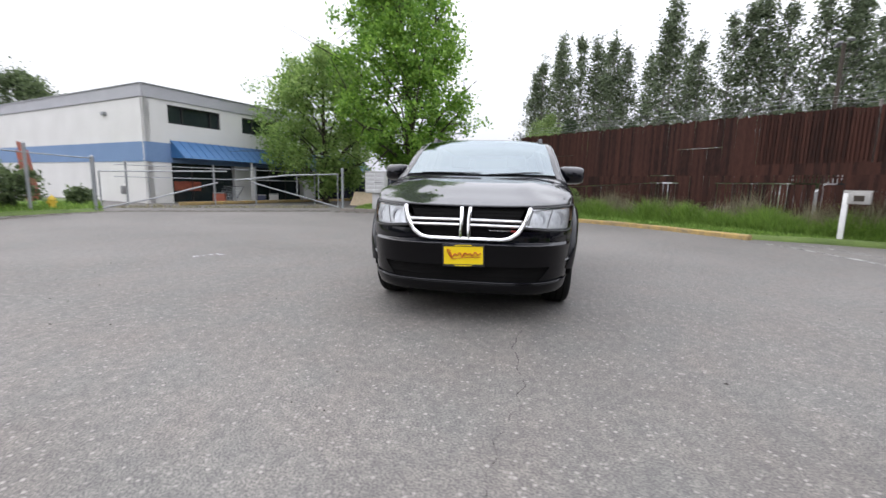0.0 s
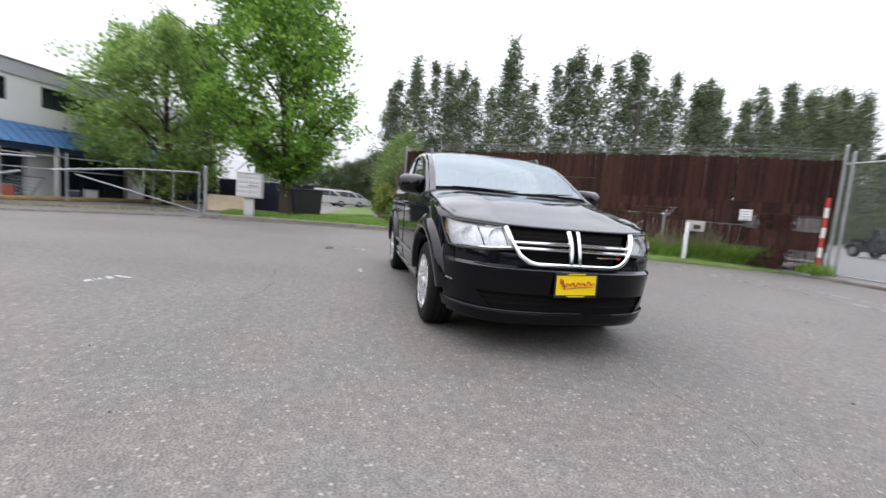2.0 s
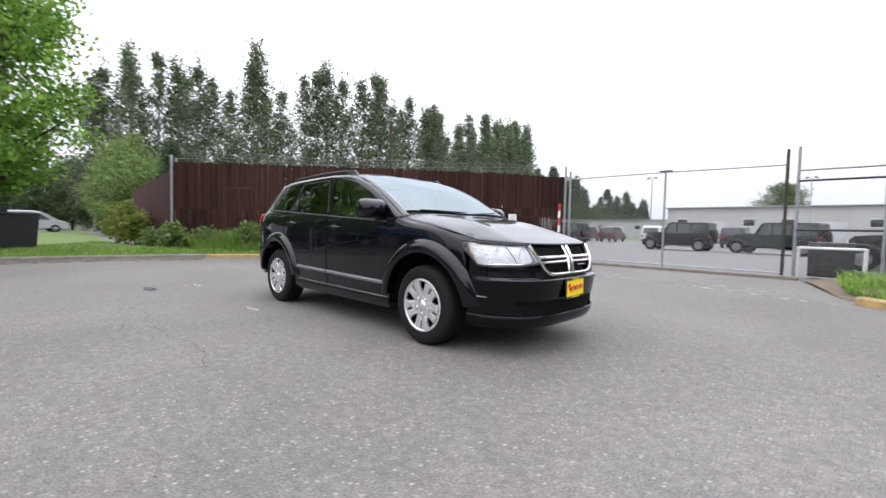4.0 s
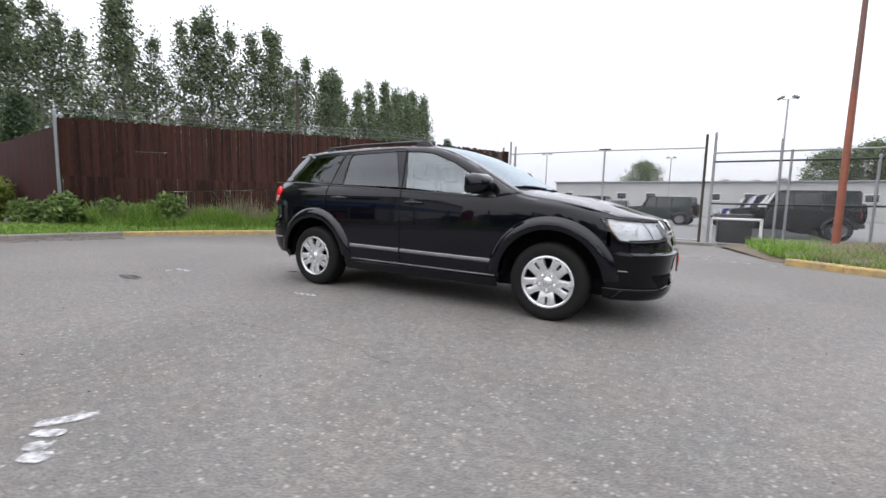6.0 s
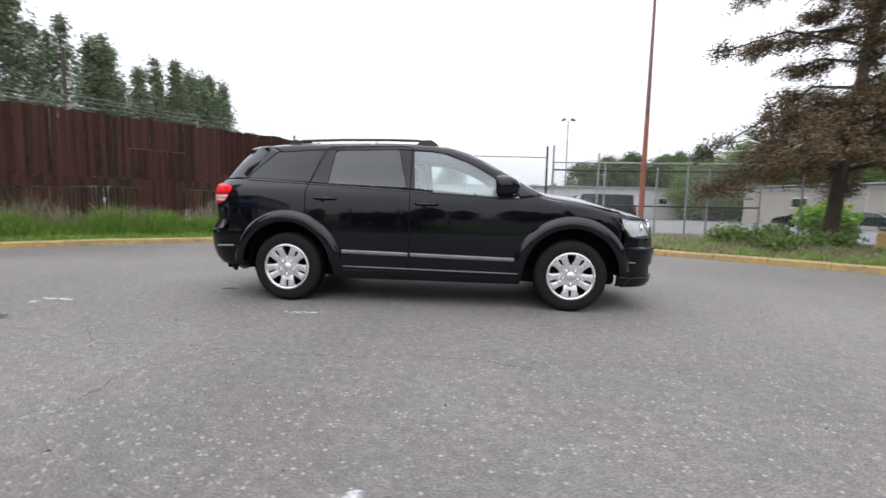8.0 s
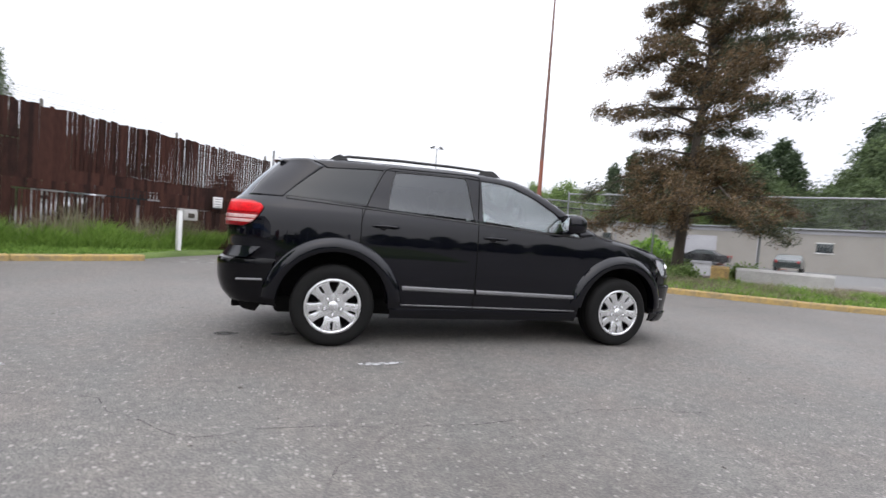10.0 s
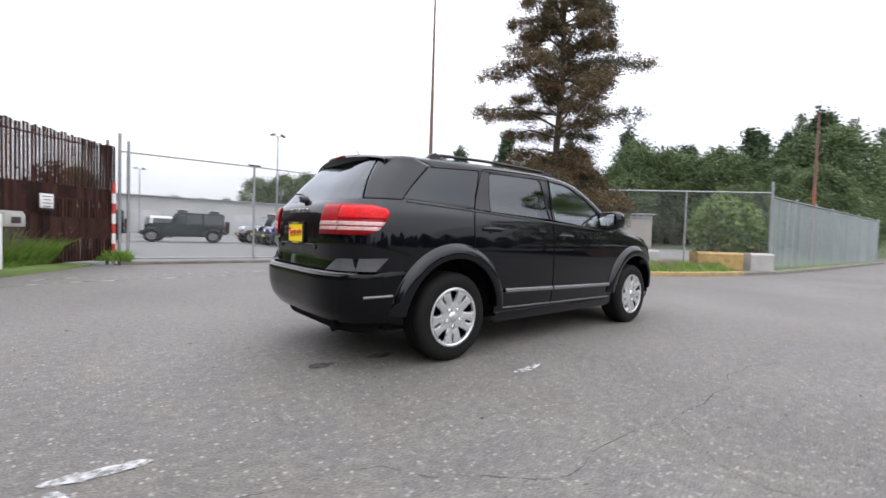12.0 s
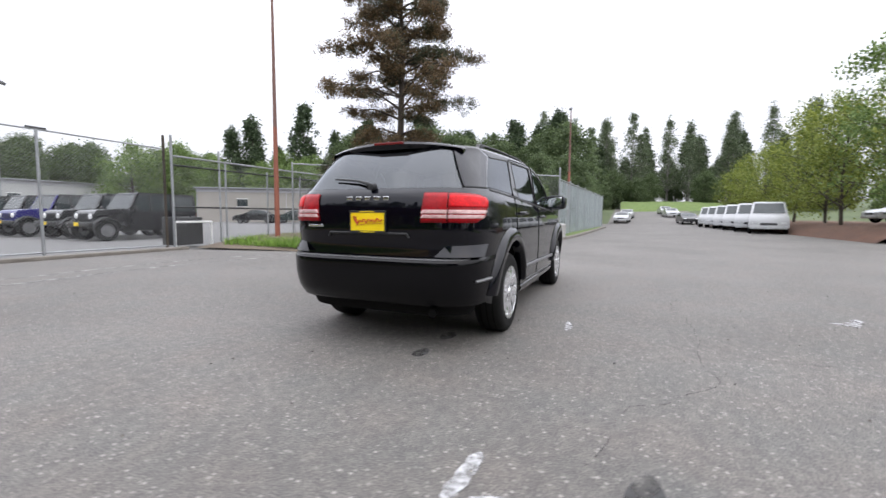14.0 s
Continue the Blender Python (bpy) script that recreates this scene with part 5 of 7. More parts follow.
        if loose:
            pieces += [(0.12, 1.33, 0.055 if u < 9.4 else 0.069), (1.365, 1.56, full if u < 9.4 else 0.055)]
        elif ajar:
            pieces += [(0.12, 1.15 + 0.05 * (u - 2.4), 0.062 if noise.noise(Vector((u * 1.5, 0, 7))) > -0.1 else full), (1.175 + 0.05 * (u - 2.4), 1.56, full)]
        elif u > 11.95:
            pieces += [(0.12, 0.65, 0.046), (0.65, 1.13, 0.079), (1.13, 1.545, 0.046), (1.53, 1.57, 0.079)]
        elif u > 10.5:
            pieces += [(0.12, 1.18, 0.079), (1.205, 1.56, 0.079), (1.175, 1.21, 0.045)]
        else:
            pieces += [(0.12, 1.56, full)]
        if picket:
            pieces += [(1.56, 1.84, 0.079), (1.84, top, 0.0535)]
            c = WALL_A + d * (u + step / 2) - nrm * 0.047    # the back row fills the gaps when seen square on
            q = [c + d * -0.0268, c + d * 0.0268, c + d * 0.0268 + nrm * 0.008, c - d * 0.0268 + nrm * 0.008]
            far.add([p + Vector((0, 0, 1.70)) for p in q] + [p + Vector((0, 0, top)) for p in q], [(0, 1, 5, 4), (1, 2, 6, 5), (2, 3, 7, 6), (3, 0, 4, 7), (4, 5, 6, 7)])
        elif hole:
            pieces += [(1.56, 2.325, full), (2.352, top, full), (2.32, 2.36, 0.034)]
        else:
            pieces += [(1.56 if noise.noise(Vector((u * 0.55, 3, 2))) < 0.2 else 1.585, top, full)]
        c = WALL_A + d * u
        for z0, z1, ww in pieces:
            dep = 0.034 if z1 < 1.55 and (u > 11.95 or loose) else 0.010
            if z1 - z0 > 0.3 and random.random() < 0.006:
                continue
            lean = random.uniform(-0.010, 0.010)
            q = [c + d * (-ww / 2) + nrm * 0.0, c + d * (ww / 2), c + d * (ww / 2) + nrm * dep, c - d * (ww / 2) + nrm * dep]
            v = [p + Vector((0, 0, z0)) for p in q] + [p + Vector((0, 0, z1)) + d * lean for p in q]
            faces = [(0, 1, 5, 4), (1, 2, 6, 5), (2, 3, 7, 6), (3, 0, 4, 7), (4, 5, 6, 7)]
            if u > length - 7.0 and made < 296 and z1 - z0 > 0.1:
                part("slat", Shape().add(v, faces), SLAT, f)
                made += 1
            else:
                far.add(v, faces)
        u += step
    tagged(part("slats", far, SLAT_J, f), kind="stuff")
    for u in np.linspace(0.05, length - 0.15, 6):
        c = WALL_A + d * float(u) - nrm * 0.05
        post(f, c.x, c.y, float(heights(u)) + 0.12, 0.032, BARK_PALE if u > 1 else STEEL)
    for z in (0.35, 1.50, 2.85):
        part("rail", Shape().tube([WALL_A + Vector((0, 0, z)) - nrm * 0.03, WALL_B + Vector((0, 0, z)) - nrm * 0.03], 0.02, 6), SLAT_J, f)
    for j, z in enumerate((0.12, 0.24, 0.36)):
        pts = [WALL_A + d * u + Vector((0, 0, float(heights(u)) + z + 0.03 * math.sin(u * 2.1 + j))) - nrm * (0.10 + 0.1 * j) for u in np.linspace(0, length, 30)]
        part("barbed_wire", Shape().tube(pts, 0.004, 4), WIRE, f)
    # the return that runs back from the corner post
    back = thing("slatted_fence", "dull red slatted fence running back from the corner", "fence")
    e = Vector((-0.998, 0.06, 0))
    s = Shape()
    for i in range(150):
        c = WALL_A + e * (0.05 + i * 0.078)
        h = 2.98 - 0.002 * i + random.uniform(-0.02, 0.02)
        q = [c - e * 0.034, c + e * 0.034, c + e * 0.034 + Vector((0.004, 0.008, 0)), c - e * 0.034 + Vector((0.004, 0.008, 0))]
        s.add([p + Vector((0, 0, 0.1)) for p in q] + [p + Vector((0, 0, h)) for p in q], [(0, 1, 5, 4), (1, 2, 6, 5), (2, 3, 7, 6), (3, 0, 4, 7), (4, 5, 6, 7)])
    tagged(part("slats", s, SLAT_RED, back), kind="stuff")
    for u in (0.06,):
        c = WALL_A + e * u
        post(back, c.x + 0.08, c.y - 0.08, 3.38, 0.045, STEEL)
    return f


brown_fence()


def entry_fence():
    """Sliding chain-link gate and fence along the car lot."""
    f = thing("chain_link_gate", "galvanised chain-link gate across the car lot entrance", "gate")
    for x, h in ((-3.2, 3.3), (-3.02, 3.12), (0.04, 2.85), (2.86, 3.2), (3.08, 3.25)):
        post(f, x, 10.17, h, 0.038 if abs(x) > 1 else 0.03, BARK if x == 2.86 else STEEL, name="gate_post")
    part("top_rail", Shape().tube([(-3.2, 10.17, 2.86), (0.04, 10.17, 2.87), (2.9, 10.17, 2.84)], 0.022, 8), STEEL, f)
    part("bottom_rail", Shape().tube([(-3.1, 10.17, 0.14), (2.9, 10.17, 0.12)], 0.02, 8), STEEL, f)
    chain_link(f, (-3.1, 10.17, 0), (0.04, 10.17, 0), 0.12, 2.86)
    chain_link(f, (0.04, 10.17, 0), (2.86, 10.17, 0), 0.12, 2.86)
    part("bracket", Shape().tube([(-0.14, 10.17, 2.90), (0.22, 10.17, 2.90)], 0.03, 6), TRIM_BLACK, f)
    thing("threshold", "low concrete threshold under the gate", "kerb", kind="structure", shape=Shape().box((0.0, 9.86, 0.03), (6.4, 0.28, 0.10), bevel=0.02), material=KERB_GREY)
    g = thing("pipe_fence", "dark pipe-rail fence with chain-link along the lot", "fence")
    for x, h in ((4.62, 3.0), (4.85, 2.7), (6.6, 2.5), (8.3, 2.5), (10.0, 2.55)):
        post(g, x, 10.15, h, 0.032)
    for z, m in ((2.42, TRIM_BLACK), (2.68, STEEL), (1.22, TRIM_BLACK)):
        part("rail", Shape().tube([(3.1, 10.15, z), (6.5, 10.15, z), (10.0, 10.15, z + 0.02)], 0.026, 8), m, g)
    for x0, x1 in ((3.1, 6.6), (6.6, 10.0)):
        chain_link(g, (x0, 10.15, 0), (x1, 10.15, 0), 0.1, 2.66)
    b = thing("utility_box", "dark green cabinet inside a white pipe guard", "cabinet", at(3.75, 10.75))
    part("box", Shape().box((0, 0, 0.5), (0.85, 0.7, 0.85), bevel=0.03), BIN_BLACK, b)
    for x in (-0.6, 0.6):
        part("guard_post", Shape().tube([(x, -0.5, 0), (x, -0.5, 0.80)], 0.04, 10), WHITE_PAINT, b)
    part("guard_rail", Shape().tube([(-0.6, -0.5, 0.78), (0.6, -0.5, 0.78)], 0.035, 10), WHITE_PAINT, b)


entry_fence()

stripe = thing("marker_pole", "red and white banded marker pole beside the gate post", "pole", at(-3.32, 10.02))
for k in range(8):
    part("band", Shape().tube([(0, 0, 0.02 + 0.25 * k), (0, 0, 0.02 + 0.25 * (k + 1))], 0.042, 14), RED_PAINT if k % 2 else WHITE_PAINT, stripe)


def diagonal_fence():
    f = thing("chain_link_fence", "galvanised chain-link fence behind the pine", "fence")
    a, b = Vector((15.7, 1.05, 0)), Vector((7.4, 9.7, 0))
    n = 4
    pts = [a + (b - a) * (i / n) for i in range(n + 1)]
    for i, p in enumerate(pts):
        post(f, p.x, p.y, 3.3 if i == 0 else 2.95, 0.042 if i == 0 else 0.032)
    part("top_rail", Shape().tube([a + Vector((0, 0, 2.92)), b + Vector((0, 0, 2.92))], 0.026, 8), STEEL, f)
    for i in range(n):
        chain_link(f, pts[i], pts[i + 1], 0.15, 2.9)
    g = thing("privacy_fence", "grey-green slatted chain-link fence along the road", "fence")
    p, q = a, Vector((36.0, 0.05, 0))
    length = (q - p).length
    d = (q - p) / length
    for i in range(8):
        c = p + d * (length * i / 7)
        if i:
            post(g, c.x, c.y, 2.85, 0.04)
    part("top_rail", Shape().tube([p + Vector((0, 0, 2.78)), q + Vector((0, 0, 2.78))], 0.025, 8), STEEL, g)
    s = Shape()
    for i in range(int(length / 0.09)):
        c = p + d * (0.05 + 0.09 * i)
        s.box((c.x, c.y, 1.42), (0.044, 0.006, 2.6), pose(0, 0, 0, 0, random.uniform(-0.4, 0.4), math.degrees(math.atan2(d.y, d.x))))
    tagged(part("slats", s, GREEN_MESH, g, "grey-green privacy slats"), kind="stuff")


diagonal_fence()


def gate_by_building():
    f = thing("bent_gate", "bent galvanised pipe gate standing across the driveway", "gate")
    L, R = Vector((-6.35, -13.15, 0)), Vector((-10.75, -6.42, 0))
    d = (R - L).normalized()
    post(f, L.x, L.y, 1.75, 0.06, name="gate_post")
    post(f, R.x, R.y, 1.65, 0.055, name="gate_post")
    P = lambda u, z: L + d * u + Vector((0, 0, z))
    leaf = part("gate_leaf", Shape().tube([P(0.15, 1.30), P(3.9, 1.42)], 0.023, 8).tube([P(0.2, 0.10), P(1.6, 0.42), P(3.6, 1.02)], 0.026, 8).tube([P(0.15, 0.15), P(0.15, 1.3)], 0.023, 8).tube([P(1.5, 0.45), P(1.5, 1.34)], 0.017, 8), STEEL, f, "leaf of bent pipes")
    part("gate_leaf", Shape().tube([P(7.85, 1.45), P(6.0, 1.35), P(4.2, 1.12)], 0.025, 8).tube([P(7.85, 0.15), P(6.2, 0.62), P(4.7, 1.05)], 0.023, 8).tube([P(7.85, 0.12), P(7.85, 1.45)], 0.023, 8).tube([P(6.3, 0.6), P(6.3, 1.37)], 0.017, 8).tube([P(7.1, 0.4), P(7.1, 1.42)], 0.017, 8), STEEL, f, "leaf of bent pipes")
    g = thing("pipe_fence", "galvanised pipe fence before the building", "fence")
    A, B = Vector((-9.0, -15.2, 0)), Vector((-16.0, -9.6, 0))
    e = (B - A).normalized()
    for u in (0.4, 3.6, 5.4, 8.4):
        c = A + e * u
        post(g, c.x, c.y, 1.75, 0.04)
    part("rail", Shape().tube([A + Vector((0, 0, 1.62)), B + Vector((0, 0, 1.62))], 0.018, 8), STEEL, g)
    part("rail", Shape().tube([A + Vector((0, 0, 1.15)), B + Vector((0, 0, 1.15))], 0.018, 8), STEEL, g)
    s = thing("pipe_fence", "leaning fence posts among shrubs beside the gate", "fence")
    for x, y, h in ((-4.6, -13.4, 2.0), (-2.6, -13.2, 2.0), (-0.6, -13.0, 2.0)):
        post(s, x, y, h, 0.045)
    part("rail", Shape().tube([(-6.3, -13.15, 1.7), (-4.6, -13.4, 1.75), (-2.6, -13.2, 1.8), (-0.6, -13.0, 1.8)], 0.018, 8), STEEL, s)


gate_by_building()


# ---- the pale building with the blue awning ----
def building():
    D = Vector((-0.948, 0.319, 0)).normalized()   # along the front
    N = Vector((D.y, -D.x, 0))
    N = N if N.x > 0 else -N                       # out of the front
    C = Vector((-11.05, -15.6, 0))
    b = thing("building", "white two-storey building with a blue band and blue metal awning", "building", Matrix(((D.x, N.x, 0, C.x), (D.y, N.y, 0, C.y), (0, 0, 1, 0), (0, 0, 0, 1))))
    # local: x along the front, y out of it, z up
    L, depth = 15.2, 24.0
    front = Shape()
    wins = [(1.02, 3.6), (4.85, 7.4), (8.9, 11.5), (12.6, 14.8)]

    def wall_piece(x0, x1, z0, z1):
        front.box(((x0 + x1) / 2, -0.12, (z0 + z1) / 2), (x1 - x0, 0.24, z1 - z0))
    # white wall round the window openings
    wall_piece(0, L, 2.72, 3.62)
    edges = [0.0] + [v for w in wins for v in w] + [L]
    for i in range(0, len(edges), 2):
        wall_piece(edges[i], edges[i + 1], 3.62, 4.44)
    wall_piece(0, L, 4.44, 4.62)
    wall_piece(0, 1.05, 0, 1.85)
    for x0, x1 in ((4.3, 5.6), (9.0, 10.0), (14.0, L)):
        wall_piece(x0, x1, 0, 1.85)
    part("front_wall", front, WALL_WHITE, b)
    part("front_band", Shape().box((L / 2, -0.11, 2.285), (L, 0.26, 0.87)), WALL_BLUE, b)
    part("parapet", Shape().box((L / 2, -0.10, 4.885), (L + 0.04, 0.30, 0.53)), WALL_GREY, b)
    part("coping", Shape().box((L / 2, -0.10, 5.17), (L + 0.1, 0.38, 0.05), bevel=0.01), STEEL, b)
    side = part("side_wall", Shape().box((0.12, -depth / 2, 2.3), (0.24, depth, 4.6)), WALL_WHITE, b)
    part("side_band", Shape().box((0.11, -depth / 2, 2.285), (0.27, depth, 0.87)), WALL_BLUE, b)
    part("parapet", Shape().box((0.10, -depth / 2, 4.885), (0.30, depth, 0.53)), WALL_GREY, b)
    part("coping", Shape().box((0.10, -depth / 2, 5.17), (0.38, depth, 0.05), bevel=0.01), STEEL, b)
    part("roof", Shape().box((L / 2, -depth / 2, 4.75), (L - 0.3, depth - 0.3, 0.1)), WALL_GREY, b)
    part("back_wall", Shape().box((L / 2, -depth, 2.5), (L, 0.2, 5.0)), WALL_WHITE, b)
    part("end_wall", Shape().box((L, -depth / 2, 2.5), (0.2, depth, 5.0)), WALL_WHITE, b)
    for x0, x1 in wins:
        w = new("window")
        w.parent = b
        part("pane", Shape().box(((x0 + x1) / 2, -0.18, 4.03), (x1 - x0, 0.02, 0.82)), DARK_GLASS, w, "dark window pane")
        fr = Shape()
        for z in (3.645, 4.415):
            fr.box(((x0 + x1) / 2, -0.10, z), (x1 - x0, 0.08, 0.05))
        for x in (x0 + 0.025, x0 + (x1 - x0) * 0.27, x1 - 0.5, x1 - 0.025):
            fr.box((x, -0.10, 4.03), (0.05, 0.08, 0.72))
        part("window_frame", fr, TRIM_BLACK, w)
    # dark glazed ground floor under the awning
    for x0, x1 in ((1.05, 4.3), (5.6, 9.0), (10.0, 14.0)):
        part("shop_glazing", Shape().box(((x0 + x1) / 2, -0.30, 0.95), (x1 - x0, 0.03, 1.8)), DARK_GLASS, b, "dark glazing under the awning")
        for x in np.linspace(x0, x1, 4):
            part("mullion", Shape().box((x, -0.26, 0.95), (0.06, 0.06, 1.8)), TRIM_BLACK, b)
    part("red_panel", Shape().box((1.9, -0.25, 0.78), (1.3, 0.04, 0.45), bevel=0.01), BRICK_RED, b, "red panel in the shop front")
    # awning
    aw = new("awning")
    aw.parent = b
    sheet = Shape()
    x0, x1 = 1.05, 14.6
    sheet.add([(x0, 0.02, 2.86), (x1, 0.02, 2.86), (x1, 1.05, 2.06), (x0, 1.05, 2.06), (x0, 0.02, 2.06), (x1, 0.02, 2.06)], [(0, 1, 2, 3), (0, 3, 4), (1, 5, 2), (3, 2, 5, 4)])
    part("awning_sheet", sheet, ROOF_BLUE, aw, "blue standing-seam metal sheet")
    for x in np.linspace(x0, x1, 36):
        part("seam", Shape().tube([(x, 0.02, 2.88), (x, 1.06, 2.075)], 0.018, 5), ROOF_BLUE, aw)
    for x in (4.6, 8.2, 11.8):
        part("awning_post", Shape().box((x, 0.95, 1.03), (0.10, 0.10, 2.06), bevel=0.01), WALL_WHITE, b)
    part("wall_lamp", Shape().box((0.0 - 0.05, -3.2, 4.05), (0.18, 0.28, 0.16), bevel=0.02), STEEL, b, "small lamp on the side wall")
    part("vent", Shape().box((-0.01, -2.1, 0.55), (0.03, 0.45, 0.38), bevel=0.01), GREY_TRIM, b, "small wall vent")
    part("downpipe", Shape().tube([(-0.02, -0.15, 4.6), (-0.02, -0.15, 0.1)], 0.03, 8), WALL_WHITE, b)
    part("paving_edge", Shape().box((8, 2.2, 0.08), (16, 0.18, 0.14), bevel=0.02), KERB_YELLOW, b, "yellow painted walk edge")
    return b


building()


# ---- small street things ----
mb = thing("cluster_mailbox", "pale grey metal cluster mailbox on a post by the kerb", "mailbox", at(-10.95, -5.06))
part("cabinet", Shape().box((0, 0, 1.16), (0.42, 0.82, 0.84), bevel=0.02), MAIL_GREY, mb)
part("roof_cap", Shape().box((0.01, 0, 1.59), (0.46, 0.86, 0.03), bevel=0.008), MAIL_GREY, mb)
for i in range(2):
    for j in range(5):
        part("mail_door", Shape().box((0.213, -0.2 + 0.4 * i, 0.83 + 0.16 * j), (0.012, 0.37, 0.145), bevel=0.004), MAIL_GREY, mb)
part("label_bar", Shape().box((0.222, 0.15, 1.16), (0.004, 0.3, 0.025)), GREY_TRIM, mb)
part("pedestal", Shape().box((0, 0, 0.42), (0.24, 0.30, 0.66), bevel=0.02), MAIL_GREY, mb)

sb = thing("post_box", "weathered beige box on a white timber post in the grass", "mailbox", at(-5.05, 7.6, 0.04, 48))
part("post", Shape().box((0, 0, 0.5), (0.10, 0.10, 1.21), bevel=0.012), WHITE_PAINT, sb)
part("box", Shape().box((0.22, 0.0, 0.99), (0.36, 0.24, 0.25), bevel=0.02), CONCRETE, sb)
part("slot_door", Shape().box((0.22, -0.123, 0.99), (0.17, 0.012, 0.12), bevel=0.003), BARK, sb, "dark rusty slot door")
part("arm", Shape().box((0.18, 0, 1.135), (0.46, 0.12, 0.05), bevel=0.01), CONCRETE, sb)

nd = WALL_B - WALL_A
sg = thing("notice_sign", "white notice board fixed to the brown fence", "sign", Matrix.Translation((-4.50, 8.88, 1.42)) @ pose(0, 0, 0, 0, 0, math.degrees(math.atan2(nd.y, nd.x))))
part("board", Shape().box((0, -0.04, 0.04), (0.27, 0.02, 0.30), bevel=0.004), WHITE_PAINT, sg)
for k in range(4):
    part("text_bar", Shape().box((0, -0.053, 0.13 - 0.07 * k), (0.19 - 0.04 * (k % 2), 0.004, 0.02)), GREY_TRIM, sg)
part("board_base", Shape().box((0, -0.04, -0.13), (0.27, 0.03, 0.04)), TRIM_BLACK, sg)

bn = thing("wheeled_bin", "large black plastic bin on the grass beside the tree", "bin", at(-14.25, -3.45, 0.10, 12) @ Matrix.Diagonal((0.92, 0.92, 1.05, 1)))
part("bin_body", Shape().add([(-0.42, -0.55, 0.06), (0.42, -0.55, 0.06), (0.42, 0.55, 0.06), (-0.42, 0.55, 0.06), (-0.5, -0.62, 1.02), (0.5, -0.62, 1.02), (0.5, 0.62, 1.02), (-0.5, 0.62, 1.02)], [(0, 3, 2, 1), (0, 1, 5, 4), (1, 2, 6, 5), (2, 3, 7, 6), (3, 0, 4, 7)]), BIN_BLACK, bn)
part("bin_lid", Shape().box((0, 0, 1.06), (1.06, 1.30, 0.07), bevel=0.025), BIN_BLACK, bn)
for s in (-1, 1):
    part("bin_wheel", Shape().lathe([(0.0, -0.03), (0.10, -0.03), (0.10, 0.03), (0.0, 0.03)], 18, Matrix.Translation((-0.36, s * 0.5, 0.10))), RUBBER, bn)

bd = thing("plywood_sheet", "weathered plywood sheet leaning on the ground", "board", Matrix.Translation((-15.6, -7.0, 0.30)) @ pose(0, 0, 0, 0, 32, 8))
part("board", Shape().box((0, 0, 0.05), (1.25, 1.7, 0.02)), TIMBER, bd)
part("board", Shape().box((0.1, 0.35, 0.02), (1.2, 1.5, 0.02), pose(0, 0, 0, 0, 0, 9)), TIMBER, bd)
lp = thing("lattice_panel", "blue-grey wire lattice panel leaning in the driveway", "panel", Matrix.Translation((-14.0, -14.2, 0.05)) @ pose(0, 0, 0, -32, 0, 66))
part("frame", Shape().tube([(-1.1, 0, 0), (1.1, 0, 0), (1.1, 0, 0.9), (-1.1, 0, 0.9), (-1.1, 0, 0)], 0.025, 6), GREY_TRIM, lp)
mesh = Shape()
for k in range(13):
    mesh.tube([(-1.1 + 2.2 * k / 12, 0, 0), (-1.1 + 2.2 * k / 12, 0, 0.9)], 0.01, 4)
for k in range(1, 6):
    mesh.tube([(-1.1, 0.004, 0.15 * k), (1.1, 0.004, 0.15 * k)], 0.01, 4)
part("lattice", mesh, STEEL, lp)
rp = thing("rusty_sheets", "rust-red metal sheets leaning behind the shrubs", "metal sheet", Matrix.Translation((-7.6, -17.2, 0.05)) @ pose(0, 0, 0, 6, 0, 40))
for k, (x, h) in enumerate(((-0.5, 2.0), (0.1, 2.25), (0.6, 1.9))):
    part("sheet", Shape().box((x, 0.03 * k, h / 2), (0.72, 0.02, h), pose(0, 0, 0, 0, 4 - 5 * k, 0), bevel=0.006), BRICK_RED, rp)
for x, y, s, m in ((-13.0, -13.6, 0.5, BRICK_RED), (-14.6, -12.4, 0.4, NAVY), (-15.4, -12.2, 0.45, CONCRETE)):
    cr = thing("crate", "small storage crate standing under the awning", "crate", at(x, y, 0.0, 30), group="crates under the awning")
    part("crate_body", Shape().box((0, 0, s / 2), (s * 1.3, s, s), bevel=0.02), m, cr)
    part("crate_rim", Shape().box((0, 0, s), (s * 1.36, s * 1.06, 0.04), bevel=0.01), GREY_TRIM, cr)
nv = thing("tarp_fence", "navy blue sheeted fence panels behind the mailbox", "fence", at(-19.5, -7.5, 0, 65))
for i in range(6):
    part("panel", Shape().box((-6 + 1.9 * i, 0, 0.75), (1.86, 0.04, 1.5), bevel=0.01), NAVY, nv)
hy = thing("fire_hydrant", "small yellow fire hydrant in the weeds", "hydrant", at(-5.2, -13.4, 0.08) @ Matrix.Diagonal((0.72, 0.72, 0.72, 1)))
part("barrel", Shape().lathe([(0.0, 0.0), (0.15, 0.0), (0.15, 0.04), (0.11, 0.06), (0.11, 0.40), (0.14, 0.42), (0.14, 0.46), (0.10, 0.54), (0.03, 0.60), (0.03, 0.64), (0.0, 0.64)], 18, pose(0, 0, 0, 90, 0, 0)), HYDRANT, hy)
part("outlet", Shape().tube([(-0.2, 0, 0.33), (0.2, 0, 0.33)], 0.05, 10).tube([(0, 0, 0.33), (0.19, 0.0, 0.33)], 0.06, 10), HYDRANT, hy)


def block(x, y, rz, length, material, z=0.1, label="", h=0.6):
    b = thing("concrete_block", label, "concrete block", at(x, y, z, rz), group="concrete blocks by the road")
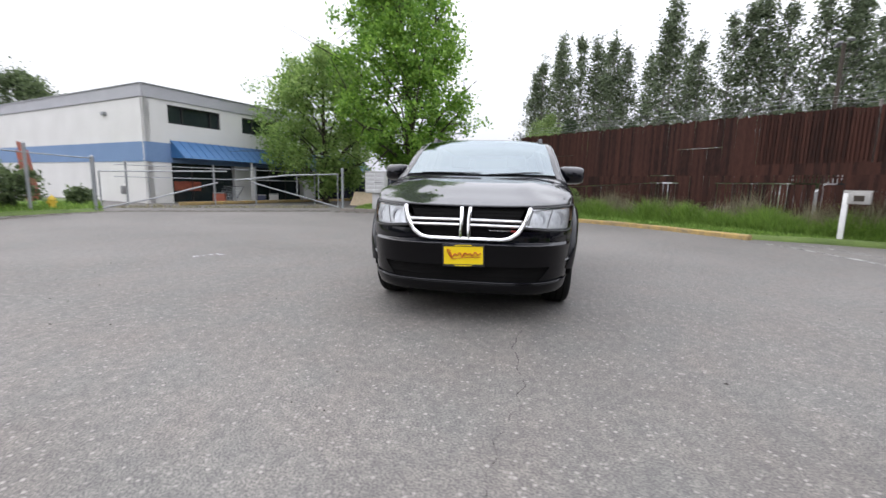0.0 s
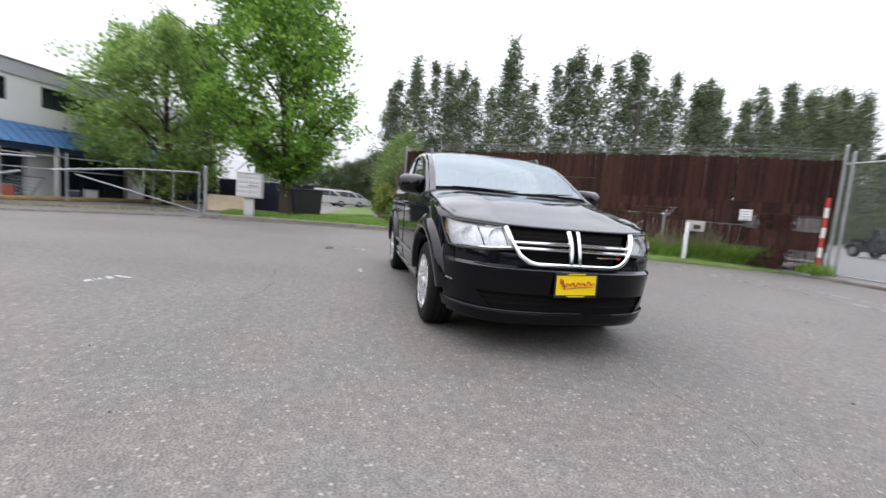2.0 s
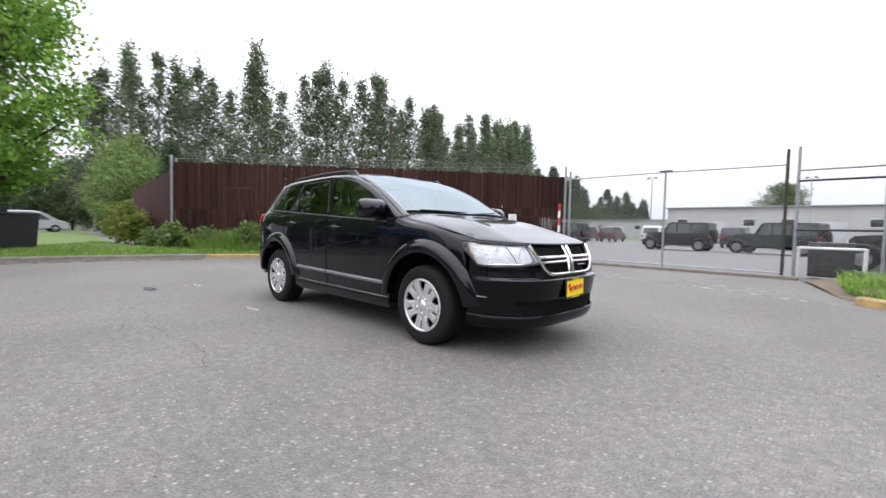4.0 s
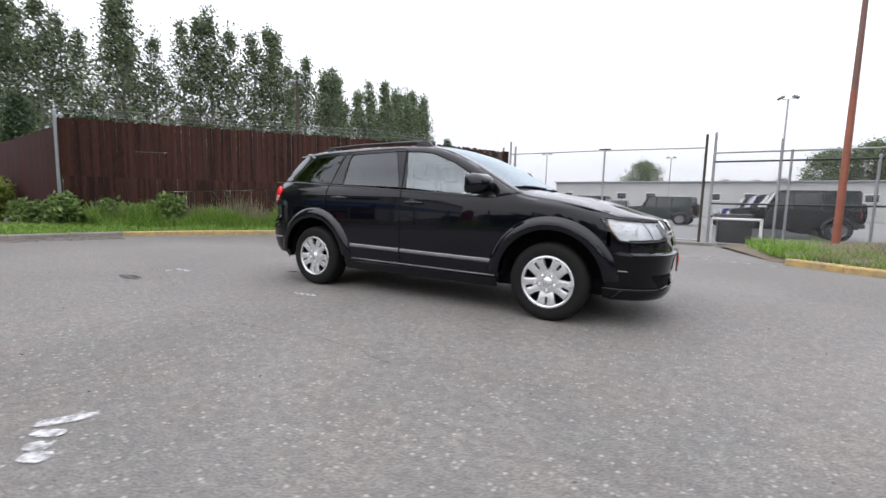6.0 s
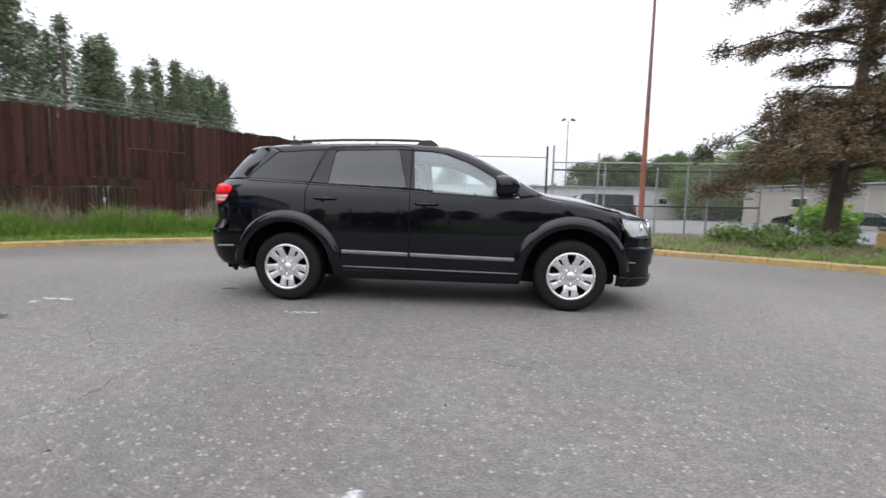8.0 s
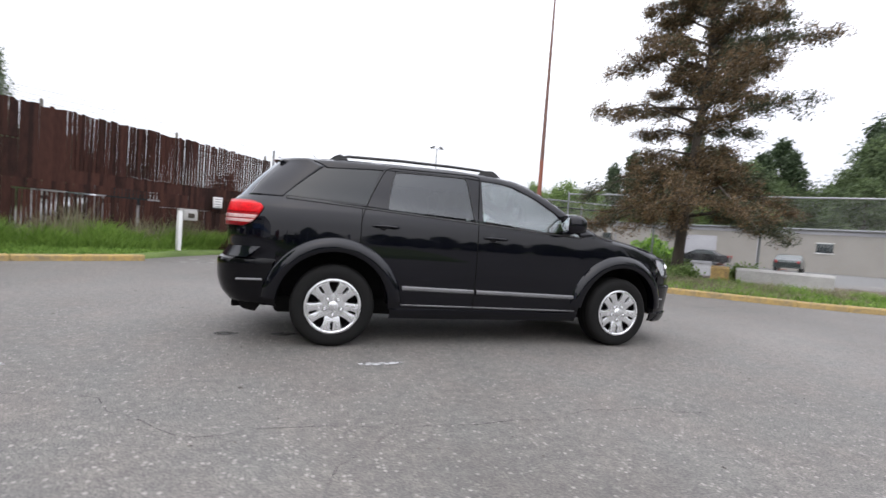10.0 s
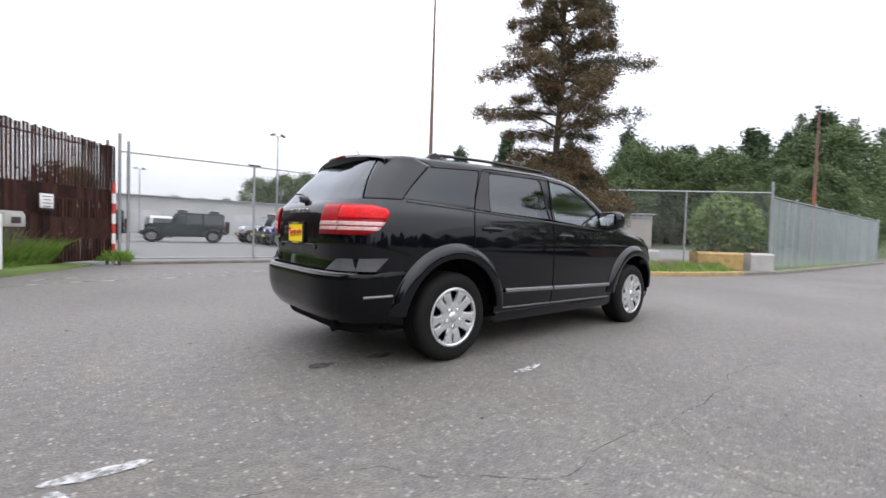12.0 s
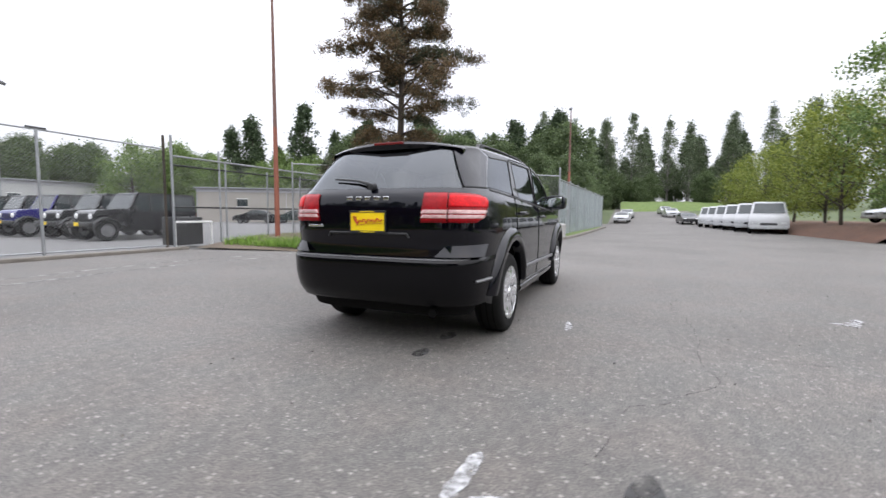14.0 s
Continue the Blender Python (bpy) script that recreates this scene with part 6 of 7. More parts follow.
    part("block", Shape().extrude([(-0.30, 0.0), (0.30, 0.0), (0.30, h - 0.06), (0.24, h), (-0.24, h), (-0.30, h - 0.06)], -length / 2, length / 2, pose(0, 0, 0, 0, 0, 90)), material, b)
    part("lifting_eye", Shape().tube([(-0.08, 0, h - 0.02), (-0.08, 0, h + 0.06), (0.08, 0, h + 0.06), (0.08, 0, h - 0.02)], 0.012, 6), RUST_POLE, b)


block(10.75, 4.05, -48, 2.1, CONCRETE, 0.15, "long grey concrete block barrier on the bank", 0.55)
block(9.75, 5.1, -48, 0.45, YELLOW_PAINT, 0.15, "yellow painted end block on the bank", 0.55)
block(12.6, 1.80, -44, 1.45, YELLOW_PAINT, 0.1, "worn yellow concrete block at the kerb")
block(13.75, 1.0, -25, 1.0, CONCRETE, 0.1, "grey concrete block at the kerb")


RUST_DARK = surf("dull_rust_steel", (0.10, 0.05, 0.04), (0.19, 0.10, 0.08), 3, 40, 0.7, bump=0.2)


def pole_lamp(name, label, x, y, h, r, base_mat, heads, z=0.0, split=None, arm=0.0, rz=0.0):
    p = thing(name, label, "street lamp", at(x, y, z, rz))
    k = split or h
    part("pole", Shape().tube([(0, 0, -0.1), (0, 0, k)], [r, r * 0.8], 12), base_mat, p)
    if split:
        part("upper_pole", Shape().tube([(0, 0, k), (0, 0, h)], [r * 0.78, r * 0.4], 12), RUST_DARK, p)
    part("cross_arm", Shape().tube([(-0.35 - arm, 0, h), (0.35, 0, h)], 0.025, 8), STEEL, p)
    for sx in heads:
        part("lamp_head", Shape().box((0, 0, 0), (0.42, 0.26, 0.16), bevel=0.03).moved(Matrix.Translation((sx, 0, h + 0.10)) @ pose(0, 0, 0, 0, 25 if sx > 0 else -25, 0)), GREY_TRIM, p)
    return p


pole_lamp("street_lamp", "tall rust-red pole with a floodlight on top", 5.62, 8.75, 9.35, 0.085, RUST_POLE, (0.08,), 0.25, 3.6)
pole_lamp("street_lamp", "tall grey twin floodlight pole in the lot", 7.9, 32.5, 8.6, 0.07, STEEL, (-0.4, 0.4), 0)
pole_lamp("street_lamp", "grey twin floodlight pole in the lot", -13.4, 49.5, 7.5, 0.07, STEEL, (-0.4, 0.4), 0)
pole_lamp("street_lamp", "grey twin floodlight pole near the warehouse", 0.3, 58.0, 7.5, 0.07, STEEL, (-0.4, 0.4), 0)
pole_lamp("street_lamp", "street lamp behind the privacy fence", 29.8, 2.3, 9.2, 0.11, RUST_POLE, (-0.2,), 0, 4.5)
pole_lamp("street_lamp", "timber lamp pole behind the brown fence", -25.0, 19.7, 10.2, 0.14, BARK, (-0.5, 0.5), 0)


# ---- far buildings ----
def shed(name, label, x0, x1, y, h, depth, bays, SHED=SHED, rz=0.0):
    s = thing(name, label, "warehouse", at(x0, y, 0.0, rz))
    L = x1 - x0
    part("front_wall", Shape().box((L / 2, 0.1, h / 2), (L, 0.2, h)), SHED, s)
    part("side_wall", Shape().box((0.1, depth / 2 + 0.2, h / 2), (0.2, depth, h)), SHED, s)
    part("side_wall", Shape().box((L - 0.1, depth / 2 + 0.2, h / 2), (0.2, depth, h)), SHED, s)
    part("roof", Shape().box((L / 2, depth / 2, h + 0.06), (L + 0.6, depth + 0.8, 0.14), bevel=0.02), STEEL, s)
    part("fascia", Shape().box((L / 2, -0.02, h - 0.25), (L, 0.08, 0.3)), WALL_GREY, s)
    for i in range(bays):
        x = L * (i + 0.5) / bays
        if i % 3 == 1:
            part("roller_door", Shape().box((x, -0.02, 1.5), (3.0, 0.06, 3.0), bevel=0.01), WALL_GREY, s)
        else:
            w = part("window", Shape().box((x, -0.02, h * 0.58), (1.2, 0.06, 0.9), bevel=0.01), DARK_GLASS, s)
            part("window_sill", Shape().box((x, -0.06, h * 0.58 - 0.48), (1.35, 0.08, 0.07)), WHITE_PAINT, w)
            part("window_head", Shape().box((x, -0.06, h * 0.58 + 0.48), (1.35, 0.08, 0.07)), WHITE_PAINT, w)
        part("wall_seam", Shape().box((L * i / bays, -0.01, h / 2), (0.08, 0.06, h)), WALL_GREY, s)
    return s


shed("warehouse", "long pale grey metal warehouse across the lot", -16.4, 40, 66, 4.9, 18, 14)
shed("warehouse", "low white sheds far across the lot", -62, -24, 108, 4.5, 10, 8)
shed("warehouse", "low beige building beyond the diagonal fence", 30.0, 60.4, 45.0, 4.0, 11, 3, BEIGE, -57.1)


# ---- trees, bushes and grass ----
def leaves_mesh(name, centres, size, rng, material, per=1, spread=0.0, long=1.6, tilt=1.0):
    """Loose leaves round the given points: bent diamonds of two faces."""
    c = np.repeat(np.asarray(centres, float), per, axis=0)
    c = c + rng.normal(0, 1, c.shape) * spread
    n = len(c)
    d = rng.normal(0, 1, (n, 3))
    d[:, 2] *= tilt
    d /= np.linalg.norm(d, axis=1)[:, None]
    o = rng.normal(0, 1, (n, 3))
    s = np.cross(d, o)
    s /= np.linalg.norm(s, axis=1)[:, None]
    k = size * rng.uniform(0.65, 1.3, n)[:, None]
    up = np.cross(d, s) * k * 0.18
    v = np.stack([c - d * k * long * 0.5, c + s * k * 0.5 + up, c + d * k * long * 0.5, c - s * k * 0.5 + up], axis=1).reshape(-1, 3)
    i = np.arange(n)[:, None] * 4
    f = np.concatenate([i + [0, 1, 2], i + [0, 2, 3]], axis=1).reshape(-1, 3)
    me = bpy.data.meshes.new(name)
    me.vertices.add(len(v))
    me.vertices.foreach_set("co", v.astype(np.float32).ravel())
    me.loops.add(f.size)
    me.loops.foreach_set("vertex_index", f.astype(np.int32).ravel())
    me.polygons.add(len(f))
    me.polygons.foreach_set("loop_start", np.arange(0, f.size, 3, dtype=np.int32))
    me.update(calc_edges=True)
    me.materials.append(material)
    me.validate()
    return me


def tree(name, label, x, y, z, H, bole, radius, profile, leaf, size, clumps, per, spread, seed, gap=-0.22, bark=BARK, trunk_r=0.16, limbs=26, rise=0.5, lean=(0, 0), category="tree", m=None, group=""):
    """Tapered trunk, limbs that rise into the crown, and clumps of leaves on and between their ends."""
    rng = np.random.default_rng(seed)
    t = thing(name, label, category, m if m is not None else at(x, y, z), group=group)
    wood = Shape()
    axis = lambda h: np.array([lean[0] * (max(h, 0) / H) ** 1.3 + 0.06 * math.sin(h * 0.9 + seed), lean[1] * (max(h, 0) / H) ** 1.3 + 0.06 * math.cos(h * 0.7 + seed), h])
    hs = np.linspace(0, H * 0.95, 12)
    wood.tube([axis(h) - (0.0, 0.0, 0.1 if h == 0 else 0.0) for h in hs], [trunk_r * (1.25 if h == 0 else 1) * (1 - 0.93 * (h / H)) + 0.012 for h in hs], 9)
    tips = []
    for k in range(limbs):
        u = (k + rng.uniform(0, 0.8)) / limbs
        a = k * 2.4 + rng.uniform(-0.4, 0.4)
        R = radius * profile(u) * rng.uniform(0.72, 1.05)
        h1 = bole + (H - bole) * u
        h0 = max(bole * 0.85, h1 - R * rise)
        p0 = axis(h0)
        p2 = axis(h1) + np.array([math.cos(a) * R, math.sin(a) * R, 0])
        p1 = (p0 + p2) / 2 + np.array([0, 0, 0.12 * R])
        r0 = trunk_r * (0.5 - 0.35 * u)
        wood.tube([p0, p1, p2], [r0, r0 * 0.6, 0.012], 6)
        tips += [p2, p1 * 0.3 + p2 * 0.7]
        for j in range(3):
            q = p2 * rng.uniform(0.45, 0.9) + p1 * 0.0
            base = p1 + (p2 - p1) * rng.uniform(0.1, 0.8)
            tip = base + rng.normal(0, 0.28 * R + 0.1, 3) + np.array([0, 0, 0.1 * R])
            wood.tube([base, tip], [r0 * 0.35, 0.008], 4)
            tips.append(tip)
    part("trunk", wood, bark, t, fix=False)
    pts = []
    tips = np.array(tips)
    while len(pts) < clumps:
        if rng.uniform() < 0.55:
            p = tips[rng.integers(len(tips))] + rng.normal(0, 0.10 * radius, 3)
        else:
            u = rng.uniform() ** 0.9
            a, R = rng.uniform(0, 2 * math.pi), radius * profile(u) * math.sqrt(rng.uniform(0.2, 1.0)) * (0.86 + 0.26 * noise.noise(Vector((math.cos(rng.uniform(0, 6.3)) * 2, u * 6, seed))))
            p = axis(bole + (H - bole) * u) + np.array([math.cos(a) * R, math.sin(a) * R, 0])
        g = noise.noise(Vector((p[0] * 0.8 + seed, p[1] * 0.8, p[2] * 0.8)))
        c = axis(p[2])
        far = math.hypot(p[0] - c[0], p[1] - c[1])
        u = (p[2] - bole) / (H - bole)
        if g > gap and -0.05 < u < 1.02 and far < radius * profile(min(max(u, 0.0), 1.0)) * 1.12 + 0.15:
            pts.append(p)
    crown_ob = new("crown", leaves_mesh("crown", pts, size, rng, leaf, per, spread))
    crown_ob.parent = t
    return t


egg = lambda u: max(0.04, (min(u / 0.22, 1.0) ** 0.6) * (1 - max(0, (u - 0.22) / 0.78) ** 1.5))
cone = lambda u: max(0.05, min(1.0, 0.55 + u * 2.2) * (1 - u) ** 0.8 + 0.05)
ball = lambda u: max(0.05, math.sqrt(max(0.0, 1 - (2 * u - 0.95) ** 2)))
column = lambda u: max(0.04, min(1, 0.45 + u / 0.3) * (1 - max(0, (u - 0.2) / 0.8) ** 1.15))

tree("maple_tree", "tall bright green maple with a pointed crown beside the kerb", -13.75, -4.2, 0.1, 13.5, 1.6, 3.5, egg, LEAF_MAPLE, 0.105, 1050, 44, 0.20, 3, -0.08, trunk_r=0.22, limbs=56, rise=1.1, lean=(0, -1.3))
tree("street_tree", "broad light green tree before the building", -16.7, -9.9, 0.0, 8.0, 1.0, 3.4, ball, LEAF_LIGHT, 0.105, 720, 44, 0.22, 5, -0.08, trunk_r=0.16, limbs=34, rise=0.7)


def pine():
    """The ragged pine: a drooping skirt of limbs, a gap, then uneven tiers of brown and green needles."""
    rng = np.random.default_rng(11)
    t = thing("pine_tree", "tall ragged pine with browning needles on a bare trunk", "tree", at(9.2, 6.15, 0.25))
    H = 14.0
    axis = lambda h: np.array([0.95 * (h / 7.0) ** 1.1 if h < 7 else 0.95 + 0.03 * (h - 7), 0.35 * (min(h, 9) / 7.0), h])
    wood = Shape()
    hs = np.linspace(0, H, 18)
    wood.tube([axis(h) for h in hs], [0.15 * (1.2 if h == 0 else 1) * (1 - 0.9 * h / H) + 0.015 for h in hs], 10)
    brown, green = [], []
    skirt = [(1.9, 3.5, 5), (2.3, 3.6, 6), (2.7, 3.2, 5), (3.1, 2.9, 5), (3.5, 2.4, 5), (3.9, 1.7, 4)]
    tiers = [(4.5, 2.1, 3), (4.9, 3.1, 4), (5.4, 3.0, 4), (5.9, 2.2, 4), (6.3, 2.8, 4), (6.7, 2.5, 4), (7.1, 2.0, 4), (7.5, 2.5, 4), (8.0, 2.2, 4), (8.5, 1.8, 4), (8.9, 2.2, 5), (9.4, 1.7, 4), (9.9, 1.8, 5), (10.5, 1.4, 4), (11.1, 1.4, 5), (11.8, 1.0, 4), (12.5, 0.8, 4), (13.3, 0.5, 4)]
    for i, (h, R, n) in enumerate(skirt + tiers):
        low = h < 4.2
        for k in range(n):
            a = i * 2.1 + k * 2 * math.pi / n + rng.uniform(-0.6, 0.6)
            r = R * rng.uniform(0.6, 1.1)
            lift = 0.0 if low else rng.uniform(0.0, 0.22)
            p0 = axis(h)
            out, side = np.array([math.cos(a), math.sin(a), 0]), np.array([-math.sin(a), math.cos(a), 0])
            drop = (0.30 if low else rng.uniform(-0.04, 0.10)) * r
            pts = [p0, p0 + out * r * 0.5 + (0, 0, (0.10 + lift) * r), p0 + out * r + (0, 0, (0.06 + lift) * r - drop)]
            wood.tube(pts, [0.05, 0.030, 0.01], 5)
            dry = rng.uniform() < (0.92 if out[0] < -0.2 else 0.5)
            for j in range(16):
                u = rng.uniform(0.12, 1.0) ** 0.7
                q = pts[0] * (1 - u) ** 2 + pts[1] * 2 * u * (1 - u) + pts[2] * u * u
                reach = (0.30 + 0.26 * r * (1.15 - u)) * rng.uniform(0.5, 1.15)
                way = out * rng.uniform(0.3, 0.9) + side * rng.choice((-1, 1)) * rng.uniform(0.3, 1.0) + (0, 0, rng.uniform(-0.30, 0.12))
                way /= np.linalg.norm(way)
                tip = q + way * reach
                wood.tube([q, tip], [0.013, 0.005], 4)
                for v in np.linspace(0.25, 1.05, 6):
                    (brown if dry == (rng.uniform() < 0.86) else green).append(q + (tip - q) * v + rng.normal(0, 1, 3) * (0.09, 0.09, 0.08))
    part("trunk", wood, BARK, t, fix=False)
    for pads, leaf in ((brown, NEEDLE), (green, NEEDLE_GREEN)):
        ob = new("needles", leaves_mesh("needles", pads, 0.028, rng, leaf, 24, 0.085, 3.2, 0.8))
        ob.parent = t
    return t


pine()

spire = lambda u: max(0.09, min(1, 0.55 + u / 0.5) * (1 - max(0.0, (u - 0.15) / 0.85) ** 1.05))
# the row of tall poplars behind the brown fence
rng = np.random.default_rng(21)
kinds = []
for s in range(4):
    kinds.append(tree("poplar_tree", "tall narrow poplar behind the brown fence", 0, 0, 0, 20.0, 3.6, 3.5, spire, LEAF_POPLAR, 0.20, 330, 12, 0.36, 40 + s, -0.02, bark=BARK_PALE, trunk_r=0.2, limbs=40, rise=0.9, m=at(-53 - 2.5 * s, 6.0 + 6 * s, -0.03), group="poplars behind the fence"))
line = polyline([(-52.5, 2.5), (-46.5, 12), (-44, 20), (-44.5, 34), (-48, 52), (-54, 72), (-61, 90), (-65, 99)], 50)
hs = soft_curve([0, 0.2, 0.5, 0.8, 1.0], [0.86, 1.0, 1.05, 1.32, 1.46])
for i, (x, y) in enumerate(line):
    k = kinds[i % 4]
    ob = copy_thing(k, at(x + rng.uniform(-1.6, 1.6), y + rng.uniform(-1, 1), -0.03, rng.uniform(0, 360)))
    sc = float(hs(i / 49)) * rng.uniform(0.87, 1.07)
    ob.scale = (sc * rng.uniform(0.85, 1.15), sc * rng.uniform(0.85, 1.15), sc)

# woods round the horizon
woods = []
for s in range(3):
    woods.append(tree("woodland_tree", "broad leafy tree in the far woods", 0, 0, 0, 11.0, 0.7, 4.0, ball, LEAF_MIX, 0.19, 460, 30, 0.46, 60 + s, -0.05, trunk_r=0.2, limbs=20, m=at(70 + 9 * s, 40, hill(70 + 9 * s) - 0.03), group="woods"))
firs = []
for s in range(2):
    firs.append(tree("fir_tree", "dark pointed conifer in the far woods", 0, 0, 0, 16.0, 1.6, 3.4, cone, LEAF_DARK, 0.26, 420, 16, 0.36, 70 + s, 0.02, trunk_r=0.2, limbs=40, rise=-0.15, m=at(88 + 7 * s, 48, hill(90) - 0.03), group="woods"))


def scatter(kind_list, pts, scales, group_rng):
    for (x, y), sc in zip(pts, scales):
        k = kind_list[int(group_rng.integers(len(kind_list)))]
        ob = copy_thing(k, at(x, y, hill(x) - 0.03, group_rng.uniform(0, 360)))
        ob.scale = (sc * group_rng.uniform(0.9, 1.2),) * 2 + (sc,)


def along(pts, n, wobble):
    return [(x + rng.uniform(-wobble, wobble), y + rng.uniform(-wobble, wobble)) for x, y in polyline(pts, n)]


lights = [tree("woodland_tree", "bright green leafy tree before the far woods", 0, 0, 0, 9.0, 0.6, 3.3, ball, LEAF_BUSH, 0.17, 380, 28, 0.42, 66, -0.05, trunk_r=0.16, limbs=18, m=at(47, 43.5, -0.03), group="woods")]
scatter(lights, [(43, 48), (50, 41), (53.5, 37), (39, 53)], [0.9, 0.95, 0.8, 0.95], rng)
scatter(woods, along([(54, 46), (62, 33), (68, 22), (74, 10)], 15, 2.0), rng.uniform(0.8, 1.5, 15), rng)
scatter(firs, along([(52, 50), (64, 36), (71, 22), (78, 8)], 18, 3.0), rng.uniform(0.7, 1.25, 18), rng)
scatter(firs, [(46, 53), (43.6, 54.6), (55.5, 45)], [1.02, 0.9, 0.75], rng)
scatter(lights, [(33, 62), (38, 59.5), (42, 57), (48.5, 49), (51.5, 45)], [1.15, 1.2, 1.05, 1.15, 1.1], rng)
scatter(woods, along([(58, 14), (66, 11), (80, 8)], 9, 2.0), rng.uniform(0.6, 0.9, 9), rng)
scatter(woods, along([(60, 30), (75, 24), (90, 18), (110, 12)], 10, 3.0), rng.uniform(0.9, 1.3, 10), rng)
scatter(firs, along([(75, 34), (95, 22), (120, 6), (140, -8), (145, -25), (120, -40)], 24, 5.0), rng.uniform(0.7, 1.35, 24), rng)
scatter(woods, along([(100, 26), (118, 14), (132, 2), (140, -14), (125, -34), (100, -40)], 20, 4.0), rng.uniform(0.8, 1.15, 20), rng)
scatter(woods, along([(38, 3.2), (46, 3.6), (56, 4.2), (68, 4.6), (84, 4.8)], 16, 0.7), rng.uniform(0.34, 0.62, 16), rng)
scatter(woods, along([(98, 6), (108, 0), (110, -24), (92, -36)], 9, 3.0), rng.uniform(0.5, 0.8, 9), rng)
scatter(kinds, along([(96, 12), (116, 4), (128, -8), (130, -22), (112, -38)], 22, 5.0), rng.uniform(0.85, 1.25, 22), rng)
scatter(firs, along([(44, 8.0), (52, 5.5), (60, 4.0)], 4, 0.8), rng.uniform(0.35, 0.55, 4), rng)
scatter(woods, along([(66, 74), (52, 82), (38, 88), (26, 92)], 15, 3.0), rng.uniform(0.95, 1.2, 15), rng)
scatter(woods, along([(22, 94), (10, 98), (-12, 105)], 14, 3.0), rng.uniform(0.46, 0.62, 14), rng)
scatter(woods, [(-6.5, 101)], [1.0], rng)
scatter(woods, along([(36, 68), (46, 60), (54, 52)], 8, 2.5), rng.uniform(0.6, 0.72, 8), rng)
scatter(woods, along([(-56, 146), (-76, 147), (-98, 146)], 18, 3.0), np.linspace(0.7, 1.5, 18) * rng.uniform(0.85, 1.1, 18), rng)
scatter(firs, along([(-50, 152), (-64, 150), (-80, 150), (-95, 150)], 20, 5.0), np.linspace(0.75, 1.75, 20) * rng.uniform(0.85, 1.1, 20), rng)
scatter(woods, along([(-60, 150), (-10, 150), (40, 130), (80, 100), (90, 70)], 26, 6.0), np.linspace(0.35, 1.1, 26) * rng.uniform(0.8, 1.2, 26), rng)
scatter(lights, along([(-33, 2.6), (-38, 4.5), (-42, 8)], 5, 1.0), rng.uniform(0.6, 0.85, 5), rng)
scatter(firs, [(-30.5, 4.6), (-29, 7.5)], [0.42, 0.36], rng)
# unseen row, added for reflections; kept low so the car's side mirrors sky
scatter(woods, along([(-6, -40), (40, -44), (75, -36)], 28, 2.0), rng.uniform(0.4, 0.55, 28), rng)
scatter(woods, [(-29, -46)], [0.95], rng)
scatter(woods, along([(-46, 9), (-40, 19), (-40, 34), (-44, 52), (-50, 72), (-57, 90)], 26, 1.5), rng.uniform(0.34, 0.5, 26), rng)
scatter(firs, [(-41, 12), (-39.5, 27), (-47, 60)], [0.5, 0.42, 0.5], rng)
scatter(woods, [(-61, -12.5), (-62, -9.6), (-60, -7.2), (-62, -4.8), (-61, -2.6), (-62.5, -0.4), (-60, 1.6), (-58, 3.6)], [0.62, 0.55, 0.5, 0.48, 0.56, 0.62, 0.7, 0.75], np.random.default_rng(77))
for s, (x, y, H) in enumerate(((26.0, -13.2, 8.0), (30, -13.9, 8.4), (20.5, -13.4, 9.0), (36, -14.0, 7.6), (44, -14.0, 7.0), (24.0, -16.5, 9.6), (52, -14, 6.4), (17.6, -14.6, 9.4))):
    tree("roadside_tree", "yellow-green roadside tree on the mulch bank", x, y, 0.2, H, 1.5, 2.9, ball, LEAF_YELLOW if s not in (2, 5) else LEAF_BUSH, 0.105, 190, 34, 0.26, 80 + s, 0.02, trunk_r=0.09, limbs=22)
thing("grass_bank", "green grass bank rising at the end of the road", "bank", kind="structure", shape=Shape().grid([[(90 + d + 0.02 * y * y, y, hill(90 + d) + z + (0.15 * noise.noise(Vector((d, y * 0.4, 0))) if z else -0.05)) for y in np.linspace(-22, -1, 24)] for d, z in ((0, 0), (2, 0.5), (5, 1.2), (9, 1.7), (14, 1.7), (26, 1.5))]), material=TURF, sharp=180)
thing("mulch_bank", "red-brown mulch bank beside the road", "bank", kind="structure", shape=Shape().grid([[(x, y + 0.02 * (x - 18), z + 0.05 * noise.noise(Vector((x, y, 0)))) for x in np.linspace(17.5, 50, 30)] for y, z in ((-11.2, -0.02), (-11.6, 0.25), (-12.4, 0.55), (-14.5, 0.7), (-22, 0.7))]), material=MULCH, sharp=180)


def bush(name, label, x, y, z, r, h, leaf, n, seed, size=0.07):
    g = np.random.default_rng(seed)
    p = g.normal(0, 1, (n, 3))
    p /= np.linalg.norm(p, axis=1)[:, None]
    p *= (g.uniform(0.35, 1.0, n) ** 0.5)[:, None] * (0.8 + 0.3 * np.sin(p[:, :1] * 5 + seed) * np.cos(p[:, 1:2] * 4))
    p *= (r, r, h / 2)
    p[:, 2] += h / 2
    b = thing(name, label, "bush", at(x, y, z))
    stems = Shape()
    for k in range(7):
        a = k * 0.9
        stems.tube([(0.1 * math.cos(a), 0.1 * math.sin(a), -0.05), (0.6 * r * math.cos(a), 0.6 * r * math.sin(a), h * 0.7)], [0.015, 0.005], 5)
    part("stems", stems, BARK, b, fix=False)
    ob = new("leaves", leaves_mesh("leaves", p, size, g, leaf, 9, 0.09))
    ob.parent = b


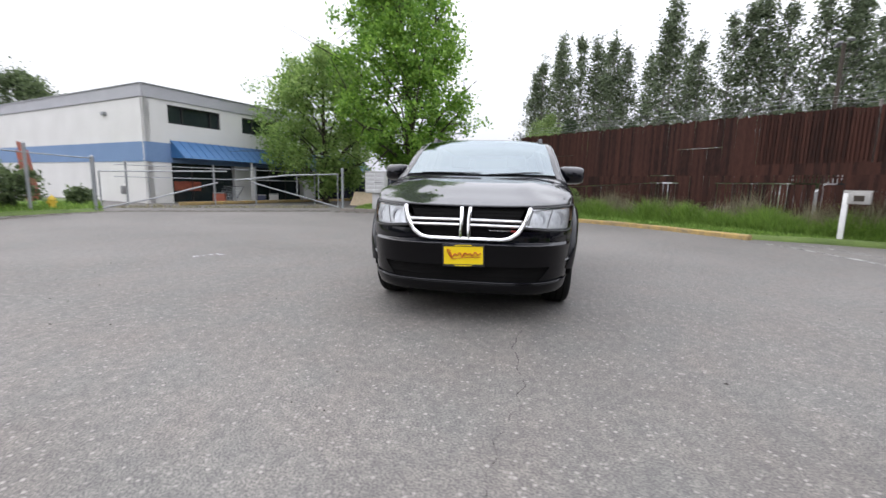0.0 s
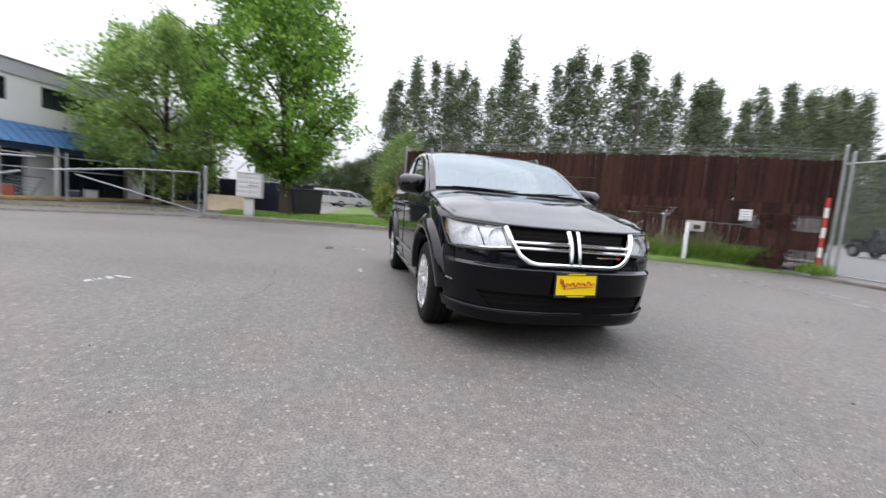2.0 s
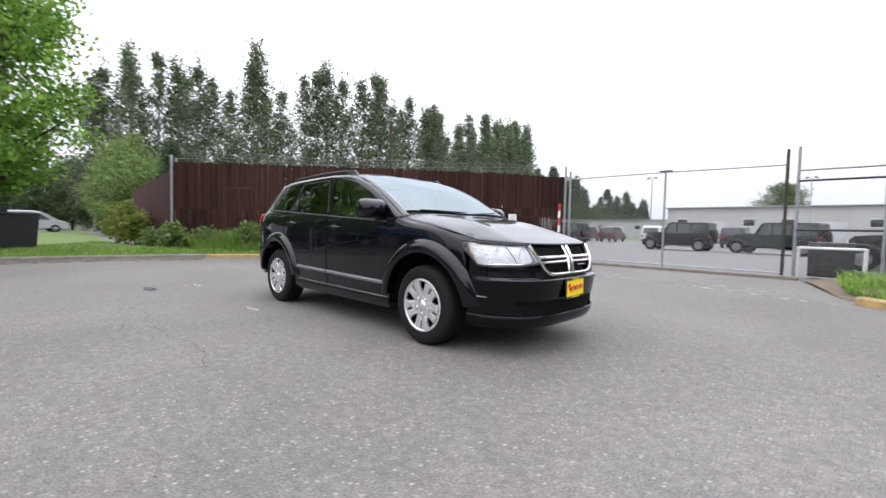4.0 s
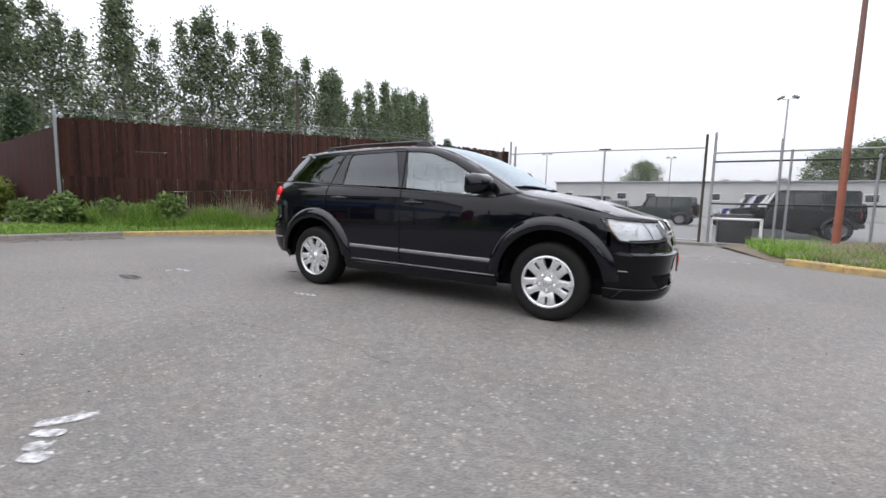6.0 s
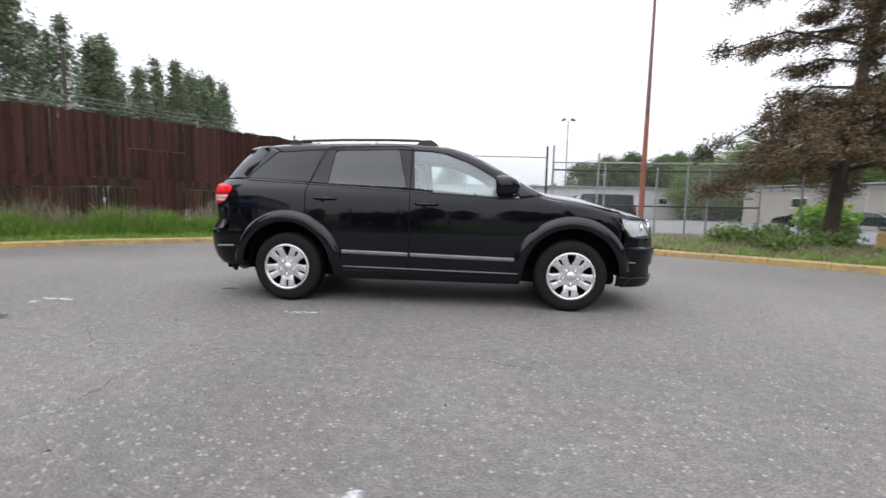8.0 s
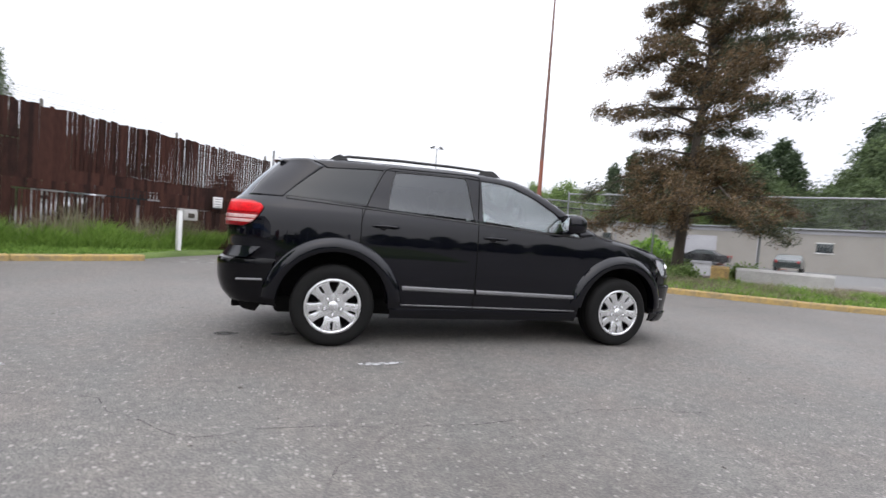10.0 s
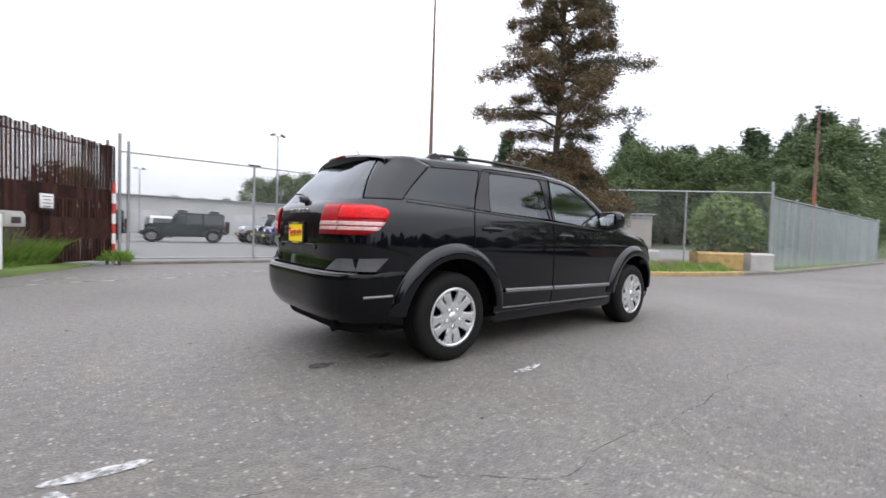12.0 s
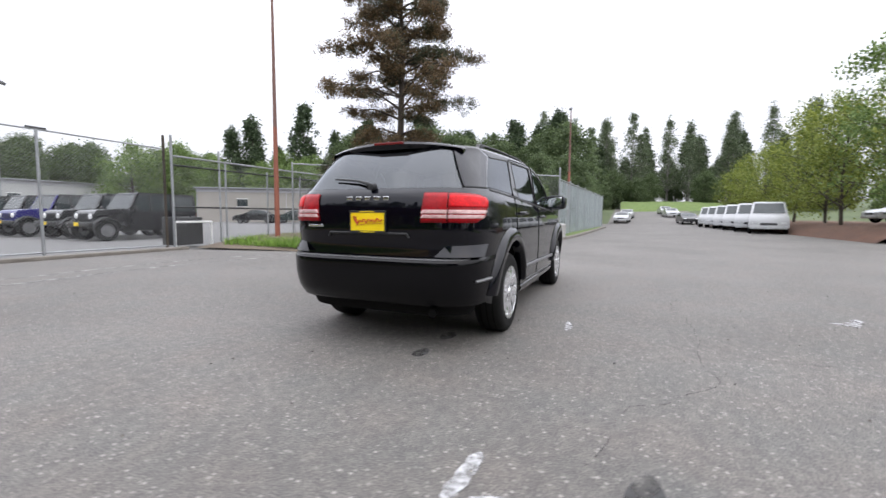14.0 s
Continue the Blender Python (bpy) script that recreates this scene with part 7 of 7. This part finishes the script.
for i, (x, y, r, h) in enumerate(((6.9, 6.2, 0.5, 0.45), (7.8, 6.0, 0.6, 0.5), (8.6, 5.4, 0.5, 0.35), (7.4, 5.1, 0.5, 0.3), (9.9, 6.9, 0.6, 0.6), (10.8, 5.2, 0.5, 0.5))):
    bush("bush", "low leafy shrub on the bank under the pine", x, y, 0.22, r, h, LEAF_BUSH, 190, 100 + i, 0.05)
for i, (x, y, r, h) in enumerate(((-12.75, 0.5, 0.40, 0.95), (-14.4, 0.3, 0.30, 0.55), (-12.05, 1.35, 0.36, 0.75), (-10.9, 2.35, 0.34, 1.05), (-11.5, 1.8, 0.25, 0.6), (-15.4, 0.4, 0.25, 0.7))):
    bush("bush", "leafy shrub and ivy climbing at the corner of the brown fence", x, y, 0.1, r, h, LEAF_BUSH, 200, 120 + i, 0.09)
for i, (x, y, r, h) in enumerate(((-17.6, 0.35, 0.6, 1.5), (-18.8, 0.2, 0.7, 2.1), (-20.4, 0.1, 0.7, 1.9))):
    bush("bush", "olive-brown shrub against the dull red fence", x, y, 0.08, r, h, LEAF_YELLOW, 190, 130 + i, 0.08)
for i, (u, r, h) in enumerate(((12.75, 0.42, 2.5),)):
    p = WALL_A + (WALL_B - WALL_A).normalized() * u + Vector((-0.55, 0.55, 0))
    bush("bush", "withered rust-brown vine shrub behind the slatted fence", p.x, p.y, 0.0, r, h, LEAF_RUST, 330, 150 + i, 0.07)
for i, (x, y, r, h) in enumerate(((-4.5, -14.2, 0.9, 1.5), (-3.4, -14.0, 0.9, 1.7), (-2.2, -13.8, 1.0, 1.9), (-7.0, -14.5, 0.4, 0.6))):
    bush("bush", "dark shrub beside the gate fence", x, y, 0.08, r, h, LEAF_MIX, 200, 140 + i, 0.09)
for i, (x, y, r, h) in enumerate(((17.7, 3.3, 1.5, 3.3), (19.5, 3.1, 1.3, 2.9))):
    bush("bush", "tall green shrub behind the diagonal fence", x, y, 0.0, r, h, LEAF_BUSH, 420, 160 + i, 0.13)
bush("bush", "bright green shrub beyond the pine", 14.0, 12.5, 0.0, 0.95, 1.7, LEAF_MAPLE, 300, 171, 0.13)


def grass(name, label, edge, back, n, height, material, seed, lean=0.35, width=0.012, z=0.1, near_low=True):
    """Blades of grass between two lines."""
    g = np.random.default_rng(seed)
    a, b = polyline(edge, 60), polyline(back, 60)
    i, t = g.uniform(0, 58.99, n), g.uniform(0, 1, n)
    k = i.astype(int)
    fr = (i - k)[:, None]
    A, B = a[k] * (1 - fr) + a[k + 1] * fr, b[k] * (1 - fr) + b[k + 1] * fr
    p = A * (1 - t[:, None]) + B * t[:, None]
    tuft = np.array([0.65 + 0.7 * max(0.0, noise.noise(Vector((q[0] * 1.4, q[1] * 1.4, seed))) + 0.35) for q in p])
    h = height * tuft * g.uniform(0.5, 1.15, n) * (0.45 + 0.55 * np.minimum(1, t * 3) if near_low else 1.0)
    base = np.column_stack([p, np.full(n, z)])
    ang = g.uniform(0, 2 * math.pi, n)
    s = np.column_stack([np.cos(ang), np.sin(ang), np.zeros(n)]) * (width * g.uniform(0.6, 1.4, n))[:, None]
    off = g.normal(0, lean, (n, 2)) * h[:, None]
    mid = base + np.column_stack([off * 0.35, h * 0.6])
    tip = base + np.column_stack([off, h])
    v = np.stack([base - s, base + s, mid + s * 0.7, mid - s * 0.7, tip], axis=1).reshape(-1, 3)
    j = np.arange(n)[:, None] * 5
    f = np.concatenate([j + [0, 1, 2], j + [0, 2, 3], j + [3, 2, 4]], axis=1).reshape(-1, 3)
    me = bpy.data.meshes.new(name)
    me.from_pydata(v.tolist(), [], f.tolist())
    me.materials.append(material)
    ob = new(name, me)
    return tagged(ob, label, "grass", kind="stuff")


W_EDGE = [(-10.75, -3.2), (-10.7, -1.5), (-10.15, 0.8), (-9.25, 2.45), (-8.15, 3.8), (-6.75, 5.05), (-5.75, 5.7), (-5.25, 7.0), (-4.6, 8.7)]
W_BACK = [(-12.8, -3.2), (-13.0, -1.0), (-13.0, 0.9), (-11.3, 2.55), (-9.6, 4.2), (-7.6, 6.1), (-6.2, 7.5), (-5.2, 8.5), (-4.2, 9.5)]
grass("tall_grass", "tall green grass at the foot of the brown fence", [((a[0] * 0.6 + b[0] * 0.4), (a[1] * 0.6 + b[1] * 0.4)) for a, b in zip(W_EDGE, W_BACK)][2:], W_BACK[2:], 34000, 0.60, BLADE, 5)
grass("dry_grass", "seeding dry grass stems along the brown fence", [((a[0] * 0.45 + b[0] * 0.55), (a[1] * 0.45 + b[1] * 0.55)) for a, b in zip(W_EDGE, W_BACK)][2:], W_BACK[2:], 9000, 0.88, STRAW, 6, 0.22, 0.006)
grass("short_grass", "short green grass behind the kerb", W_EDGE, W_BACK, 26000, 0.16, BLADE, 7, 0.5)
grass("lawn_grass", "mown grass round the maple and the bin", [(-10.9, -6.0), (-10.9, -3.2), (-10.9, 0.0)], [(-14.0, -6.4), (-15.0, -3.2), (-20, -0.6)], 20000, 0.11, BLADE, 8, 0.6, 0.014)
grass("bank_grass", "rough green grass on the bank by the rust-red pole", [(4.1, 6.6), (4.5, 5.8), (5.5, 4.95), (6.5, 4.15), (7.6, 3.25), (8.9, 2.3), (10.3, 1.6), (12.3, 1.1)], [(3.9, 9.3), (5.2, 9.4), (6.6, 9.0), (8.0, 7.5), (9.0, 6.0), (10.0, 4.6), (11.0, 3.4), (12.4, 2.2)], 17000, 0.26, BLADE, 9, 0.45)
grass("dry_grass", "dry yellow grass on the bank under the pine", [(4.3, 6.2), (5.5, 4.8), (6.8, 4.0), (9.0, 2.4), (12.3, 1.3)], [(4.6, 9.0), (6.6, 8.6), (8.4, 6.8), (10.2, 4.6), (12.6, 2.4)], 20000, 0.28, STRAW, 10, 0.5, 0.008)
grass("weeds", "weeds beside the gate", [(-6.4, -12.9), (-4.0, -13.1), (-0.5, -12.9)], [(-8.5, -15.5), (-4.0, -15.5), (-0.5, -15.0)], 6000, 0.22, BLADE, 12, 0.45)
grass("weeds", "weeds growing along the fallen gate", [(-6.5, -12.8), (-8.0, -10.4), (-9.3, -8.6), (-10.4, -6.9)], [(-7.0, -13.0), (-8.6, -10.6), (-9.9, -8.8), (-10.9, -7.1)], 900, 0.14, STRAW, 13, 0.5)
grass("weeds", "weeds at the foot of the marker pole", [(-3.7, 9.7), (-3.0, 9.7)], [(-3.7, 10.1), (-2.9, 10.0)], 500, 0.25, BLADE, 14, 0.5)


# ---- other vehicles ----
def body_paint(name, c):
    return surf(name, tuple(v * 0.85 for v in c), c, 2, 200, 0.3, bump=0.0, coat=0.7, spec=0.1)


DARK_PAINT, BLUE_PAINT, GREEN_PAINT = body_paint("dark_paint", (0.012, 0.012, 0.014)), body_paint("blue_paint", (0.02, 0.018, 0.14)), body_paint("dark_green_paint", (0.02, 0.03, 0.028))
SILVER_CAR, WHITE_CAR, RED_CAR = body_paint("silver_car_paint", (0.42, 0.43, 0.44)), body_paint("white_car_paint", (0.40, 0.405, 0.41)), body_paint("red_car_paint", (0.04, 0.008, 0.009))


def simple_wheel(parent, x, y, r, w, side):
    h = new("wheel")
    h.parent = parent
    m = Matrix.Translation((x, y, r))
    part("tyre", Shape().lathe([(r * 0.6, -w / 2), (r * 0.92, -w / 2), (r, -w * 0.3), (r, w * 0.3), (r * 0.92, w / 2), (r * 0.6, w / 2)], 24, m), RUBBER, h)
    rim = Shape().lathe([(r * 0.62, side * w * 0.4), (r * 0.58, side * w * 0.46), (r * 0.5, side * w * 0.30), (r * 0.18, side * w * 0.42), (0, side * w * 0.42)], 20, m)
    part("rim", rim, GREY_TRIM, h)


def off_roader(x, y, rz, paint, label, top=None):
    """A boxy four-door off-road car: nose along its own x."""
    c = thing("off_road_car", label, "car", at(x, y, 0, rz), group="cars in the lot")
    part("body", Shape().extrude([(-2.0, 0.55), (-2.0, 1.12), (0.62, 1.16), (0.66, 1.13), (1.72, 1.08), (1.80, 0.98), (1.80, 0.62), (1.1, 0.50), (-1.6, 0.48)], -0.68, 0.68), paint, c)
    part("side_skin", Shape().extrude([(-1.0, 0.48), (-0.98, 1.12), (0.66, 1.12), (0.66, 0.48)], -0.80, 0.80), paint, c)
    part("bonnet", Shape().extrude([(0.66, 1.13), (0.68, 1.20), (1.66, 1.12), (1.74, 1.06)], -0.60, 0.60), paint, c)
    part("rear_skin", Shape().extrude([(-2.02, 0.62), (-2.02, 1.12), (-0.98, 1.12), (-0.98, 0.95), (-1.75, 0.95)], -0.80, 0.80), paint, c)
    roof = top or TRIM_BLACK
    part("roof", Shape().extrude([(-2.0, 1.72), (-1.96, 1.82), (0.2, 1.84), (0.36, 1.78), (0.3, 1.72)], -0.70, 0.70), roof, c)
    for px in (-1.98, -0.98, -0.15):
        for s in (-1, 1):
            part("pillar", Shape().tube([(px, s * 0.76, 1.1), (px + 0.01, s * 0.69, 1.76)], 0.05, 6), roof, c)
    for s in (-1, 1):
        part("pillar", Shape().tube([(0.66, s * 0.74, 1.12), (0.33, s * 0.69, 1.78)], 0.04, 6), paint, c)
        for x0, x1 in ((-1.93, -1.03), (-0.93, -0.2), (-0.1, 0.5)):
            top1 = x1 if x1 < 0.4 else 0.27
            part("side_window", Shape().add([(x0, s * 0.765, 1.13), (x1, s * 0.765, 1.13), (top1, s * 0.70, 1.73), (x0, s * 0.70, 1.73)], [(0, 1, 2, 3)]), DARK_GLASS, c)
        for wx in (-1.48, 1.45):
            simple_wheel(c, wx, s * 0.74, 0.39, 0.24, s)
            arc = [[(wx + r * math.cos(a), s * yy, 0.39 + r * math.sin(a) * 0.95) for r, yy in ((0.42, 0.68), (0.45, 0.92), (0.50, 0.92), (0.52, 0.70))] for a in np.linspace(0.15, math.pi - 0.15, 12)]
            part("wheel_arch", Shape().grid(arc), TRIM_BLACK, c)
        part("headlight", Shape().lathe([(0.10, 0.0), (0.09, 0.03), (0.0, 0.04)], 18, Matrix.Translation((1.80, s * 0.47, 0.90)) @ pose(0, 0, 0, 0, 0, -90)), REFLECTOR, c)
        part("door_mirror", Shape().box((0.5, s * 0.93, 1.22), (0.09, 0.18, 0.20), bevel=0.03), TRIM_BLACK, c)
        part("tail_light", Shape().box((-2.04, s * 0.70, 0.95), (0.05, 0.12, 0.2), bevel=0.01), RED_LENS, c)
    part("windscreen", Shape().add([(0.67, -0.70, 1.18), (0.67, 0.70, 1.18), (0.36, 0.66, 1.76), (0.36, -0.66, 1.76)], [(0, 1, 2, 3)]), DARK_GLASS, c)
    part("grille", Shape().box((1.80, 0, 0.90), (0.04, 0.62, 0.22), bevel=0.01), TRIM_BLACK, c)
    for k in range(7):
        part("grille_slot", Shape().box((1.815, -0.24 + 0.08 * k, 0.90), (0.03, 0.035, 0.2), bevel=0.008), paint, c)
    part("front_bumper", Shape().box((1.95, 0, 0.60), (0.16, 1.6, 0.18), bevel=0.04), TRIM_BLACK, c)
    part("rear_bumper", Shape().box((-2.10, 0, 0.58), (0.14, 1.6, 0.16), bevel=0.04), TRIM_BLACK, c)
    part("spare_wheel", Shape().lathe([(0.0, -0.1), (0.30, -0.12), (0.38, -0.09), (0.38, 0.09), (0.30, 0.12), (0.0, 0.12)], 24, Matrix.Translation((-2.17, 0.05, 1.0)) @ pose(0, 0, 0, 0, 0, 90)), RUBBER, c)
    part("rear_window", Shape().box((-2.005, 0, 1.44), (0.02, 1.3, 0.5)), DARK_GLASS, c)
    part("plate", Shape().box((2.04, 0.0, 0.62), (0.01, 0.3, 0.13)), YELLOW_PLATE, c)
    part("underside", Shape().box((0, 0, 0.45), (3.2, 1.1, 0.2)), UNDER, c)
    return c


def road_car(name, label, x, y, rz, paint, prof, glass, width=1.8, wheels=(-1.35, 1.4), z=0.0, group="cars by the road", screen=None):
    """A car, estate or van from its side outline."""
    c = thing(name, label, "car" if "van" not in name else "van", at(x, y, z, rz), group=group)
    low = [p for p in prof if p[1] <= 1.0]
    body = Shape()
    k = len(prof)
    rows = []
    for t, inset in ((-1, 0.0), (-0.86, 1.0), (0.86, 1.0), (1, 0.0)):
        rows.append([(px * (1 - 0.02 * (1 - inset)), t * width / 2 * (1 - 0.16 * max(0.0, (pz - 0.95) / 0.9)), pz - (0.05 if inset == 0 and pz > 1.0 else 0.0)) for px, pz in prof + prof[:1]])
    body.grid(rows)
    body.add(rows[0][:-1], [tuple(range(k))]).add(rows[-1][:-1], [tuple(range(k))[::-1]])
    part("body", body, paint, c)
    for s in (-1, 1):
        for quad in glass:
            part("side_window", Shape().add([(px, s * (width / 2 * (1 - 0.16 * max(0.0, (pz - 0.95) / 0.9)) + 0.006), pz) for px, pz in quad], [tuple(range(len(quad)))]), DARK_GLASS, c)
        for wx in wheels:
            simple_wheel(c, wx, s * (width / 2 - 0.09), 0.33, 0.2, s)
        part("headlight", Shape().box((prof_front(prof) - 0.06, s * width * 0.36, 0.68), (0.12, 0.32, 0.14), bevel=0.03), REFLECTOR, c)
        part("tail_light", Shape().box((min(p[0] for p in prof) + 0.03, s * width * 0.40, 0.85), (0.10, 0.16, 0.24), bevel=0.03), RED_LENS, c)
    if len(glass) > 2:
        part("rear_window", Shape().add([(-2.345, -width * 0.36, 1.10), (-2.345, width * 0.36, 1.10), (-2.235, width * 0.33, 1.58), (-2.235, -width * 0.33, 1.58)], [(0, 1, 2, 3)]), DARK_GLASS, c)
        part("rear_bumper", Shape().box((-2.36, 0, 0.45), (0.12, width * 0.92, 0.22), bevel=0.05), TRIM_BLACK, c)
        part("plate_bar", Shape().box((-2.375, 0, 0.82), (0.02, 0.32, 0.14), bevel=0.004), GREY_TRIM, c)
    (xa, za), (xb, zb) = screen or (((0.38, 1.375), (1.03, 1.02)) if len(glass) < 3 else ((0.60, 1.69), (1.31, 1.16)))
    taper = lambda z: width / 2 * 0.86 * (1 - 0.16 * max(0.0, (z - 0.95) / 0.9))
    part("windscreen", Shape().add([(xa + 0.012, -taper(za), za + 0.01), (xa + 0.012, taper(za), za + 0.01), (xb + 0.012, taper(zb), zb + 0.01), (xb + 0.012, -taper(zb), zb + 0.01)], [(0, 1, 2, 3)]), DARK_GLASS, c)
    part("grille", Shape().box((prof_front(prof) - 0.02, 0, 0.62), (0.08, width * 0.42, 0.14), bevel=0.02), TRIM_BLACK, c)
    part("bumper", Shape().box((prof_front(prof) - 0.02, 0, 0.40), (0.14, width * 0.92, 0.20), bevel=0.05), paint, c)
    return c


def prof_front(prof):
    return max(p[0] for p in prof)


SEDAN = [(-2.2, 0.35), (-2.25, 0.8), (-2.1, 0.98), (-1.5, 1.02), (-0.95, 1.38), (-0.3, 1.45), (0.35, 1.40), (1.05, 1.0), (1.9, 0.85), (2.2, 0.68), (2.2, 0.35)]
SEDAN_GLASS = [[(-1.35, 1.04), (-0.25, 1.02), (-0.25, 1.38), (-0.85, 1.34)], [(-0.18, 1.02), (0.85, 1.0), (0.32, 1.34), (-0.18, 1.38)]]
VAN = [(-2.3, 0.35), (-2.35, 1.0), (-2.2, 1.65), (-2.0, 1.80), (0.2, 1.80), (0.55, 1.72), (1.35, 1.12), (2.1, 0.92), (2.3, 0.7), (2.3, 0.35)]
VAN_GLASS = [[(-2.05, 1.12), (-0.95, 1.12), (-0.95, 1.62), (-1.95, 1.62)], [(-0.88, 1.12), (0.1, 1.12), (0.1, 1.64), (-0.88, 1.64)], [(0.17, 1.12), (1.1, 1.10), (0.5, 1.60), (0.17, 1.64)]]
BOX_VAN = [(-2.5, 0.38), (-2.55, 1.0), (-2.48, 1.85), (-2.3, 2.02), (0.85, 2.02), (1.15, 1.95), (1.72, 1.24), (2.28, 1.06), (2.46, 0.78), (2.46, 0.38)]
BOX_VAN_GLASS = [[(0.30, 1.22), (1.45, 1.20), (1.02, 1.80), (0.30, 1.84)]]

for i, (y, paint, label) in enumerate(((16.4, DARK_PAINT, "black four-door off-road car parked in the lot"), (18.9, DARK_PAINT, "black boxy off-road car beside its neighbour"), (22.0, BLUE_PAINT, "deep blue boxy off-road car in the row"), (24.8, DARK_PAINT, "dark boxy off-road car in the row"), (27.6, SILVER_CAR, "silver boxy off-road car at the end of the row"))):
    off_roader(5.8 + 0.15 * (i % 2), y, 180 + (i * 37 % 5) - 2, paint, label)
off_roader(0.7, 27.9, 166, GREEN_PAINT, "dark grey-green off-road car across the aisle").scale.x = 1.12
off_roader(-4.4, 27.8, 176, DARK_PAINT, "black off-road car near the gate")
off_roader(-14.0, 30.0, 170, DARK_PAINT, "black off-road car far behind the brown fence")
for i, (x, y, rz, paint, label) in enumerate(((-20, 47, 95, RED_CAR, "dark red estate car far in the lot"), (-17.0, 47.5, 95, RED_CAR, "dark red estate car beside its twin"), (-9.5, 40, 92, WHITE_CAR, "white van far in the lot"), (-6.5, 40.5, 92, SILVER_CAR, "silver van in the far row"), (-3.2, 40, 92, DARK_PAINT, "dark van in the far row"), (0.5, 41, 92, SILVER_CAR, "silver van at the far row's end"), (12, 44, 90, DARK_PAINT, "dark van by the warehouse"), (-24, 50, 95, DARK_PAINT, "dark van beyond the estate cars"))):
    road_car("parked_van" if "van" in label else "parked_car", label, x, y, rz, paint, VAN, VAN_GLASS, group="cars in the lot")
for i in range(6):
    road_car("parked_van", "white van parked nose out in a line along the road bank", 28.8 + 3.6 * i, -10.45 + 0.05 * i, 168, WHITE_CAR, BOX_VAN, BOX_VAN_GLASS, 2.0, (-1.5, 1.5), screen=((1.19, 1.90), (1.69, 1.28)))
# added white backdrop: its pale side makes the gaps between slats look bright
road_car("parked_van", "plain white van added behind the brown fence to brighten its gaps", -6.84, 10.34, 223.8, WHITE_CAR, BOX_VAN, BOX_VAN_GLASS, 2.0, (-1.5, 1.5), group="vans behind the fence", screen=((1.19, 1.90), (1.69, 1.28)))
for x, y, rz, paint in ((29.0, 34.5, 120, DARK_PAINT), (31.0, 31.0, 120, GREEN_PAINT), (33.4, 27.4, 120, DARK_PAINT), (37.0, 22.0, 30, GREEN_PAINT)):
    road_car("parked_car", "dark car parked before the beige building", x, y, rz, paint, SEDAN, SEDAN_GLASS, group="cars in the lot")
for x, y, rz, paint, label in ((57, -9.2, 185, DARK_PAINT, "dark car parked along the road"), (58, -1.6, 174, SILVER_CAR, "silver car parked beside the hedge"), (67, -2.2, 174, WHITE_CAR, "white car parked up the road"), (72, -8.6, 185, SILVER_CAR, "silver car further up the road"), (80, -8.4, 185, WHITE_CAR, "white car near the top of the road")):
    road_car("parked_car", label, x, y, rz, paint, SEDAN, SEDAN_GLASS, z=hill(x))
for x, y, rz, paint in ((-33, -7.2, 60, WHITE_CAR), (-44, -4.2, 95, WHITE_CAR), (-45, -2.2, 95, WHITE_CAR), (-58, -1.2, 95, SILVER_CAR)):
    road_car("parked_van", "pale van parked behind the maple", x, y, rz, paint, VAN, VAN_GLASS, group="vans behind the trees")
for i in range(4):
    road_car("parked_car", "pale car parked above the mulch bank", 22.0 + 3.4 * i, -17.5 - 0.5 * i, 95, SILVER_CAR if i % 2 else WHITE_CAR, SEDAN, SEDAN_GLASS, z=0.7)
